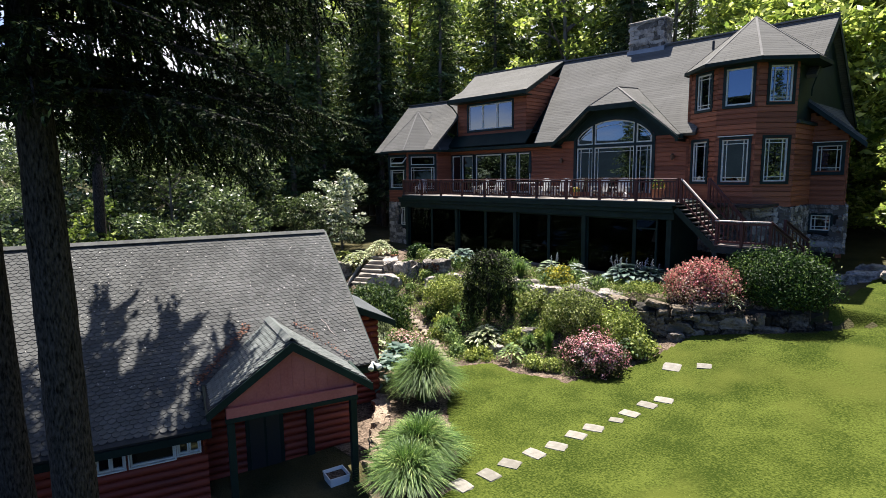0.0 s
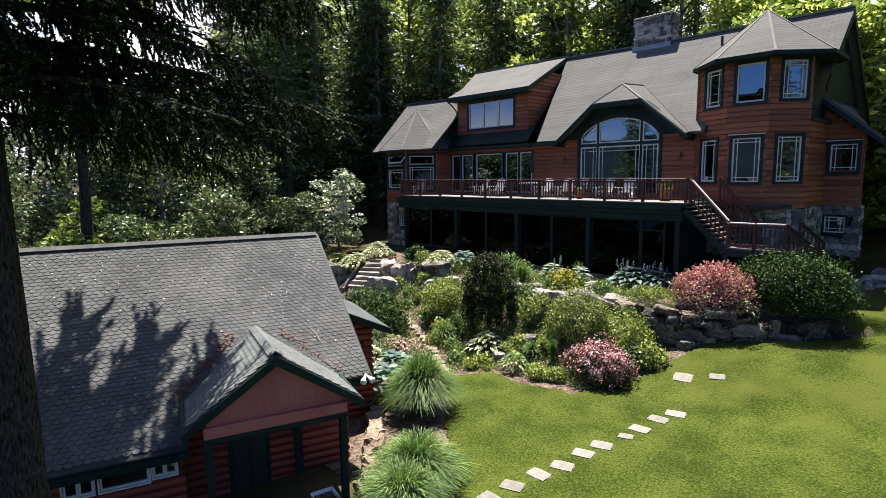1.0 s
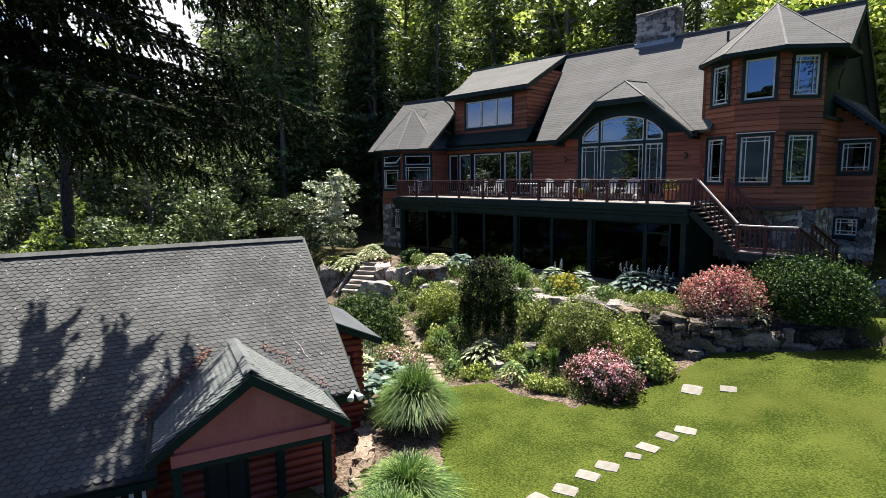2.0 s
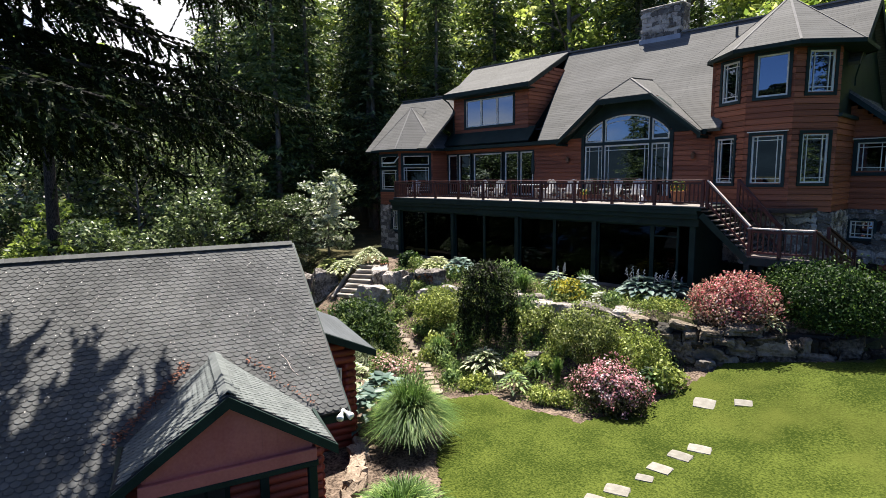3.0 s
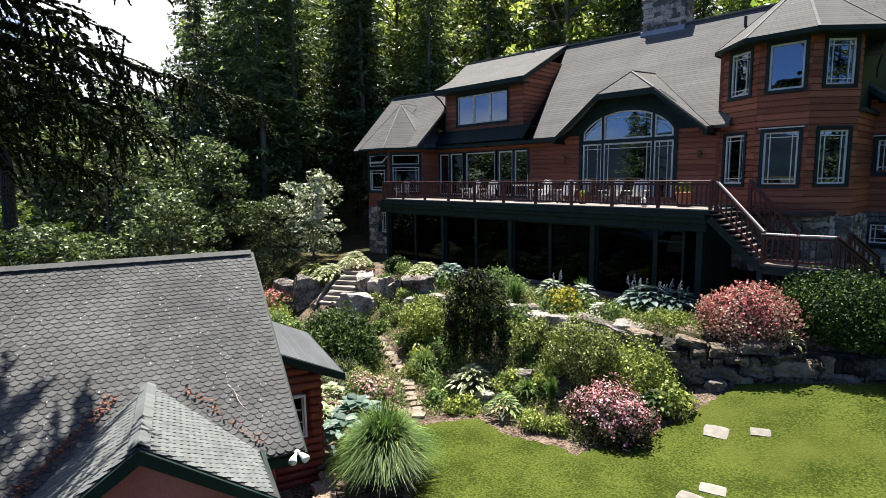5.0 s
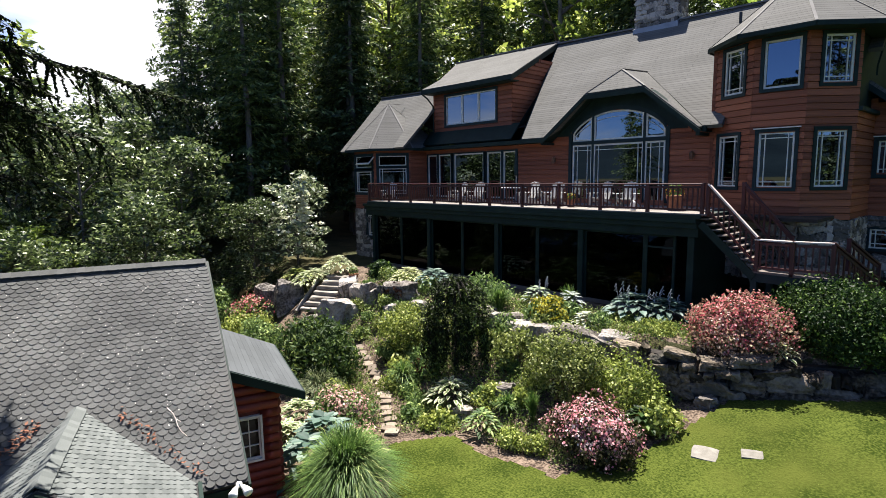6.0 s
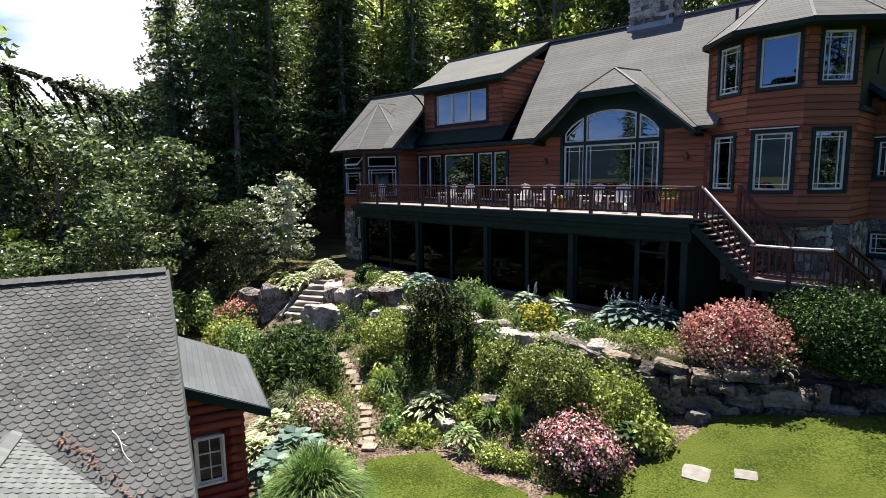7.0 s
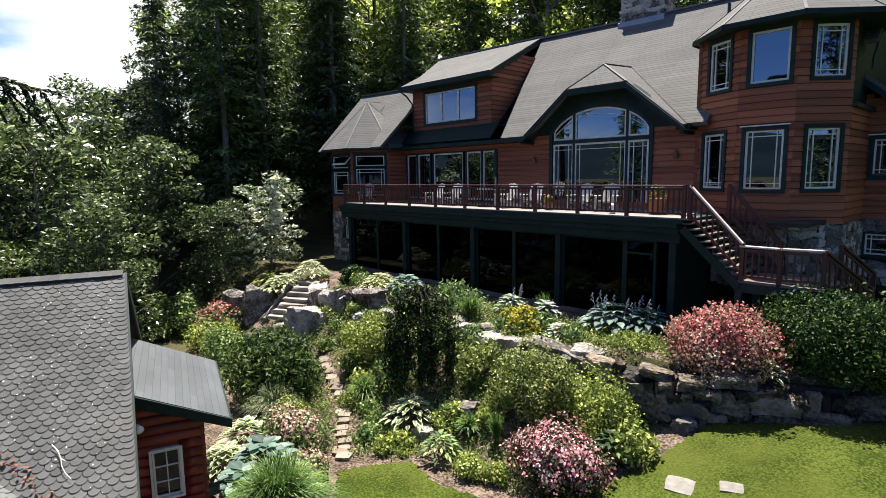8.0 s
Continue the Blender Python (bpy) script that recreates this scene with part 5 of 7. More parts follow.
# flood lamps, twig and leaf litter on the roof
def flood_lamp(at, turn):
    lamp = thing("flood_lamp", at, turn, "white twin flood lamp fixed to the cottage", "lamp", "flood lamps")
    bm = bmesh.new()
    tube(bm, [(0, 0, 0), (0.03, 0, 0), (0.06, 0, 0.01)], [0.05, 0.05, 0.02], 10)
    part("base", bm, WHITE, lamp)
    for s in (-1, 1):
        bm = bmesh.new()
        tube(bm, [(0.05, 0.03 * s, 0), (0.1, 0.07 * s, -0.03), (0.17, 0.11 * s, -0.07), (0.2, 0.125 * s, -0.085)], [0.02, 0.045, 0.075, 0.07], 12)
        part("head", bm, WHITE, lamp, smooth=True)


CM = placed(cottage)
flood_lamp(CM @ Vector((1.56, 0.0, 2.55)), C_TURN)
flood_lamp(CM @ Vector((4.24, 0.02, 2.02)), C_TURN)
twig = thing("fallen_twig", CM @ Vector((2.9, -0.95, slope_z(2.9))), C_TURN, "pale bare twig lying on the shingles", "twig")
bm = bmesh.new()
pts = [(k * 0.1, 0.03 * math.sin(k * 1.3) + 0.055 * k, -PITCH * k * 0.1 + 0.045) for k in range(6)]
tube(bm, pts, [0.007, 0.008, 0.007, 0.006, 0.005, 0.003], 5)
tube(bm, [pts[2], (0.26, 0.2, -PITCH * 0.26 + 0.05)], [0.005, 0.002], 5)
part("stick", bm, HANDRAIL, twig)
LITTER = leafy("dry_leaf", (0.09, 0.035, 0.02), (0.22, 0.09, 0.05), None, 0.8, 0.1)
verts, faces = [], []
lr = random.Random(3)
for s, n in ((-1, 260), (1, 60)):
    for k in range(n):
        t = lr.random()
        z = PZ - 0.35 - (PZ - PE - 0.3) * t
        u = PU + s * (PZ - z) * PH / (PZ - PE) + lr.gauss(0, 0.05) + s * 0.05
        v = (RZ - z) / PITCH + lr.gauss(0, 0.05)
        c = Vector((v, u, slope_z(v) + 0.03 + lr.random() * 0.02))
        d = Vector((lr.gauss(0, 1), lr.gauss(0, 1), lr.gauss(0, 0.4))).normalized() * lr.uniform(0.02, 0.05)
        e = d.cross(Vector((0.2, 0.3, 1))).normalized() * d.length * 0.5
        i = len(verts)
        verts += [CM @ (c - d), CM @ (c + e), CM @ (c + d), CM @ (c - e)]
        faces.append((i, i + 1, i + 2, i + 3))
tagged(raw("leaf_litter", verts, faces, LITTER), "dry reddish leaves caught in the porch valley", "leaf litter", kind="stuff")
verts, faces = [], []
for k in range(520):
    v, u = lr.uniform(0.3, 4.0), lr.uniform(-7.5, -0.2)
    if v > v0 - 0.3 and abs(u - PU) < (v - v0 + 0.5) * 1.3:
        continue
    c = Vector((v, u, slope_z(v) + 0.022))
    d = Vector((lr.gauss(0, 1), lr.gauss(0, 1), 0)).normalized() * lr.uniform(0.006, 0.018)
    e = Vector((-d.y, d.x, 0)) * lr.uniform(0.4, 0.9)
    d.z, e.z = -PITCH * d.x, -PITCH * e.x
    i = len(verts)
    verts += [CM @ (c - d), CM @ (c + e), CM @ (c + d), CM @ (c - e)]
    faces.append((i, i + 1, i + 2, i + 3))
tagged(raw("roof_flecks", verts, faces, leafy("pale_petal", (0.34, 0.33, 0.3), (0.62, 0.6, 0.56), None, 0.8, 0.1)), "pale fallen petals scattered over the shingles", "petals", kind="stuff")
planter = thing("planter_box", CM @ Vector((5.45, -1.35, CF)), C_TURN + 6, "white square planter tub on the cottage porch", "planter")
planter.scale = (1.25, 1.25, 1.25)
bm = bmesh.new()
for k in range(4):
    prism(bm, [(-0.14, -0.14, 0), (0.14, -0.14, 0), (0.2, -0.2, 0.36), (-0.2, -0.2, 0.36)], (0, 0.02, 0))
    bm.transform(pose(0, 0, 0, 0, 0, 90))
part("tub", bm, WHITE, planter)
bm = bmesh.new()
box(bm, -0.17, -0.17, 0.02, 0.17, 0.17, 0.3)
part("soil", bm, MULCH, planter)
lamp = thing("porch_lantern", CM @ Vector((3.72, PU + 0.42, 1.35)), C_TURN, "small white wall lantern beside the cottage door", "lantern")
bm = bmesh.new()
tube(bm, [(0.09, 0, 0), (0.09, 0, 0.03), (0.09, 0, 0.14), (0.09, 0, 0.17)], [0.05, 0.06, 0.035, 0.01], 8)
part("shade", bm, WHITE, lamp)
bm = bmesh.new()
beam(bm, (-0.02, 0, 0.15), (0.09, 0, 0.15), 0.02, 0.02)
part("bracket", bm, IRON, lamp)

# ---- stones ----
def stone_mesh(name, seed, mat, rough=0.16, detail=2):
    """A unit block with broken, rounded faces."""
    rs = random.Random(seed)
    off = Vector((rs.uniform(0, 50), rs.uniform(0, 50), rs.uniform(0, 50)))
    bm = bmesh.new()
    bmesh.ops.create_cube(bm, size=1)
    bmesh.ops.subdivide_edges(bm, edges=bm.edges[:], cuts=detail, use_grid_fill=True)
    for v in bm.verts:
        c = v.co
        k = 0.5 / max(0.5, c.length * 0.78)
        c *= 0.68 + 0.32 * k
        c += Vector((noise.noise(c * 1.7 + off), noise.noise(c * 1.7 + off * 2), noise.noise(c * 1.7 + off * 3))) * rough
        c += Vector((noise.noise(c * 5 + off), noise.noise(c * 5 - off), noise.noise(c * 5 + off * 3))) * rough * 0.25
    return mesh_of(name, bm, mat)


SLABS = [stone_mesh("stone", 20 + k, WALL_STONE, 0.24, 5) for k in range(9)]
BLOCKS = [stone_mesh("stone", 40 + k, GRANITE, 0.24, 5) for k in range(7)]
VENEER = [stone_mesh("stone", 70 + k, STONE, 0.24, 2) for k in range(7)]
srng = random.Random(9)


def stone_courses(owner, path, low, high, size, depth, meshes, lean=0.0):
    """A rubble wall face along a plan path: rows of uneven stones between low(x, y) and high."""
    inv = placed(owner).inverted()
    pts = [Vector((*p, 0)) for p in path]
    seg = [(a, b, (b - a).length) for a, b in zip(pts, pts[1:])]
    total = sum(s[2] for s in seg)

    def at(s):
        for a, b, ln in seg:
            if s <= ln or b == pts[-1]:
                return a + (b - a) * min(1, s / ln), (b - a).normalized()
            s -= ln

    z_off = 0.0
    while z_off < 2.6:
        h = size * srng.uniform(0.55, 1.05)
        s = srng.uniform(-0.3, 0.1)
        while s < total:
            w = size * srng.choice((0.6, 0.9, 1.2, 1.7, 2.4)) * srng.uniform(0.85, 1.15)
            p, d = at(max(0, min(total, s + w / 2)))
            base = low(p.x, p.y)
            z = base + z_off + h / 2
            if z < high(p.x, p.y) + h * 0.15:
                n = Vector((d.y, -d.x, 0))
                hh = h * srng.uniform(0.75, 1.3)
                m = Matrix.Translation(p + n * (srng.uniform(-0.05, 0.06) - lean * (z - base)) + Vector((0, 0, z + srng.uniform(-0.04, 0.04)))) @ pose(0, 0, 0, srng.uniform(-8, 8), srng.uniform(-14, 14), math.degrees(math.atan2(d.y, d.x)) + srng.uniform(-8, 8))
                piece("stone", srng.choice(meshes), inv @ m @ Matrix.Diagonal((w * srng.uniform(0.9, 1.02), depth * srng.uniform(0.8, 1.15), hh, 1)), owner)
            s += w * 0.9
        z_off += h * 0.86


retaining = thing("retaining_wall", (-8, 19.5, 0.8), 0, "dry-laid grey granite retaining wall below the terrace", "stone wall")
WALL_PATH = [(-10.6, 18.6), (-9.5, 18.75), (-8.3, 19.15), (-6.7, 20.2), (-5.5, 21.1), (-4.6, 21.7)]
bm = bmesh.new()
for a, b in zip(WALL_PATH, WALL_PATH[1:]):
    d = Vector((b[0] - a[0], b[1] - a[1], 0)).normalized()
    n = Vector((-d.y, d.x, 0)) * 0.12
    za, zb = lawn_z(*a), lawn_z(*b)
    prism(bm, [Vector((*a, za - 0.4)) + n, Vector((*b, zb - 0.4)) + n, Vector((*b, 1.95)) + n, Vector((*a, 1.95)) + n], n * 3)
part("rubble_core", bm, MORTAR, retaining, world=True)
stone_courses(retaining, WALL_PATH, lambda x, y: lawn_z(x, y) - 0.12, lambda x, y: 1.97 - max(0, x + 7.5) * 0.1, 0.44, 0.5, SLABS, 0.05)


def boulder(x, y, w, d, h, turn=0.0, z=None, label="weathered grey boulder bedded in the garden bank", k=None):
    ob = tagged(new("boulder", BLOCKS[srng.randrange(7) if k is None else k]), label, "boulder", "garden boulders")
    ob.matrix_basis = Matrix.Translation((x, y, (ground_z(x, y) if z is None else z) + h * 0.22)) @ pose(0, 0, 0, srng.uniform(-8, 8), srng.uniform(-8, 8), turn) @ Matrix.Diagonal((w, d, h, 1))
    return ob


for k in range(13):
    x = -16.6 + 0.46 * k
    boulder(x, 18.45 + 0.25 * math.sin(k * 1.7) + max(0, x + 13) * 0.15, srng.uniform(0.7, 1.2), 0.8, srng.uniform(0.4, 0.65), srng.uniform(-20, 20), 1.78)
boulder(-11.8, 18.6, 1.8, 1.0, 0.75, 10, 1.65, "large flat-topped grey boulder at the terrace edge", 2)
boulder(-12.9, 18.3, 0.9, 0.7, 0.7, 40, 1.35, k=4)
for x, y, w, d, h, t in ((-10.3, 18.4, 0.9, 0.8, 0.9, 20), (-9.7, 18.6, 0.7, 0.6, 0.6, 60), (-12.85, 16.2, 0.5, 0.5, 0.6, 30), (-13.6, 15.2, 0.55, 0.4, 0.35, 10), (-23.1, 17.0, 1.6, 0.9, 1.25, 15),
                         (-20.3, 17.9, 0.8, 0.6, 0.5, 80), (-27.6, 17.0, 1.2, 0.8, 1.5, 75), (-28.6, 16.6, 1.5, 1.2, 1.6, 20), (-19.0, 18.3, 0.9, 0.6, 0.5, 0),
                         (-17.9, 18.6, 0.8, 0.6, 0.5, 40), (-8.3, 18.75, 0.45, 0.4, 0.35, 0), (-10.9, 18.1, 0.7, 0.6, 0.7, 20), (-24.2, 16.4, 0.9, 0.8, 0.8, 33), (-5.3, 26.4, 1.3, 0.7, 0.5, 30), (-4.6, 27.3, 1.1, 0.8, 0.5, 10), (-4.2, 28.5, 1.4, 0.7, 0.45, 50), (-3.4, 26.6, 1.0, 0.7, 0.4, 20), (-3.2, 29.3, 1.2, 0.8, 0.5, 0)):
    boulder(x, y, w, d, h, t)
# garden stair up to the terrace
STAIR_MESH = [stone_mesh("step", 130 + k, surface("pale_step_stone", (0.13, 0.115, 0.095), (0.32, 0.29, 0.25), 2.5, 0.9, 0.2, 0.6, 20, piece=0.3), 0.1, 2) for k in range(3)]
gstair = thing("stone_steps", (-25.2, 18, 1.0), 0, "rough stone steps climbing the garden bank", "steps")
for k in range(7):
    f = k / 6
    piece("step", STAIR_MESH[k % 3], placed(gstair).inverted() @ pose(-25.0 - 0.75 * f, 16.95 + 1.85 * f, 0.9 + 1.15 * f, 0, 0, 24 + 5 * (k % 3)) @ Matrix.Diagonal((1.3, 0.5, 0.17, 1)), gstair)
edging = thing("timber_edging", (-27.2, 17.4, 1.0), 0, "weathered pale log laid up the bank beside the stone steps", "log")
bm = bmesh.new()
tube(bm, [(-26.35, 16.7, 0.6), (-26.75, 17.6, 1.25), (-27.0, 18.4, 1.9)], [0.1, 0.11, 0.09], 9)
part("log", bm, surface("silvered_log", (0.16, 0.145, 0.125), (0.34, 0.31, 0.27), 3, 0.9, 0.15, 0.5, 25, (1, 1, 4)), edging, world=True)
ledge = thing("rock_ledge", (-23, 17.6, 1.2), 0, "grey jointed stone facing between the steps and the terrace plants", "stone wall")
LEDGE_PATH = [(-24.75, 18.45), (-23.9, 18.05), (-22.9, 17.95), (-21.9, 18.15), (-20.9, 18.45), (-20.1, 18.7)]
bm = bmesh.new()
for a, b in zip(LEDGE_PATH, LEDGE_PATH[1:]):
    d = Vector((b[0] - a[0], b[1] - a[1], 0)).normalized()
    n = Vector((-d.y, d.x, 0)) * 0.12
    prism(bm, [Vector((*a, 0.4)) + n, Vector((*b, 0.4)) + n, Vector((*b, 1.95)) + n, Vector((*a, 1.95)) + n], n * 3)
part("rubble_core", bm, MORTAR, ledge, world=True)
stone_courses(ledge, LEDGE_PATH, lambda x, y: ground_z(x, y) - 0.25, lambda x, y: 1.85, 0.85, 0.8, BLOCKS, 0.3)
STEP_MESH = [stone_mesh("stepping_stone", 90 + k, STEP, 0.05, 2) for k in range(4)]


def flag(x, y, w, d, turn, mesh_set=STEP_MESH, name="stepping_stone", label="pale square stepping stone set in the lawn", group="stepping stones", lift=0.025):
    ob = tagged(new(name, srng.choice(mesh_set)), label, "stepping stone", group)
    e = 0.3
    gx, gy = (ground_z(x + e, y) - ground_z(x - e, y)) / (2 * e), (ground_z(x, y + e) - ground_z(x, y - e)) / (2 * e)
    ob.matrix_basis = Matrix.Translation((x, y, ground_z(x, y) + lift)) @ pose(0, 0, 0, math.degrees(gy), -math.degrees(gx), turn) @ Matrix.Diagonal((w, d, 0.09, 1))


for k in range(11):
    f = k / 10
    w = 0.52 if k != 7 else 0.38
    flag(-8.05 + 1.2 * f + 0.05 * math.sin(2 * k), 7.85 + 7.0 * f + 0.06 * math.sin(3 * k), w, 0.42 * w / 0.6, srng.uniform(-12, 12) + 8)
flag(-7.6, 17.0, 0.56, 0.46, 12)
flag(-6.75, 17.42, 0.46, 0.28, 22)
PAVER = [stone_mesh("flagstone", 110 + k, surface("path_flagstone", (0.15, 0.12, 0.092), (0.32, 0.26, 0.2), 2, 0.85, 0.2, 0.5, 30, piece=0.4), 0.12, 2) for k in range(3)]
PATH = [(-20.3, 16.2), (-19.0, 15.75), (-17.9, 15.32), (-16.85, 14.8), (-15.85, 14.15), (-14.8, 13.45), (-14.2, 13.1)]
for (x0, y0), (x1, y1) in zip(PATH, PATH[1:]):
    for f in (0.0, 0.33, 0.66):
        flag(x0 + (x1 - x0) * f + srng.uniform(-0.06, 0.06), y0 + (y1 - y0) * f + srng.uniform(-0.06, 0.06), srng.uniform(0.32, 0.46), srng.uniform(0.22, 0.3), srng.uniform(20, 60), PAVER, "flagstone", "tan flagstone of the garden path", "garden path", 0.07)
TAN_ROCK = [stone_mesh("edging_rock", 140 + k, surface("tan_sandstone", (0.14, 0.105, 0.075), (0.4, 0.31, 0.23), 2.2, 0.9, 0.15, 0.9, 12, piece=0.35, dist=0.06), 0.26, 4) for k in range(4)]
for k in range(15):
    f = k / 14
    x, y = -9.1 - 4.1 * f + srng.uniform(-0.08, 0.08), 6.35 + 3.1 * f + srng.uniform(-0.06, 0.06)
    rock = tagged(new("edging_rock", TAN_ROCK[k % 4]), "rough tan rock edging the bed beside the cottage", "rock", "cottage border rocks")
    rock.matrix_basis = Matrix.Translation((x, y, ground_z(x, y) + 0.1)) @ pose(0, 0, 0, srng.uniform(-8, 8), srng.uniform(-8, 8), srng.uniform(120, 165)) @ Matrix.Diagonal((srng.uniform(0.42, 0.62), srng.uniform(0.32, 0.45), srng.uniform(0.28, 0.42), 1))
terrace = sheet("terrace", steps_of((-27.6, -10, 0.4)), steps_of((21.9, 26, 0.4)), surface("flagstone_terrace", (0.06, 0.05, 0.042), (0.15, 0.13, 0.11), 1.5, 0.9, 0.2, 0.5, 20, coords="World"), 0.06, None, "grey flagstone terrace under the deck")

# stone facing of the house: bay base, turret base, wing base, chimney
for k in (7, 0, 1, 2):
    a, b = bay[k % 8].xy, bay[(k + 1) % 8].xy
    owner = new("stone_facing")
    owner.parent = house
    hole = [(1.05, 1.9, 3.35, 4.85)] if k == 0 else []
    d = (b - a).normalized()
    n = Vector((d.y, -d.x))
    inv = placed(owner).inverted()

    def face(a, b, z0, z1, holes, owner=owner, inv=inv):
        d = (b - a).normalized()
        n = Vector((d.y, -d.x, 0))
        ln = (b - a).length
        z = z0
        while z < z1 - 0.05:
            h = min(srng.uniform(0.16, 0.3), z1 - z)
            s = 0.0
            while s < ln - 0.03:
                w = min(srng.choice((0.16, 0.24, 0.34, 0.5)) * srng.uniform(0.85, 1.15), ln - s)
                mid, mz = s + w / 2, z + h / 2
                if not any(u0 < mid < u1 and b0 < mz < b1 for u0, u1, b0, b1 in holes):
                    c = a + d * mid
                    m = Matrix.Translation((c.x + n.x * 0.02, c.y + n.y * 0.02, mz)) @ pose(0, 0, 0, 0, srng.uniform(-16, 16), math.degrees(math.atan2(d.y, d.x)))
                    piece("stone", srng.choice(VENEER), inv @ m @ Matrix.Diagonal((w * srng.uniform(0.95, 1.15), 0.16, h * srng.uniform(0.95, 1.2), 1)), owner)
                s += w
            z += h

    face(a, b, 2.0, 5.02, hole)
for core, m_, ln in TURRET_CORES:
    a = m_.translation.xy
    b = a + Vector((m_[0][0], m_[1][0])) * ln
    owner = new("stone_facing")
    owner.parent = house
    face(a, b, 3.3, 5.3, [], owner, placed(owner).inverted())
owner = new("stone_facing")
owner.parent = house
face(Vector((-7.15, 28.6)), Vector((-5.6, 28.6)), 3.2, 5.3, [(0.16, 1.2, 4.0, 5.0)], owner, placed(owner).inverted())
face(Vector((-5.6, 28.6)), Vector((-6.2, 31)), 3.2, 5.3, [], owner, placed(owner).inverted())
face(Vector((-16.83, 30.33)), Vector((-14.77, 30.33)), 13.7, 15.18, [], chimney, placed(chimney).inverted())
face(Vector((-14.77, 30.33)), Vector((-14.77, 31.05)), 12.9, 15.18, [], chimney, placed(chimney).inverted())

# ---- plants ----
def quads(verts, faces, p, a, b):
    """Append leaves: centres p, half axes a and b, as arrays."""
    n = len(verts)
    quad = np.stack([p - a, p + b, p + a, p - b], 1).reshape(-1, 3)
    verts.extend(map(tuple, quad))
    faces.extend((n + 4 * k, n + 4 * k + 1, n + 4 * k + 2, n + 4 * k + 3) for k in range(len(p)))


def unit(v):
    return v / (np.linalg.norm(v, axis=1, keepdims=True) + 1e-9)


def mound(rng, n, w, d, h, lumps, leaf, aspect=0.5, inner=0.35, rise=0.25, skirt=0.15):
    """Leaf centres and axes over a lumpy mound w by d by h standing on its base."""
    c = unit(rng.normal(size=(lumps, 3)))
    c[:, 2] = np.abs(c[:, 2]) * 0.9 - skirt
    size = rng.uniform(0.28, 0.5, size=(lumps, 1))
    pick = rng.integers(0, lumps, n)
    o = unit(rng.normal(size=(n, 3)))
    rad = (1 - inner * rng.random((n, 1)) ** 2)
    p = c[pick] * (1 - size[pick] * 0.8) + o * size[pick] * rad
    out = unit(p + 0.3 * o)
    p = p * np.array([w / 2, d / 2, h * 0.72]) + np.array([0, 0, h * 0.28])
    p[:, 2] = np.maximum(p[:, 2], 0.02 + 0.1 * rng.random(n))
    p = p * (1 + 0.07 * rng.normal(size=(lumps, 1)))[pick] + out * leaf * 1.6 * rng.random((n, 1)) ** 3
    a = unit(np.cross(out, rng.normal(size=(n, 3))) + out * 0.55 + np.array([0, 0, rise]) + 0.45 * rng.normal(size=(n, 3))) * leaf * rng.uniform(0.6, 1.25, size=(n, 1))
    b = unit(np.cross(a, out + 0.7 * rng.normal(size=(n, 3)))) * np.linalg.norm(a, axis=1, keepdims=True) * aspect
    return p, a, b, out


def shrub(name, x, y, w, h, mat, label, leaf=0.05, n=3500, lumps=26, blossom=None, share=0.0, d=None, aspect=0.5, z=None, category="shrub", seed=None, bloom=0.03, lower=0.0, turn=0.0):
    """A mound of leaves on stems, with blossom where it has any."""
    rng = np.random.default_rng(seed if seed is not None else int(abs(x * 131 + y * 977)))
    ob = thing(name, (x, y, (ground_z(x, y) if z is None else z)), turn, label, category)
    p, a, b, out = mound(rng, n, w, d or w * 0.9, h, lumps, leaf * 1.15, aspect * 1.25)
    verts, faces = [], []
    quads(verts, faces, p, a, b)
    raw("foliage", verts, faces, mat, ob)
    bm = bmesh.new()
    for k in range(9):
        t = p[rng.integers(0, n)] * 0.8
        tube(bm, [(0.05 * math.cos(k), 0.05 * math.sin(k), 0), (t[0] * 0.5, t[1] * 0.5, t[2] * 0.6), tuple(t)], [0.018, 0.012, 0.004], 5)
    part("stem", bm, BARK_FAR, ob)
    if blossom:
        m = int(min(n * share, n * 0.74))
        tuft = np.sin(p[:, 0] * 7 + 2) * np.sin(p[:, 1] * 8 + 1) * np.sin(p[:, 2] * 9)
        up = np.argsort(-(out[:, 2] + 0.9 * tuft + 0.7 * rng.random(n)))[:m]
        q = p[up] + out[up] * leaf * 0.8
        e = unit(rng.normal(size=(m, 3))) * bloom * rng.uniform(0.6, 1.3, size=(m, 1))
        g = unit(np.cross(e, out[up])) * np.linalg.norm(e, axis=1, keepdims=True) * 0.9
        verts, faces = [], []
        quads(verts, faces, q, e, g)
        raw("blossom", verts, faces, blossom, ob)
    return ob


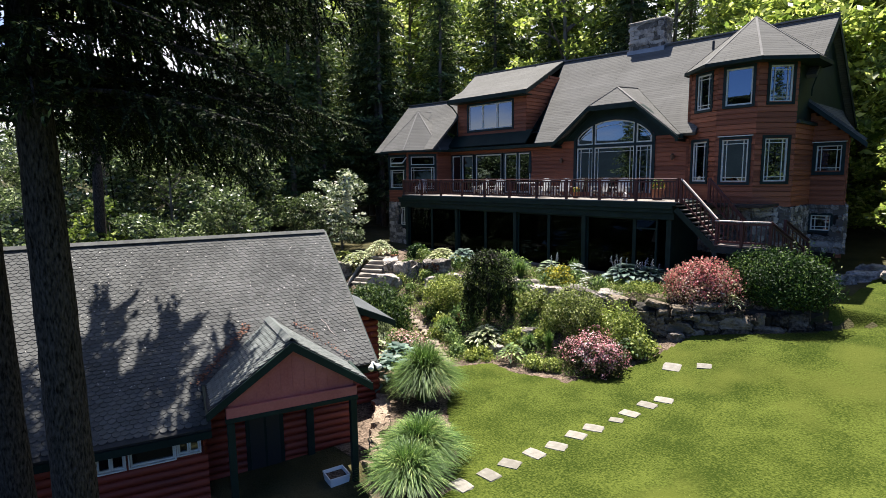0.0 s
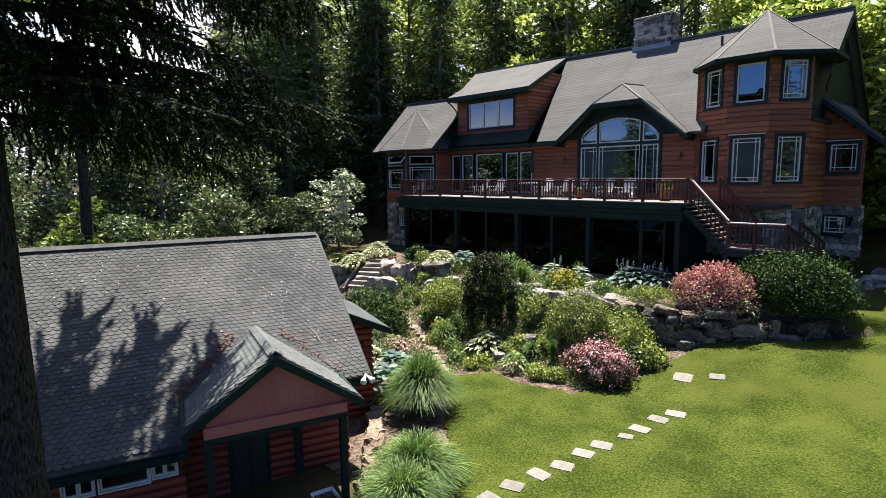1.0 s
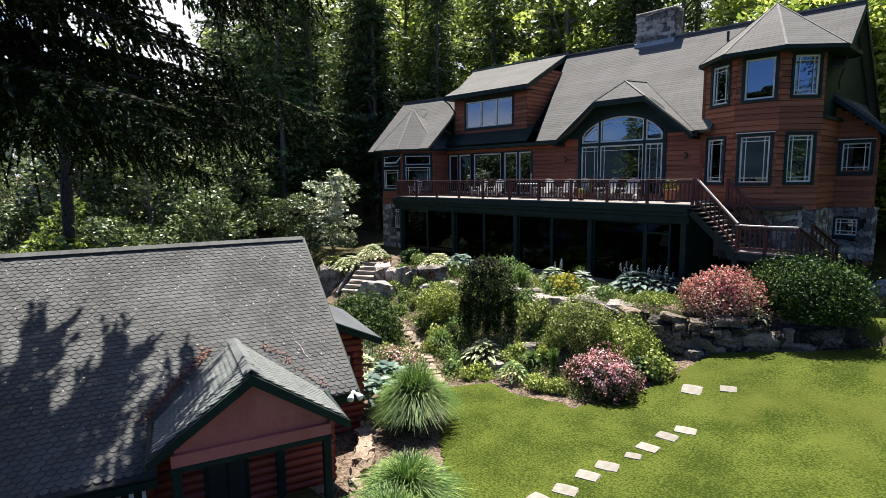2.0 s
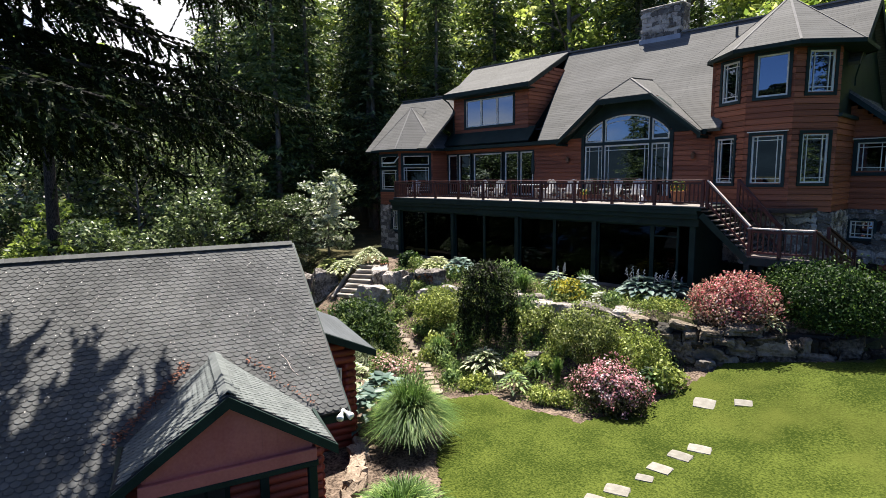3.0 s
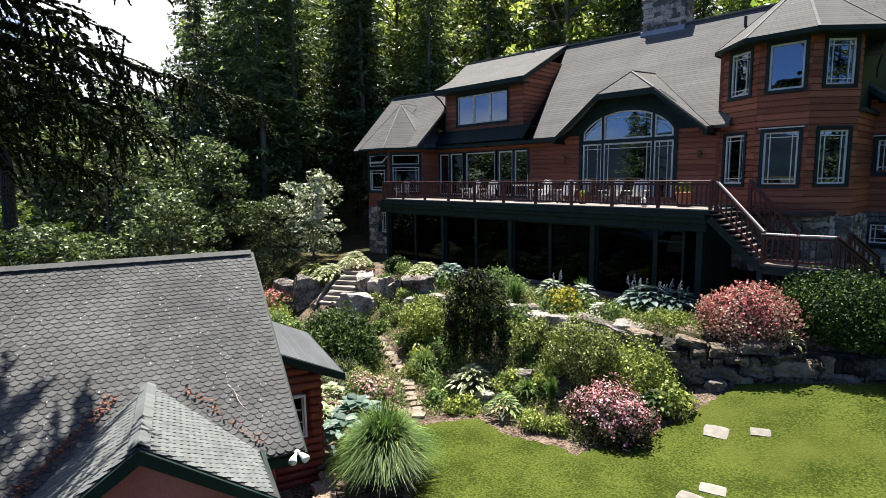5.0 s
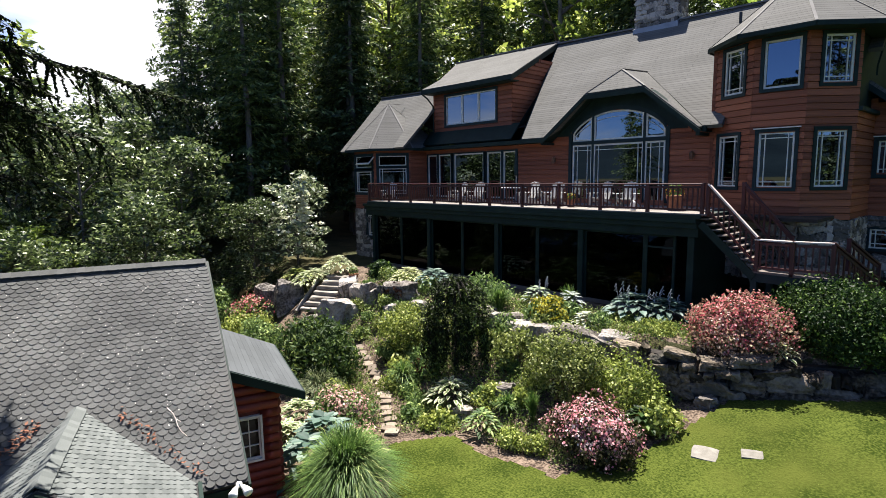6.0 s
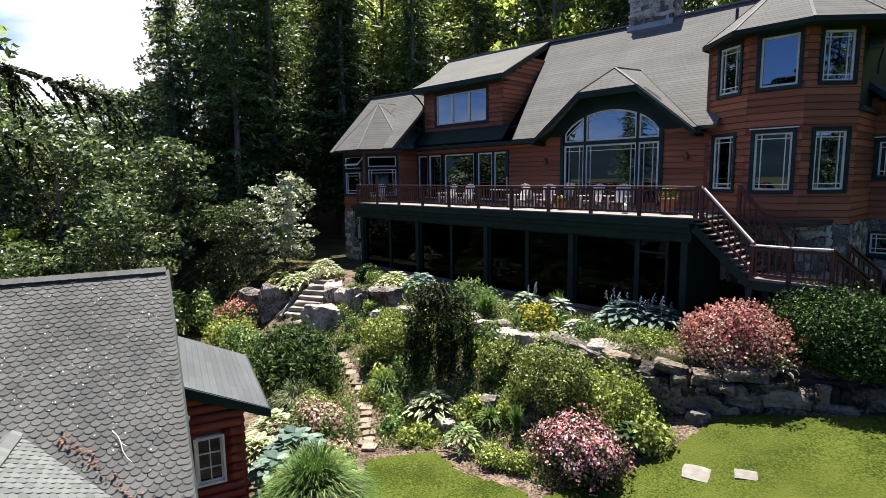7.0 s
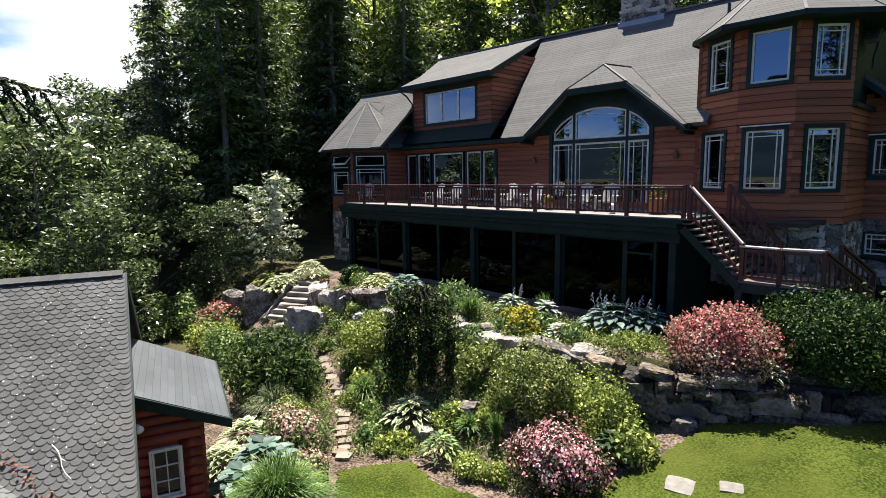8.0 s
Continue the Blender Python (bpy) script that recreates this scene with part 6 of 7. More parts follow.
def hosta(x, y, r, h, mats, label, n=60, long=0.3, wide=0.5, z=None, spikes=None, category="hosta"):
    """Broad ribbed leaves arching from a crown: a middle and two margins, in one or two colours."""
    rng = np.random.default_rng(int(abs(x * 313 + y * 71)))
    ob = thing("hosta", (x, y, ground_z(x, y) if z is None else z), 0, label, category, "hostas")
    verts, faces, slot = [], [], []
    for k in range(n):
        f = (k + 0.5) / n
        a = k * 2.39996 + rng.uniform(-0.2, 0.2)
        c, s = math.cos(a), math.sin(a)
        r0 = r * (0.12 + 0.75 * f)
        z0 = h * (1 - 0.62 * f ** 1.4) * rng.uniform(0.85, 1.05)
        ln, wd = long * rng.uniform(0.8, 1.2), long * wide * rng.uniform(0.8, 1.15)
        droop = 0.15 + 0.75 * f
        base = len(verts)
        for t, ww in ((0, 0.2), (0.35, 0.95), (0.7, 0.8), (1.0, 0.05)):
            along = r0 - ln * 0.45 + ln * t
            zz = z0 + ln * (0.25 * t - droop * t * t * 0.7)
            for e in (-1, -0.55, 0, 0.55, 1):
                side = e * wd * 0.5 * ww
                verts.append((c * along - s * side, s * along + c * side, max(0.02, zz + abs(e) * wd * 0.1)))
        for i in range(3):
            for j in range(4):
                q = base + i * 5 + j
                faces.append((q, q + 1, q + 6, q + 5))
                slot.append(1 if (j in (0, 3) or i == 2 and rng.random() < 0.3) and len(mats) > 1 else 0)
    leaves = raw("foliage", verts, faces, list(mats), ob, smooth=True)
    leaves.data.polygons.foreach_set("material_index", slot)
    if spikes:
        for k in range(spikes[1]):
            bm = bmesh.new()
            px, py = rng.uniform(-0.6, 0.6, 2) * r
            top = h * rng.uniform(1.15, 1.55)
            tube(bm, [(px * 0.7, py * 0.7, h * 0.4), (px, py, top)], [0.01, 0.006], 4)
            for j in range(7):
                zz = top - j * 0.04
                e = 0.035 + 0.004 * j
                tube(bm, [(px + e * math.cos(j * 2.1), py + e * math.sin(j * 2.1), zz - 0.02), (px, py, zz + 0.01)], [0.018, 0.006], 4)
            part("flower_spike", bm, spikes[0], ob)
    return ob


def grass_clump(name, x, y, r, h, mat, label, n=500, wide=0.012, z=None, droop=1.0, category="grass"):
    """Arching blades from one crown."""
    rng = np.random.default_rng(int(abs(x * 71 + y * 313)))
    ob = thing(name, (x, y, ground_z(x, y) if z is None else z), 0, label, category)
    verts, faces = [], []
    for k in range(n):
        a = rng.uniform(0, math.tau)
        c, s = math.cos(a), math.sin(a)
        reach = r * rng.uniform(0.25, 1.05)
        top = h * rng.uniform(0.65, 1.05) * (1.1 - 0.3 * reach / r)
        base = len(verts)
        p0 = rng.uniform(-0.1, 0.1, 2) * r * 1.5
        w = wide * rng.uniform(0.6, 1.3)
        for t in (0, 0.3, 0.55, 0.8, 1.0):
            al = reach * t ** 1.5
            zz = top * (1.65 * t - (0.65 + 0.55 * droop * reach / r) * t * t)
            ww = w * (1 - t ** 3) + 0.001
            for e in (-1, 1):
                verts.append((p0[0] + c * al - s * ww * e, p0[1] + s * al + c * ww * e, max(0.01, zz)))
        for i in range(4):
            q = base + 2 * i
            faces.append((q, q + 1, q + 3, q + 2))
    raw("foliage", verts, faces, mat, ob)
    return ob


L_OLIVE = leafy("olive_leaf", (0.045, 0.065, 0.014), (0.25, 0.3, 0.065), (0.55, 0.57, 0.26))
L_GREEN = leafy("garden_leaf", (0.04, 0.08, 0.022), (0.185, 0.275, 0.075), (0.38, 0.47, 0.16))
L_DARK = leafy("glossy_dark_leaf", (0.009, 0.024, 0.005), (0.034, 0.074, 0.014), (0.16, 0.24, 0.05), 0.55, 0.3, 0.2)
L_YELLOW = leafy("yellow_green_leaf", (0.07, 0.105, 0.018), (0.31, 0.375, 0.07), (0.52, 0.56, 0.17))
L_CUT = leafy("cut_leaf", (0.014, 0.034, 0.008), (0.055, 0.095, 0.02), (0.16, 0.21, 0.05), 0.6, 0.3, 0.2)
L_LIME = leafy("lime_leaf", (0.09, 0.13, 0.022), (0.34, 0.39, 0.08), (0.54, 0.56, 0.18))
L_GOLD = leafy("golden_leaf", (0.192, 0.168, 0.014), (0.504, 0.432, 0.036), (0.744, 0.624, 0.072))
L_BRONZE = leafy("bronze_leaf", (0.05, 0.02, 0.012), (0.2, 0.09, 0.045), (0.33, 0.18, 0.07))
L_SALMON = leafy("salmon_tinged_leaf", (0.09, 0.06, 0.035), (0.4, 0.28, 0.19), (0.52, 0.45, 0.28), 0.7, 0.35, 0.1)
L_COVER = leafy("ground_cover_leaf", (0.05, 0.085, 0.018), (0.2, 0.27, 0.06), (0.4, 0.44, 0.15))
L_PURPLE = leafy("purple_leaf", (0.02, 0.02, 0.01), (0.085, 0.08, 0.035), (0.2, 0.2, 0.08), 0.6, 0.3, 0.15)
L_BLUE = leafy("blue_green_leaf", (0.044, 0.083, 0.066), (0.132, 0.209, 0.165), (0.264, 0.341, 0.275))
L_WHITE = leafy("cream_leaf_margin", (0.332, 0.342, 0.190), (0.570, 0.570, 0.399), None)
L_SILVER = leafy("silver_leaf", (0.210, 0.247, 0.225), (0.375, 0.420, 0.375), None)
L_BLADE = leafy("grass_blade", (0.04, 0.09, 0.017), (0.13, 0.225, 0.045), (0.3, 0.38, 0.11))
L_BLADE2 = leafy("striped_grass_blade", (0.12, 0.16, 0.07), (0.34, 0.38, 0.2), None)
F_PINK = leafy("pink_blossom", (0.5, 0.17, 0.2), (0.72, 0.45, 0.45), (0.86, 0.76, 0.72), 0.7, 0.3, 0.1)
F_RED = leafy("rose_red_blossom", (0.42, 0.07, 0.09), (0.66, 0.28, 0.28), (0.8, 0.62, 0.54), 0.7, 0.3, 0.1)
F_DUSK = leafy("dusky_pink_blossom", (0.36, 0.18, 0.16), (0.58, 0.36, 0.32), (0.68, 0.54, 0.45), 0.6, 0.3)
F_LILAC = leafy("pale_flower_spike", (0.3, 0.32, 0.36), (0.5, 0.52, 0.55), None)

shrub("weigela_bush", -9.75, 15.75, 2.5, 1.35, L_PURPLE, "rounded weigela bush covered in pink blossom", 0.042, 7500, 44, F_PINK, 0.5, 1.9, bloom=0.034)
shrub("weigela_bush", -8.15, 20.35, 2.75, 1.75, L_SALMON, "large red and pink flowering bush above the stone wall", 0.042, 8500, 50, F_RED, 0.6, 2.0, z=1.95, bloom=0.03)
shrub("yew_bush", -6.05, 21.6, 3.8, 2.1, L_DARK, "big dense dark green bush behind the wall", 0.043, 30000, 95, d=2.4, z=2.12, aspect=0.42)
shrub("potentilla_bush", -11.5, 17.15, 2.5, 2.0, L_OLIVE, "tall olive green bush of small leaves", 0.042, 7000, 40, d=1.9, aspect=0.45)
shrub("potentilla_bush", -10.25, 17.75, 2.3, 1.95, L_YELLOW, "bushy yellow-green shrub of small leaves", 0.042, 6500, 36, d=1.8, aspect=0.45)
shrub("spirea_bush", -18.2, 16.9, 2.3, 1.75, L_LIME, "rounded golden-green spirea bush", 0.045, 4800, 32)
shrub("spirea_bush", -17.2, 17.3, 1.7, 1.3, L_OLIVE, "rounded yellow-green bush on the bank", 0.045, 3000, 24)
shrub("cutleaf_maple", -19.9, 14.0, 3.9, 2.5, L_CUT, "wide weeping mound of a green cut-leaf maple", 0.085, 11000, 54, d=3.0, aspect=0.3)
shrub("astilbe_clump", -15.75, 12.55, 2.3, 1.3, L_GREEN, "soft astilbe clump with dusky pink plumes", 0.05, 3600, 34, F_DUSK, 0.42, 1.7, bloom=0.036)
shrub("astilbe_clump", -14.0, 11.9, 1.2, 0.9, L_GREEN, "astilbe clump with dusky pink plumes", 0.05, 1500, 20, F_DUSK, 0.35, bloom=0.034)
shrub("lime_shrub", -8.8, 17.4, 1.15, 0.8, L_LIME, "lime green shrub below the wall", 0.06, 1800, 20, aspect=0.4)
shrub("golden_spirea", -11.45, 14.75, 0.85, 0.5, L_YELLOW, "low golden spirea at the lawn edge", 0.035, 1500, 22)
shrub("golden_spirea", -10.8, 14.9, 0.65, 0.55, L_LIME, "small lime green spirea at the lawn edge", 0.035, 900, 16)
shrub("coreopsis_clump", -13.6, 19.3, 1.55, 0.95, L_GREEN, "clump of bright yellow flowers on the terrace edge", 0.05, 2200, 24, L_GOLD, 0.6, 1.1, z=1.98, bloom=0.05)
shrub("juniper_mound", -10.4, 20.1, 1.3, 0.55, L_LIME, "low lime green mound on the terrace", 0.035, 1700, 22, z=2.05)
shrub("juniper_mound", -11.35, 19.75, 1.0, 0.35, L_OLIVE, "low mat of pale green ground cover", 0.03, 1200, 18, z=2.02)
shrub("heuchera_clump", -20.6, 18.6, 1.4, 0.65, L_BRONZE, "rust coloured heuchera clump on the bank", 0.06, 1100, 16, z=1.9)
shrub("heuchera_clump", -16.4, 16.2, 0.8, 0.6, L_BRONZE, "rust tinged perennial beside the daylilies", 0.06, 500, 14)
shrub("lilac_bush", -30.6, 14.4, 2.7, 2.3, L_GREEN, "green bush behind the cottage", 0.07, 4200, 34)
shrub("rose_bush", -28.6, 15.6, 2.7, 1.6, L_GREEN, "bush with faded red blossom behind the cottage", 0.06, 3000, 28, F_RED, 0.35, bloom=0.05)
shrub("privet_bush", -27.2, 14.7, 2.5, 1.5, L_LIME, "yellow-green bush behind the cottage", 0.06, 2800, 26)
shrub("privet_bush", -25.2, 14.4, 2.2, 1.6, L_GREEN, "leafy green bush behind the cottage", 0.06, 2600, 26)
shrub("sedum_clump", -13.7, 14.35, 1.1, 0.5, L_LIME, "low lime green sedum at the lawn edge", 0.05, 1000, 16)
shrub("sedum_clump", -14.8, 14.3, 0.9, 0.45, L_GREEN, "low green ground cover by the path", 0.05, 800, 16)
shrub("sedum_clump", -13.1, 15.9, 1.2, 0.6, L_LIME, "yellow-green ground cover in the bed", 0.05, 1100, 18)
shrub("fern_clump", -16.2, 16.3, 1.5, 0.9, L_GREEN, "green leafy perennials on the bank", 0.07, 1500, 20, aspect=0.3)
shrub("fern_clump", -13.4, 17.3, 1.6, 1.1, L_OLIVE, "green leafy perennials on the bank", 0.06, 1900, 22, aspect=0.35)
shrub("fern_clump", -14.6, 18.1, 1.2, 0.8, L_GREEN, "green leafy perennials below the ledge", 0.06, 1300, 18, aspect=0.35)
shrub("fern_clump", -19.3, 17.9, 1.3, 0.7, L_OLIVE, "green leafy perennials on the bank", 0.06, 1300, 18, aspect=0.35)
shrub("fern_clump", -16.9, 15.2, 1.0, 0.6, L_LIME, "lime green perennials by the path", 0.05, 1000, 16, aspect=0.35)
shrub("fern_clump", -12.2, 16.7, 0.9, 0.7, L_LIME, "lime green perennials in the bed", 0.05, 1000, 16, aspect=0.35)
shrub("fern_clump", -17.6, 13.4, 1.2, 0.8, L_LIME, "lime green perennials behind the grass", 0.05, 1100, 16, aspect=0.35)
shrub("rhododendron_bush", -23.9, 20.0, 1.4, 1.0, L_DARK, "dark green bush at the terrace edge", 0.07, 1500, 20, z=2.0)
shrub("terrace_shrub", -16.9, 19.5, 2.3, 1.35, L_GREEN, "spiky green shrub on the terrace", 0.08, 2600, 26, z=1.9, aspect=0.28)

fill = random.Random(21)
for k in range(110):
    x, y = fill.uniform(-23.5, -9.2), fill.uniform(14.6, 19.6)
    if y < bed_edge(x) + 1.3 or abs(x + 15.15) < 1.2 and abs(y - 16.4) < 1.1 or y < 16.4 and abs(y - np.interp(x, [p[0] for p in PATH], [p[1] for p in PATH])) < 0.65:
        continue
    s = fill.uniform(0.5, 1.0)
    shrub("perennial_clump", x, y, s, s * fill.uniform(0.5, 0.85), fill.choice((L_GREEN, L_LIME, L_OLIVE, L_GREEN, L_COVER)), "low leafy perennial clump in the garden bed", fill.uniform(0.04, 0.07), int(750 * s), 14, aspect=fill.uniform(0.25, 0.5), category="perennial")
hosta(-14.3, 15.35, 0.9, 0.8, (L_GREEN, L_WHITE), "hosta with white-edged green leaves", 120, 0.26, 0.5)
hosta(-12.5, 14.8, 0.62, 0.65, (L_GREEN,), "small green hosta at the lawn edge", 110, 0.2, 0.4)
hosta(-16.75, 11.75, 0.95, 0.85, (L_GREEN, L_WHITE), "large hosta with cream-edged green leaves beside the cottage", 120, 0.32, 0.55)
hosta(-16.0, 10.9, 0.75, 0.7, (L_GREEN, L_WHITE), "hosta with cream-edged green leaves beside the cottage", 95, 0.3, 0.55)
hosta(-14.5, 11.2, 1.1, 1.2, (L_BLUE,), "large blue-green hosta beside the cottage", 80, 0.38, 0.65)
hosta(-13.9, 10.45, 1.0, 1.1, (L_BLUE,), "large blue-green hosta beside the cottage", 70, 0.36, 0.65)
hosta(-12.35, 19.4, 0.5, 0.5, (L_SILVER, L_WHITE), "silvery variegated hosta on the terrace edge", 50, 0.24, 0.5, z=2.0)
hosta(-11.6, 21.1, 1.1, 0.85, (L_BLUE,), "broad blue-green hosta with pale flower spikes", 90, 0.36, 0.65, z=2.1, spikes=(F_LILAC, 9))
hosta(-10.6, 21.3, 0.9, 0.8, (L_BLUE,), "broad blue-green hosta with pale flower spikes", 70, 0.36, 0.65, z=2.1, spikes=(F_LILAC, 6))
hosta(-27.0, 18.1, 1.3, 0.9, (L_GREEN, L_WHITE), "green and white variegated hosta above the stone steps", 190, 0.3, 0.5)
hosta(-26.5, 19.2, 1.0, 0.9, (L_GREEN, L_WHITE), "variegated hosta above the stone steps", 150, 0.28, 0.5)
hosta(-28.4, 17.9, 1.1, 0.9, (L_LIME,), "lime green hosta above the stone steps", 150, 0.28, 0.5)
hosta(-21.3, 19.5, 1.0, 0.8, (L_LIME, L_WHITE), "pale variegated hosta on the terrace edge", 150, 0.26, 0.5)
hosta(-20.1, 19.9, 0.9, 0.8, (L_BLUE,), "blue-green hosta on the terrace edge", 60, 0.36, 0.6)
hosta(-7.15, 20.35, 0.5, 0.5, (L_GREEN, L_WHITE), "small variegated hosta beside the red bush", 40, 0.25, 0.5, z=1.95)
hosta(-9.15, 17.1, 0.6, 0.65, (L_DARK,), "dark green broad-leaved plant behind the pink bush", 46, 0.3, 0.5)
hosta(-15.0, 20.4, 0.7, 0.75, (L_SILVER, L_GREEN), "silvery leaved plant on the terrace", 46, 0.3, 0.4, z=2.1, spikes=(F_LILAC, 5))
hosta(-13.7, 20.6, 0.6, 0.7, (L_SILVER,), "silvery leaved plant on the terrace", 40, 0.28, 0.4, z=2.1)
grass_clump("fountain_grass", -12.4, 10.55, 1.35, 2.15, L_BLADE, "tall arching clump of green fountain grass", 3600, 0.011)
grass_clump("fountain_grass", -9.45, 7.9, 1.25, 1.45, L_BLADE, "arching clump of green ribbon grass by the lawn", 2700, 0.015)
grass_clump("fountain_grass", -8.95, 7.1, 1.15, 1.2, L_BLADE, "arching clump of green ribbon grass by the lawn", 2200, 0.015)
grass_clump("zebra_grass", -18.2, 13.2, 1.0, 1.35, L_BLADE2, "fine striped ornamental grass", 800, 0.009)
grass_clump("iris_clump", -15.75, 19.2, 0.6, 1.05, L_BLADE, "upright clump of green blades on the terrace", 380, 0.014, 2.0, 0.4)
grass_clump("iris_clump", -11.7, 15.95, 0.28, 0.95, L_BLADE, "upright iris blades in the bed", 160, 0.014, None, 0.2)
grass_clump("daylily_clump", -16.75, 15.5, 0.7, 1.05, L_BLADE, "daylily clump with arching blades", 320, 0.014)
grass_clump("daylily_clump", -12.5, 15.8, 0.5, 0.7, L_BLADE, "green daylily clump in the bed", 260, 0.013)
grass_clump("iris_clump", -14.0, 20.9, 0.4, 1.0, L_BLADE, "upright green blades beside a post", 140, 0.014, 2.1, 0.2)

# weeping tree
def weeping_tree(x, y, w, h):
    rng = np.random.default_rng(77)
    ob = thing("weeping_larch", (x, y, ground_z(x, y) - 0.05), 0, "small dark weeping tree with hanging curtains of foliage", "tree")
    bm = bmesh.new()
    tube(bm, [(0, 0, -0.1), (0.05, 0.02, h * 0.4), (-0.1, 0.05, h * 0.7), (0, 0, h * 0.9)], [0.09, 0.075, 0.06, 0.04], 8)
    verts, faces = [], []
    # curtains hang in separate columns, with daylight between them
    for col in range(15):
        ang = col * 2.39996
        mid = w / 2 * (0.93 if col % 3 else 0.5) * rng.uniform(0.88, 1.05)
        foot = rng.uniform(0.02, 0.15) * h if col % 3 else rng.uniform(0.4, 0.62) * h
        limb = bmesh.new()
        tube(limb, [(0, 0, h * 0.85), (math.cos(ang) * mid * 0.5, math.sin(ang) * mid * 0.5, h + 0.02), (math.cos(ang) * mid, math.sin(ang) * mid, h * 0.88)], [0.03, 0.02, 0.008], 4)
        part("limb", limb, BARK, ob)
        for k in range(9):
            a = ang + rng.normal() * 0.09
            r = mid + rng.normal() * 0.06
            c, s = math.cos(a), math.sin(a)
            top = h * (1.0 - 0.5 * (2 * r / w) ** 2.4) * rng.uniform(0.95, 1.02)
            low = foot + abs(rng.normal()) * 0.12 * h
            n = int(58 * max(0.2, top - low)) + 20
            t = rng.random((n, 1))
            p = np.array([c * r, s * r, 0]) + np.concatenate([rng.normal(size=(n, 2)) * 0.045 + 0.04 * np.sin(t * 5 + k), top + (low - top) * t], 1)
            ax = unit(rng.normal(size=(n, 3)) * 0.6 + np.array([0, 0, -0.9])) * 0.06
            bx = unit(np.cross(ax, rng.normal(size=(n, 3)))) * 0.022
            quads(verts, faces, p, ax, bx)
    for k in range(75):
        a = rng.uniform(0, math.tau)
        r = w * 0.5 * math.sqrt(rng.random())
        c = np.array([r * math.cos(a), r * math.sin(a), h * (1.0 - 0.44 * (2 * r / w) ** 2.2)])
        n = 60
        p = c + rng.normal(size=(n, 3)) * np.array([0.17, 0.17, 0.09])
        ax = unit(rng.normal(size=(n, 3)) + np.array([0, 0, 0.3])) * 0.07
        quads(verts, faces, p, ax, unit(np.cross(ax, rng.normal(size=(n, 3)))) * 0.022)
    part("trunk", bm, BARK, ob, smooth=True)
    raw("foliage", verts, faces, leafy("weeping_needle", (0.005, 0.009, 0.003), (0.035, 0.055, 0.013), (0.2, 0.27, 0.07), 0.6, 0.15, 0.15), ob)


weeping_tree(-15.3, 16.55, 2.05, 3.0)
# loose ground cover over the beds
rngc = np.random.default_rng(4)
verts, faces = [], []
for k in range(3000):
    x, y = rngc.uniform(-24, -9), rngc.uniform(13.2, 20.8)
    if on_lawn(x, y - 0.5) or y < bed_edge(x) + 0.5 or y < 16.4 and abs(y - np.interp(x, [p[0] for p in PATH], [p[1] for p in PATH])) < 0.28:
        continue
    n = int(rngc.integers(12, 40))
    c = np.array([x, y, ground_z(x, y) + 0.1])
    p = c + rngc.normal(size=(n, 3)) * np.array([0.16, 0.16, 0.09])
    a = unit(rngc.normal(size=(n, 3)) + np.array([0, 0, 0.6])) * rngc.uniform(0.03, 0.06)
    quads(verts, faces, p, a, unit(np.cross(a, rngc.normal(size=(n, 3)))) * 0.02)
tagged(raw("ground_cover", verts, faces, L_COVER), "scattered low green ground cover in the garden bed", "ground cover", kind="stuff")

# ---- trees ----
def leaf_cloud(verts, faces, rng, centre, radius, count, size, flat=0.6, droop=0.0):
    """A clump of single leaves, each a folded pair of triangles, round a centre."""
    d = rng.normal(size=(count, 3))
    d /= np.linalg.norm(d, axis=1, keepdims=True)
    p = centre + d * radius * (0.45 + 0.55 * rng.random((count, 1)) ** 0.5) * np.array([1, 1, flat])
    a = rng.normal(size=(count, 3))
    a[:, 2] = a[:, 2] * 0.5 - droop
    a /= np.linalg.norm(a, axis=1, keepdims=True)
    b = np.cross(a, d + rng.normal(size=(count, 3)) * 0.6)
    b /= np.linalg.norm(b, axis=1, keepdims=True) + 1e-6
    s = size * (0.6 + 0.8 * rng.random((count, 1)))
    quad = np.stack([p - a * s, p + b * s * 0.45, p + a * s, p - b * s * 0.45], 1)
    n = len(verts)
    verts.extend(map(tuple, quad.reshape(-1, 3)))
    faces.extend((n + 4 * k, n + 4 * k + 1, n + 4 * k + 2, n + 4 * k + 3) for k in range(count))


LEAF = leafy("broad_leaf", (0.04, 0.07, 0.016), (0.26, 0.34, 0.075), (0.5, 0.55, 0.18), 0.36, 0.55, 0.5)
# brighter twin of LEAF: sunlight on the crowns is put into its colour
LEAF_SUNLIT = leafy("bright_leaf", (0.11, 0.17, 0.028), (0.42, 0.49, 0.1), (0.62, 0.66, 0.22), 0.38, 0.62, 0.5)
# near-black: the old spruces' backlit shade is put into the needle colour
NEEDLE_BACKLIT = leafy("backlit_spruce_needle", (0.004, 0.007, 0.003), (0.022, 0.034, 0.012), (0.12, 0.155, 0.065), 0.7, 0.15, 0.1)
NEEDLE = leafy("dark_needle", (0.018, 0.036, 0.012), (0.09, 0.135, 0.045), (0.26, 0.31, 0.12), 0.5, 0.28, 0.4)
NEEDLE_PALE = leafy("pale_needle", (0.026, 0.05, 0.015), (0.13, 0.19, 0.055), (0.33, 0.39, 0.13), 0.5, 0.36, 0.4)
# pale third colour paints glints on the leaves, near-black first one the gaps
LEAF_GLOSS = leafy("glossy_leaf_with_glints", (0.009, 0.02, 0.006), (0.12, 0.17, 0.05), (0.44, 0.5, 0.26), 0.32, 0.4, 0.55)
SILVER = leafy("silvery_leaf", (0.03, 0.05, 0.016), (0.3, 0.36, 0.19), (0.82, 0.84, 0.68), 0.32, 0.35, 0.6)


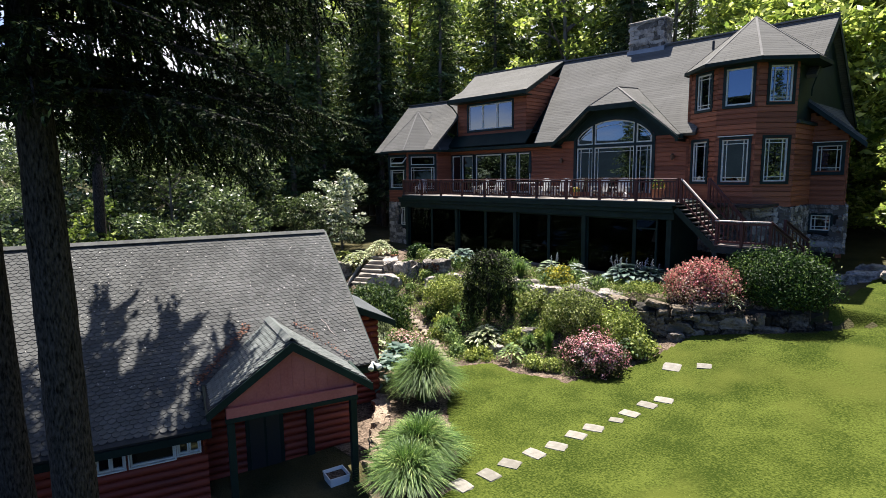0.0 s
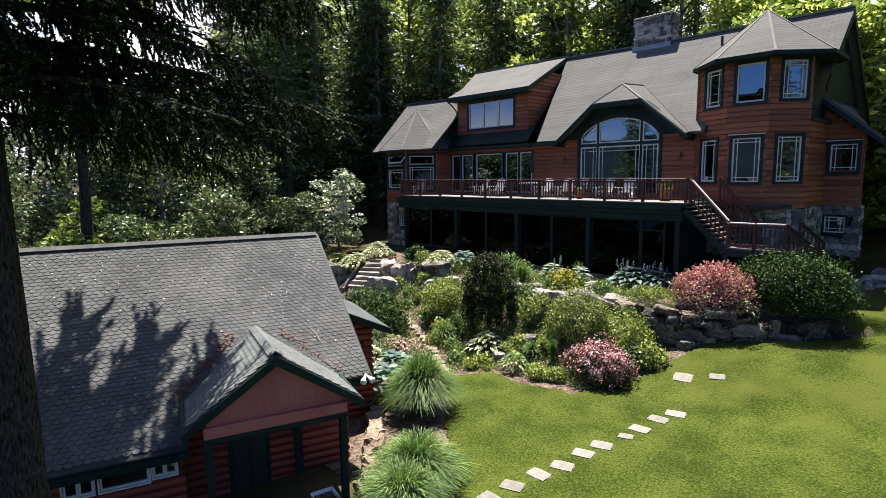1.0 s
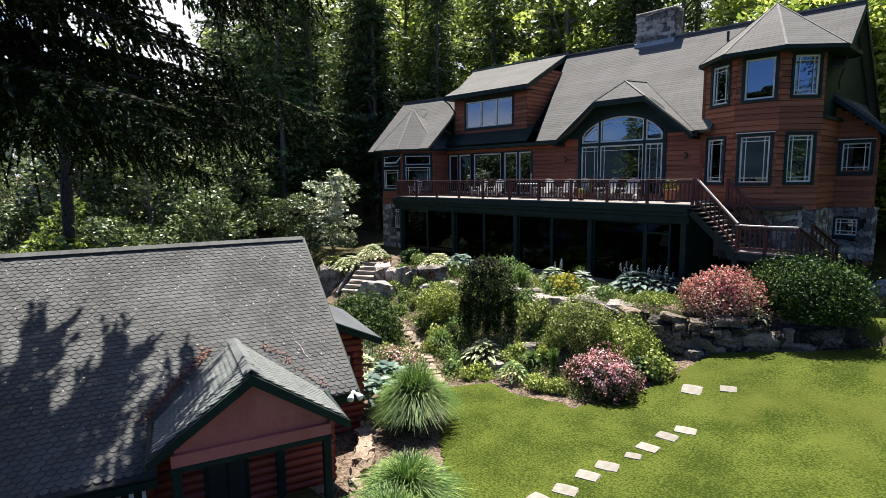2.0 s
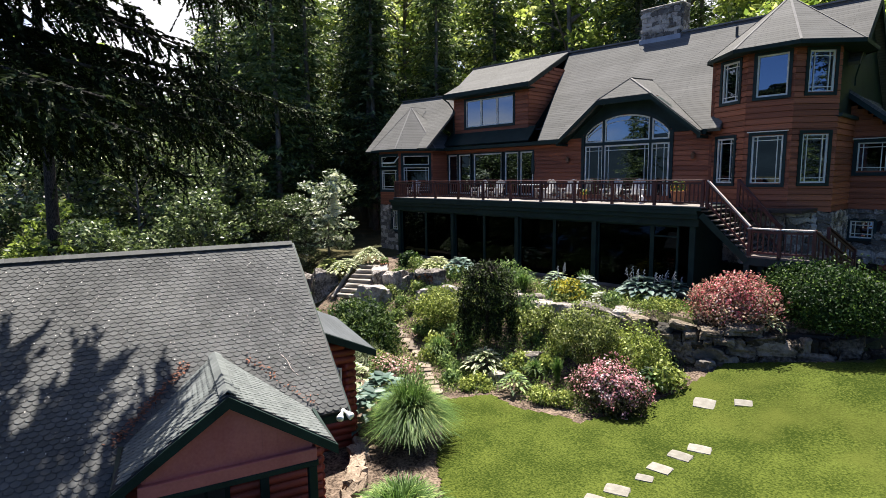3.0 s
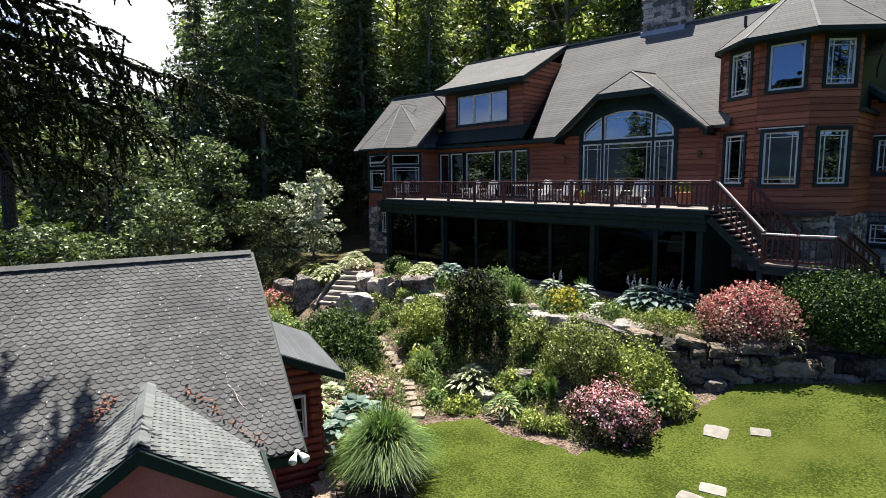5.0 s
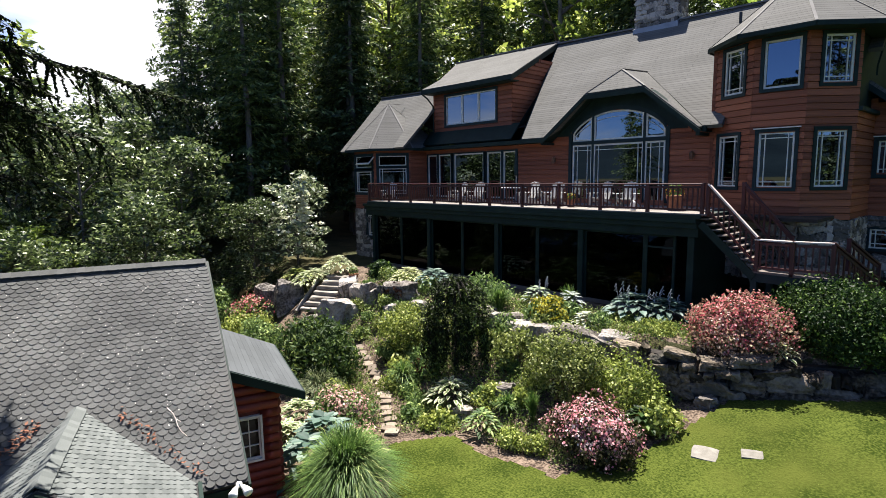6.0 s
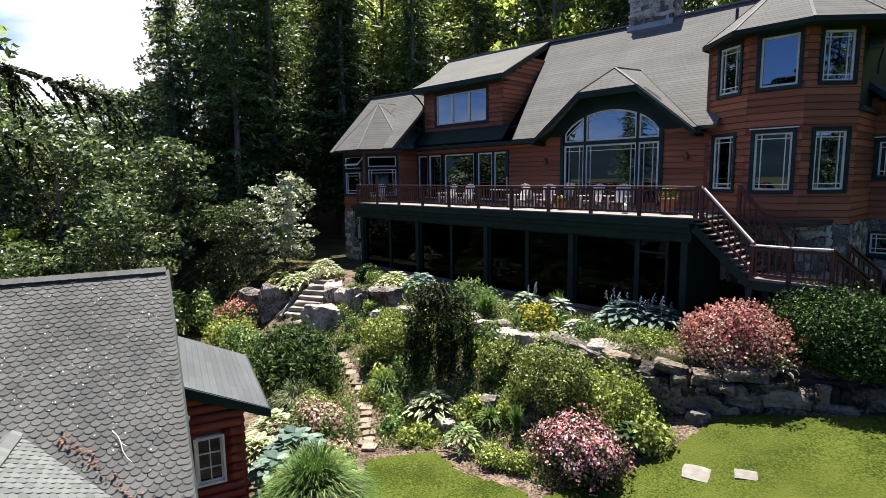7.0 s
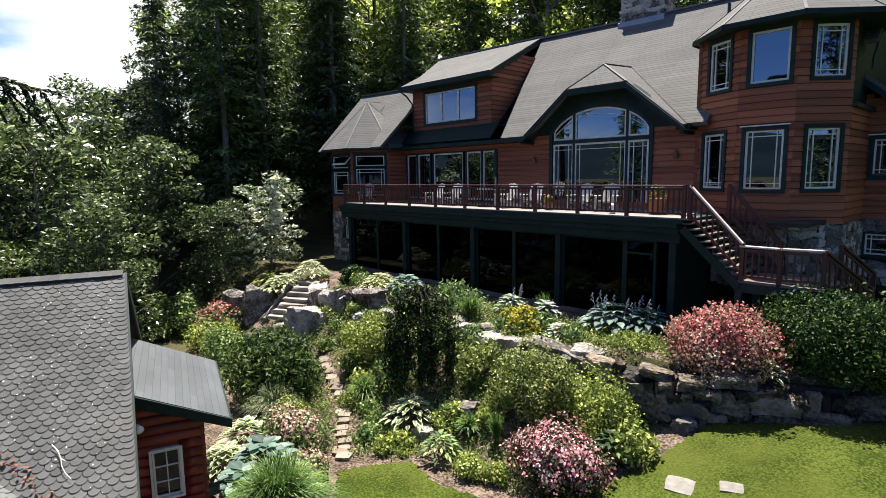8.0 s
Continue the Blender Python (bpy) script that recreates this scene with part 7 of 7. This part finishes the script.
def broadleaf(seed, height, spread, base, clumps, leaves, size=0.16):
    """Trunk with limbs, and a crown of leaf clumps at the limbs' ends. Returns the two meshes."""
    rng = np.random.default_rng(seed)
    bm = bmesh.new()
    lean = rng.normal(size=2) * 0.03
    pts = [(lean[0] * z, lean[1] * z, z) for z in np.linspace(0, height * 0.85, 7)]
    r0 = 0.015 * height
    tube(bm, pts, [r0 * (1 - 0.13 * k) for k in range(7)], 8)
    verts, faces = [], []
    for k in range(clumps):
        f = (k + rng.random()) / clumps
        z = base + (height - base) * f
        reach = spread * (0.35 + 0.65 * math.sin(math.pi * min(1, 0.18 + 0.8 * f)) ** 0.8) * rng.uniform(0.45, 1.0)
        a = rng.uniform(0, math.tau)
        tip = np.array([reach * math.cos(a), reach * math.sin(a), z + rng.uniform(-0.4, 0.6)])
        if k % 2 == 0:
            start = (lean[0] * z * 0.8, lean[1] * z * 0.8, max(base * 0.6, z - reach * 0.6))
            tube(bm, [start, tuple((np.array(start) + tip) / 2 + [0, 0, 0.2]), tuple(tip)], [r0 * 0.28, r0 * 0.18, r0 * 0.06], 5)
        leaf_cloud(verts, faces, rng, tip, spread * rng.uniform(0.2, 0.38), leaves, size, 0.6, 0.25)
    return bm, verts, faces


def conifer(seed, height, spread, base, boughs, size=0.4):
    """Straight trunk with uneven drooping boughs set with small needle sprays, gaps between them."""
    rng = np.random.default_rng(seed)
    bm = bmesh.new()
    tube(bm, [(0.05 * math.sin(z), 0.05 * math.cos(z * 0.7), z) for z in np.linspace(0, height, 7)], [0.011 * height * (1 - 0.155 * k) for k in range(7)], 8)
    verts, faces = [], []
    for n in range(boughs):
        f = ((n + rng.random()) / boughs) ** 1.1
        z = base + (height - base) * f
        ln = (spread * (1 - f) ** 0.75 * rng.uniform(0.4, 1.15) + 0.3) * (1 + 0.25 * math.sin(n * 0.21 + seed))
        a = rng.uniform(0, math.tau)
        c, s = math.cos(a), math.sin(a)
        out, side = np.array([c, s, 0]), np.array([-s, c, 0])
        m = int(12 + ln * 13)
        t = rng.uniform(0.12, 1.0, (m, 1))
        droop = rng.uniform(0.1, 0.45)
        p = out * ln * t + np.array([0, 0, z]) + np.array([0, 0, 1]) * (0.12 * t - droop * t * t) * ln
        p = p + side * rng.normal(size=(m, 1)) * (0.1 + 0.16 * ln * (1 - 0.6 * t)) + rng.normal(size=(m, 3)) * 0.06
        ax = unit(out * 0.6 + side * rng.normal(size=(m, 1)) + np.array([0, 0, -0.35]) + rng.normal(size=(m, 3)) * 0.3) * size * rng.uniform(0.35, 1.0, (m, 1))
        bx = unit(np.cross(ax, np.array([0, 0, 1.0]) + rng.normal(size=(m, 3)) * 0.5)) * np.linalg.norm(ax, axis=1, keepdims=True) * 0.3
        quads(verts, faces, p, ax, bx)
    return bm, verts, faces


def tree_kind(made, bark, leaf, name):
    bm, verts, faces = made
    for f in bm.faces:
        f.smooth = True
    me = bpy.data.meshes.new(name + "_crown")
    me.from_pydata(verts, [], faces)
    me.materials.append(leaf)
    return mesh_of(name + "_trunk", bm, bark), me


def plant_tree(kind, name, x, y, turn, size, label, group, z=None, stretch=1.0):
    ob = thing(name, (x, y, (ground_z(x, y) if z is None else z) - 0.1), turn, label, "tree", group)
    ob.scale = (size, size, size * stretch)
    piece("trunk", kind[0], Matrix.Identity(4), ob)
    piece("crown", kind[1], Matrix.Identity(4), ob)
    return ob


MAPLE = [tree_kind(broadleaf(11 + k, 19, 4.4, 4.0, 50, 125, 0.2), BARK_FAR, LEAF if k % 2 else LEAF_SUNLIT, "maple") for k in range(5)]
MAPLE_FAR = [tree_kind(broadleaf(71 + k, 19, 4.4, 4.0, 48, 90, 0.25), BARK_FAR, LEAF if k % 2 else LEAF_SUNLIT, "maple") for k in range(3)]
FIR = [tree_kind(conifer(31 + k, 23, 4.0, 2.0, 260, 0.3), BARK_FAR, NEEDLE if k % 2 else NEEDLE_PALE, "fir") for k in range(4)]
HEDGE = [tree_kind(broadleaf(51 + k, 11, 3.6, 0.8, 72, 165, 0.155), BARK_FAR, LEAF_GLOSS, "ash") for k in range(3)]
rng = random.Random(5)
WOODS_BACK = ((38.5, 16, -58, -4, 1.6), (44, 17, -66, 2, 2.2), (52, 14, -80, 4, 3.0), (62, 11, -90, 12, 4.0))
for dist, n, x0, x1, dy in WOODS_BACK:
    for k in range(n):
        x = x0 + (x1 - x0) * (k + rng.uniform(0.1, 0.9)) / n
        y = dist + rng.uniform(-dy, dy) - max(0.0, -x - 40) * 0.35
        if x > -15.5 and dist < 50:
            continue  # open to the sun behind the house end
        if rng.random() < (0.42 if x < -16 else 0.1):
            plant_tree(rng.choice(FIR), "fir_tree", x, y, rng.uniform(0, 360), rng.uniform(0.9, 1.25), "tall dark conifer in the woods behind the house", "woods")
        else:
            plant_tree(rng.choice(MAPLE if dist < 40 else MAPLE_FAR), "maple_tree", x, y, rng.uniform(0, 360), rng.uniform(0.9, 1.3), "tall leafy tree in the woods behind the house", "woods")
for k in range(7):
    x, y = rng.uniform(-50, 8), rng.uniform(36, 46)
    plant_tree(HEDGE[k % 3], "understory_tree", x, y, rng.uniform(0, 360), rng.uniform(0.5, 0.8), "leafy understory tree at the wood's edge", "understory")
for k, (x, y, s) in enumerate(((-39.5, 20.6, 1.05), (-38.6, 28.4, 1.1), (-41, 24, 1.2), (-40, 29, 1.1), (-45, 22, 1.15), (-44, 31, 1.2), (-36, 33, 1.1), (-49, 27, 1.2), (-50, 20, 1.0), (-42, 17.5, 0.8), (-44.5, 25.5, 1.1), (-55, 25, 1.15), (-48, 23.5, 1.1))):
    plant_tree(FIR[k % 4], "fir_tree", x, y, 70 * k, s, "tall dark conifer beside the house", "conifers beside the house")
for k, (x, y, s) in enumerate(((-25.5, 1.5, 0.6), (-36.8, 7.4, 0.95), (-33, 9.5, 0.88), (-36, 4, 0.6), (-34, 14.2, 0.82), (-39, 10, 1.0), (-43, 13, 0.97), (-52, 10, 1.05), (-54, 16, 1.1), (-25, 6.5, 0.55), (-28.5, 11.0, 0.6), (-31.5, 17.0, 0.45), (-47, 17.5, 1.05), (-31, 2.2, 0.42), (-40, 2.5, 0.62), (-53, 3.0, 0.8), (-66, 4.0, 0.9), (-72, 9.0, 1.0))):
    plant_tree(HEDGE[k % 3], "ash_tree", x, y, 53 * k, s, "dense leafy green tree behind the cottage", "trees behind the cottage")
for k, (x, y, s) in enumerate(((-7.5, 44, 1.0), (9.5, 34, 0.8), (10, 41, 1.0), (14, 33, 0.9), (20, 28, 1.0))):
    plant_tree(MAPLE[k % 5], "maple_tree", x, y, 40 * k, s, "sunlit leafy tree beside the house end", "trees beside the house end")
# conifers added out of view, so the right-hand panes reflect something dark
for k, (x, y, s) in enumerate(((24, 12, 0.8), (27, 18, 0.9), (23, 23, 0.85), (30, 8, 0.8), (21, 17, 0.6))):
    plant_tree(FIR[k % 4], "fir_tree", x, y, 61 * k, s, "unseen conifer added as a dark reflection for the panes", "lawn edge conifers")
BIRCH = [tree_kind(broadleaf(61 + k, 9, 3.3, 0.7, 66, 105, 0.17), BARK_FAR, LEAF_SUNLIT, "birch") for k in range(3)]
for k, (x, y, s) in enumerate(((-2.4, 32.0, 0.75), (0.1, 34.5, 1.15), (2.8, 37, 1.4), (5.4, 39.5, 1.5), (3.8, 33, 0.9), (-4.9, 41.5, 1.6), (-6.6, 40.4, 1.2), (-9.8, 43.5, 1.7), (-13.8, 42, 1.6), (-5.4, 37.4, 0.7), (-7.4, 38.0, 0.85), (-8.0, 39.5, 1.5), (-11.5, 39.0, 1.45))):
    plant_tree(BIRCH[k % 3], "birch_tree", x, y, 47 * k, s, "bright sunlit leafy tree beside the house end", "trees beside the house end")
plant_tree(MAPLE[1], "maple_tree", -45.5, 19.8, 80, 0.8, "leafy tree between the conifers", "trees beside the house end")
# trees along the shore behind the camera, seen in the window panes
for k, (x, y, s) in enumerate(((13, -6, 0.6), (22, -9, 0.7), (-29.5, -4, 0.85), (-33.5, -9, 0.7))):
    plant_tree((FIR + MAPLE)[k % 8], "shore_tree", x, y, 31 * k, s, "tree on the lake shore", "shore trees")

TALL = tree_kind(broadleaf(97, 22, 3.2, 11, 26, 60, 0.2), BARK, LEAF, "maple")
plant_tree(TALL, "maple_tree", -30.7, 5.5, 15, 1.0, "tall bare-trunked tree behind the cottage", "trees behind the cottage")
SAPLING = tree_kind(broadleaf(98, 5.2, 1.9, 0.6, 34, 90, 0.13), BARK_FAR, leafy("sapling_leaf", (0.03, 0.055, 0.01), (0.2, 0.27, 0.045), (0.48, 0.55, 0.14), 0.4, 0.5, 0.5), "sapling")
for k, (x, y, s) in enumerate(((-31.9, 6.5, 1.25), (-33.0, 5.2, 1.0), (-31.2, 8.4, 0.95))):
    plant_tree(SAPLING, "sapling", x, y, 40 * k, s, "yellow-green sapling behind the cottage", "saplings behind the cottage")
# dogwood in pale leaf against the dark woods
DOGWOOD = tree_kind(broadleaf(91, 6.6, 2.9, 0.7, 46, 52, 0.19), BARK_FAR, SILVER, "dogwood")
dogwood = plant_tree(DOGWOOD, "dogwood_tree", -30.9, 19.3, 20, 0.72, "small dogwood with clusters of white bracts by the house", "")
drng = np.random.default_rng(6)
verts, faces = [], []
for k in range(30):
    f = k / 29
    a, r = drng.uniform(0, math.tau), 0.75 * (1 - 0.8 * f) * drng.random()
    leaf_cloud(verts, faces, drng, np.array([1.2 + r * math.cos(a), -0.5 + r * math.sin(a), 3.0 + 3.9 * f]), 0.34, 60, 0.13, 0.5)
for k in range(22):
    a, r = drng.uniform(0, math.tau), drng.uniform(0.9, 2.6)
    leaf_cloud(verts, faces, drng, np.array([0.2 + r * math.cos(a), -0.3 + r * math.sin(a), drng.uniform(1.6, 6.0) - 0.3 * r]), 0.42, 30, 0.11, 0.25)
raw("blossom", verts, faces, leafy("white_bract", (0.6, 0.62, 0.42), (0.84, 0.84, 0.68), (0.9, 0.9, 0.8), 0.5, 0.45), dogwood, "creamy white bracts")


def big_spruce(name, x, y, height, radius, reach, low, boughs, seed, label, shy=None, arms=()):
    """An old spruce: flared barky trunk, long sagging boughs, each hung with rows of needle twigs. shy: a bearing on which its boughs stay short. arms: heavy boughs (bearing, length, height, sag)."""
    rng = np.random.default_rng(seed)
    ob = thing(name, (x, y, ground_z(x, y) - 0.15), 0, label, "tree", "old spruces")
    bm = bmesh.new()
    sides, rings = 40, []
    for i in range(90):
        z = height * (i / 89) ** 1.25
        r = radius * (1 - 0.85 * z / height) * (1 + 0.3 * math.exp(-z * 1.3))
        ring = []
        for k in range(sides):
            a = math.tau * k / sides
            rr = r * (1 + 0.06 * noise.noise((math.cos(a) * 3.5, math.sin(a) * 3.5, z * 0.9)) + 0.05 * noise.noise((math.cos(a) * 8, math.sin(a) * 8, z * 2.6)) + 0.035 * noise.noise((math.cos(a) * 17, math.sin(a) * 17, z * 6)))
            ring.append(bm.verts.new((rr * math.cos(a), rr * math.sin(a), z)))
        rings.append(ring)
    for a, b in zip(rings, rings[1:]):
        for k in range(sides):
            bm.faces.new((a[k], a[(k + 1) % sides], b[(k + 1) % sides], b[k]))
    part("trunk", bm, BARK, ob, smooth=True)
    for n in range(boughs + len(arms)):
        heavy = n >= boughs
        if heavy:
            bearing, ln, z, sag = arms[n - boughs]
            a = radians(bearing)
        else:
            f = (n + rng.random()) / boughs
            z = low + (height - low) * f ** 1.7
            ln = (reach * (1 - f) ** 0.7 + 0.4) * rng.uniform(0.72, 1.05)
            a = n * 2.39996 + rng.uniform(-0.3, 0.3)
            if shy is not None:
                ln *= 1 - 0.72 * smooth((math.cos(a - radians(shy)) + 0.1) / 0.7)
            if z < 12.8 and 25 < math.degrees(a) % 360 < 205:
                ln *= 0.3  # crowded out on the side of the cottage
        c, s = math.cos(a), math.sin(a)
        out, side = np.array([c, s, 0]), np.array([-s, c, 0])
        lift = rng.uniform(0.02, 0.24) if not heavy else rng.uniform(0.05, 0.12)
        if not heavy:
            sag = rng.uniform(0.08, 0.26)
        curve = lambda t: out * ln * t + np.array([0, 0, z + ln * (lift * t - (sag + lift) * t * t + 0.2 * max(0, t - 0.75) ** 1.5)])
        ts = np.linspace(0, 1, 8)
        wood = bmesh.new()
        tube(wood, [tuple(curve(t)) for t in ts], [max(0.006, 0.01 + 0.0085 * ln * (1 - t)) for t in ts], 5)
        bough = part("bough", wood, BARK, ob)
        verts, faces = [], []
        curtain = heavy and z < 12.5
        laterals = int(ln * (8 if curtain else 15 if heavy else 7.4 if z < 13 else 5.0))
        wide = 0.7 if curtain else 2.3 if heavy else 3.4 if z > 11.2 else 0.9
        for k in range(laterals):
            t = 0.16 + 0.84 * (k + rng.uniform(0.2, 0.8)) / laterals
            p = curve(min(1, t))
            sg = 1 if k % 2 else -1
            if curtain and noise.noise((bearing * 0.7, t * ln * 1.6, sg * 3.0)) < -0.2:
                continue  # bare stretches between the sprays
            tw = (ln * 0.19 * (1.25 - t) + 0.14) * rng.uniform(0.5, 1.25)
            way = side * sg * rng.uniform(0.55, 0.9) + out * 0.75
            fall = rng.uniform(0.15, 0.55)
            # the lateral twig itself, feathered on both sides
            m = max(14, int(tw * (150 if curtain else 56)))
            u = rng.random((m, 1))
            q = p + way * tw * u + np.array([0, 0, -fall * tw]) * u * u
            cross = np.cross(way, [0, 0, 1.0])
            e = rng.choice([-1.0, 1.0], (m, 1))
            ax = unit(way * 0.75 + cross * e * 0.8 + np.array([0, 0, -0.35]) + rng.normal(size=(m, 3)) * 0.2) * rng.uniform(0.04, 0.085, (m, 1)) * (1.2 - 0.5 * u) * (0.6 if curtain else 1)
            quads(verts, faces, q + ax * 0.9, ax, unit(np.cross(ax, np.array([0, 0, 1.0]) + rng.normal(size=(m, 3)) * 0.5)) * wide * rng.uniform(0.02, 0.034, (m, 1)))
            # hanging branchlets below it
            for h in range(int(1 + tw * (5 if z < 13 else 2))):
                u0 = rng.random()
                start = p + way * tw * u0 + np.array([0, 0, -fall * tw * u0 * u0])
                drop = rng.uniform(0.1, 0.36 if z > 12.5 else 0.6) * (0.5 + tw)
                m = max(5, int(drop * (100 if curtain else 36)))
                w = rng.random((m, 1))
                lean = way * rng.uniform(0.1, 0.7) + rng.normal(size=3) * 0.3
                q = start + np.array([lean[0], lean[1], -1.0]) * drop * w
                ax = unit(np.array([lean[0], lean[1], -1.0]) + rng.normal(size=(m, 3)) * 0.8) * rng.uniform(0.04, 0.08, (m, 1)) * (0.62 if curtain else 1)
                quads(verts, faces, q, ax, unit(np.cross(ax, rng.normal(size=(m, 3)))) * wide * rng.uniform(0.016, 0.03, (m, 1)))
        raw("needle_spray", verts, faces, NEEDLE_BACKLIT, bough)["kind"] = "stuff"
    return ob


ARMS = [(140.5, 8.4, 13.2, 0.08), (130.5, 8.45, 13.1, 0.09), (151.5, 8.3, 13.2, 0.08), (146, 7.1, 12.8, 0.1), (136, 6.4, 13.6, 0.09), (160, 6.9, 13.4, 0.1),
        (101, 4.3, 9.95, 0.19), (92, 4.4, 9.2, 0.2), (108, 4.6, 9.0, 0.2), (80, 4.0, 8.7, 0.2), (62, 3.6, 8.9, 0.2), (46, 3.4, 8.4, 0.2), (32, 3.7, 8.6, 0.18), (72, 3.6, 9.6, 0.24), (118, 4.4, 8.6, 0.2), (54, 3.0, 9.5, 0.2),
        (76, 5.0, 11.2, 0.18), (91, 5.3, 11.3, 0.19), (60, 4.4, 11.5, 0.2), (104, 4.8, 11.2, 0.18), (44, 3.6, 11.1, 0.2), (84, 4.6, 11.9, 0.22), (115, 3.6, 10.4, 0.22), (125, 4.0, 10.6, 0.22), (68, 3.2, 10.5, 0.24), (84, 3.0, 10.1, 0.24), (36, 2.9, 10.2, 0.24), (350, 2.3, 10.6, 0.25), (8, 2.5, 10.2, 0.25), (24, 2.7, 9.9, 0.25), (338, 2.1, 11.2, 0.25), (16, 2.6, 11.3, 0.25), (330, 2.0, 9.9, 0.25), (0, 2.4, 9.5, 0.25)]
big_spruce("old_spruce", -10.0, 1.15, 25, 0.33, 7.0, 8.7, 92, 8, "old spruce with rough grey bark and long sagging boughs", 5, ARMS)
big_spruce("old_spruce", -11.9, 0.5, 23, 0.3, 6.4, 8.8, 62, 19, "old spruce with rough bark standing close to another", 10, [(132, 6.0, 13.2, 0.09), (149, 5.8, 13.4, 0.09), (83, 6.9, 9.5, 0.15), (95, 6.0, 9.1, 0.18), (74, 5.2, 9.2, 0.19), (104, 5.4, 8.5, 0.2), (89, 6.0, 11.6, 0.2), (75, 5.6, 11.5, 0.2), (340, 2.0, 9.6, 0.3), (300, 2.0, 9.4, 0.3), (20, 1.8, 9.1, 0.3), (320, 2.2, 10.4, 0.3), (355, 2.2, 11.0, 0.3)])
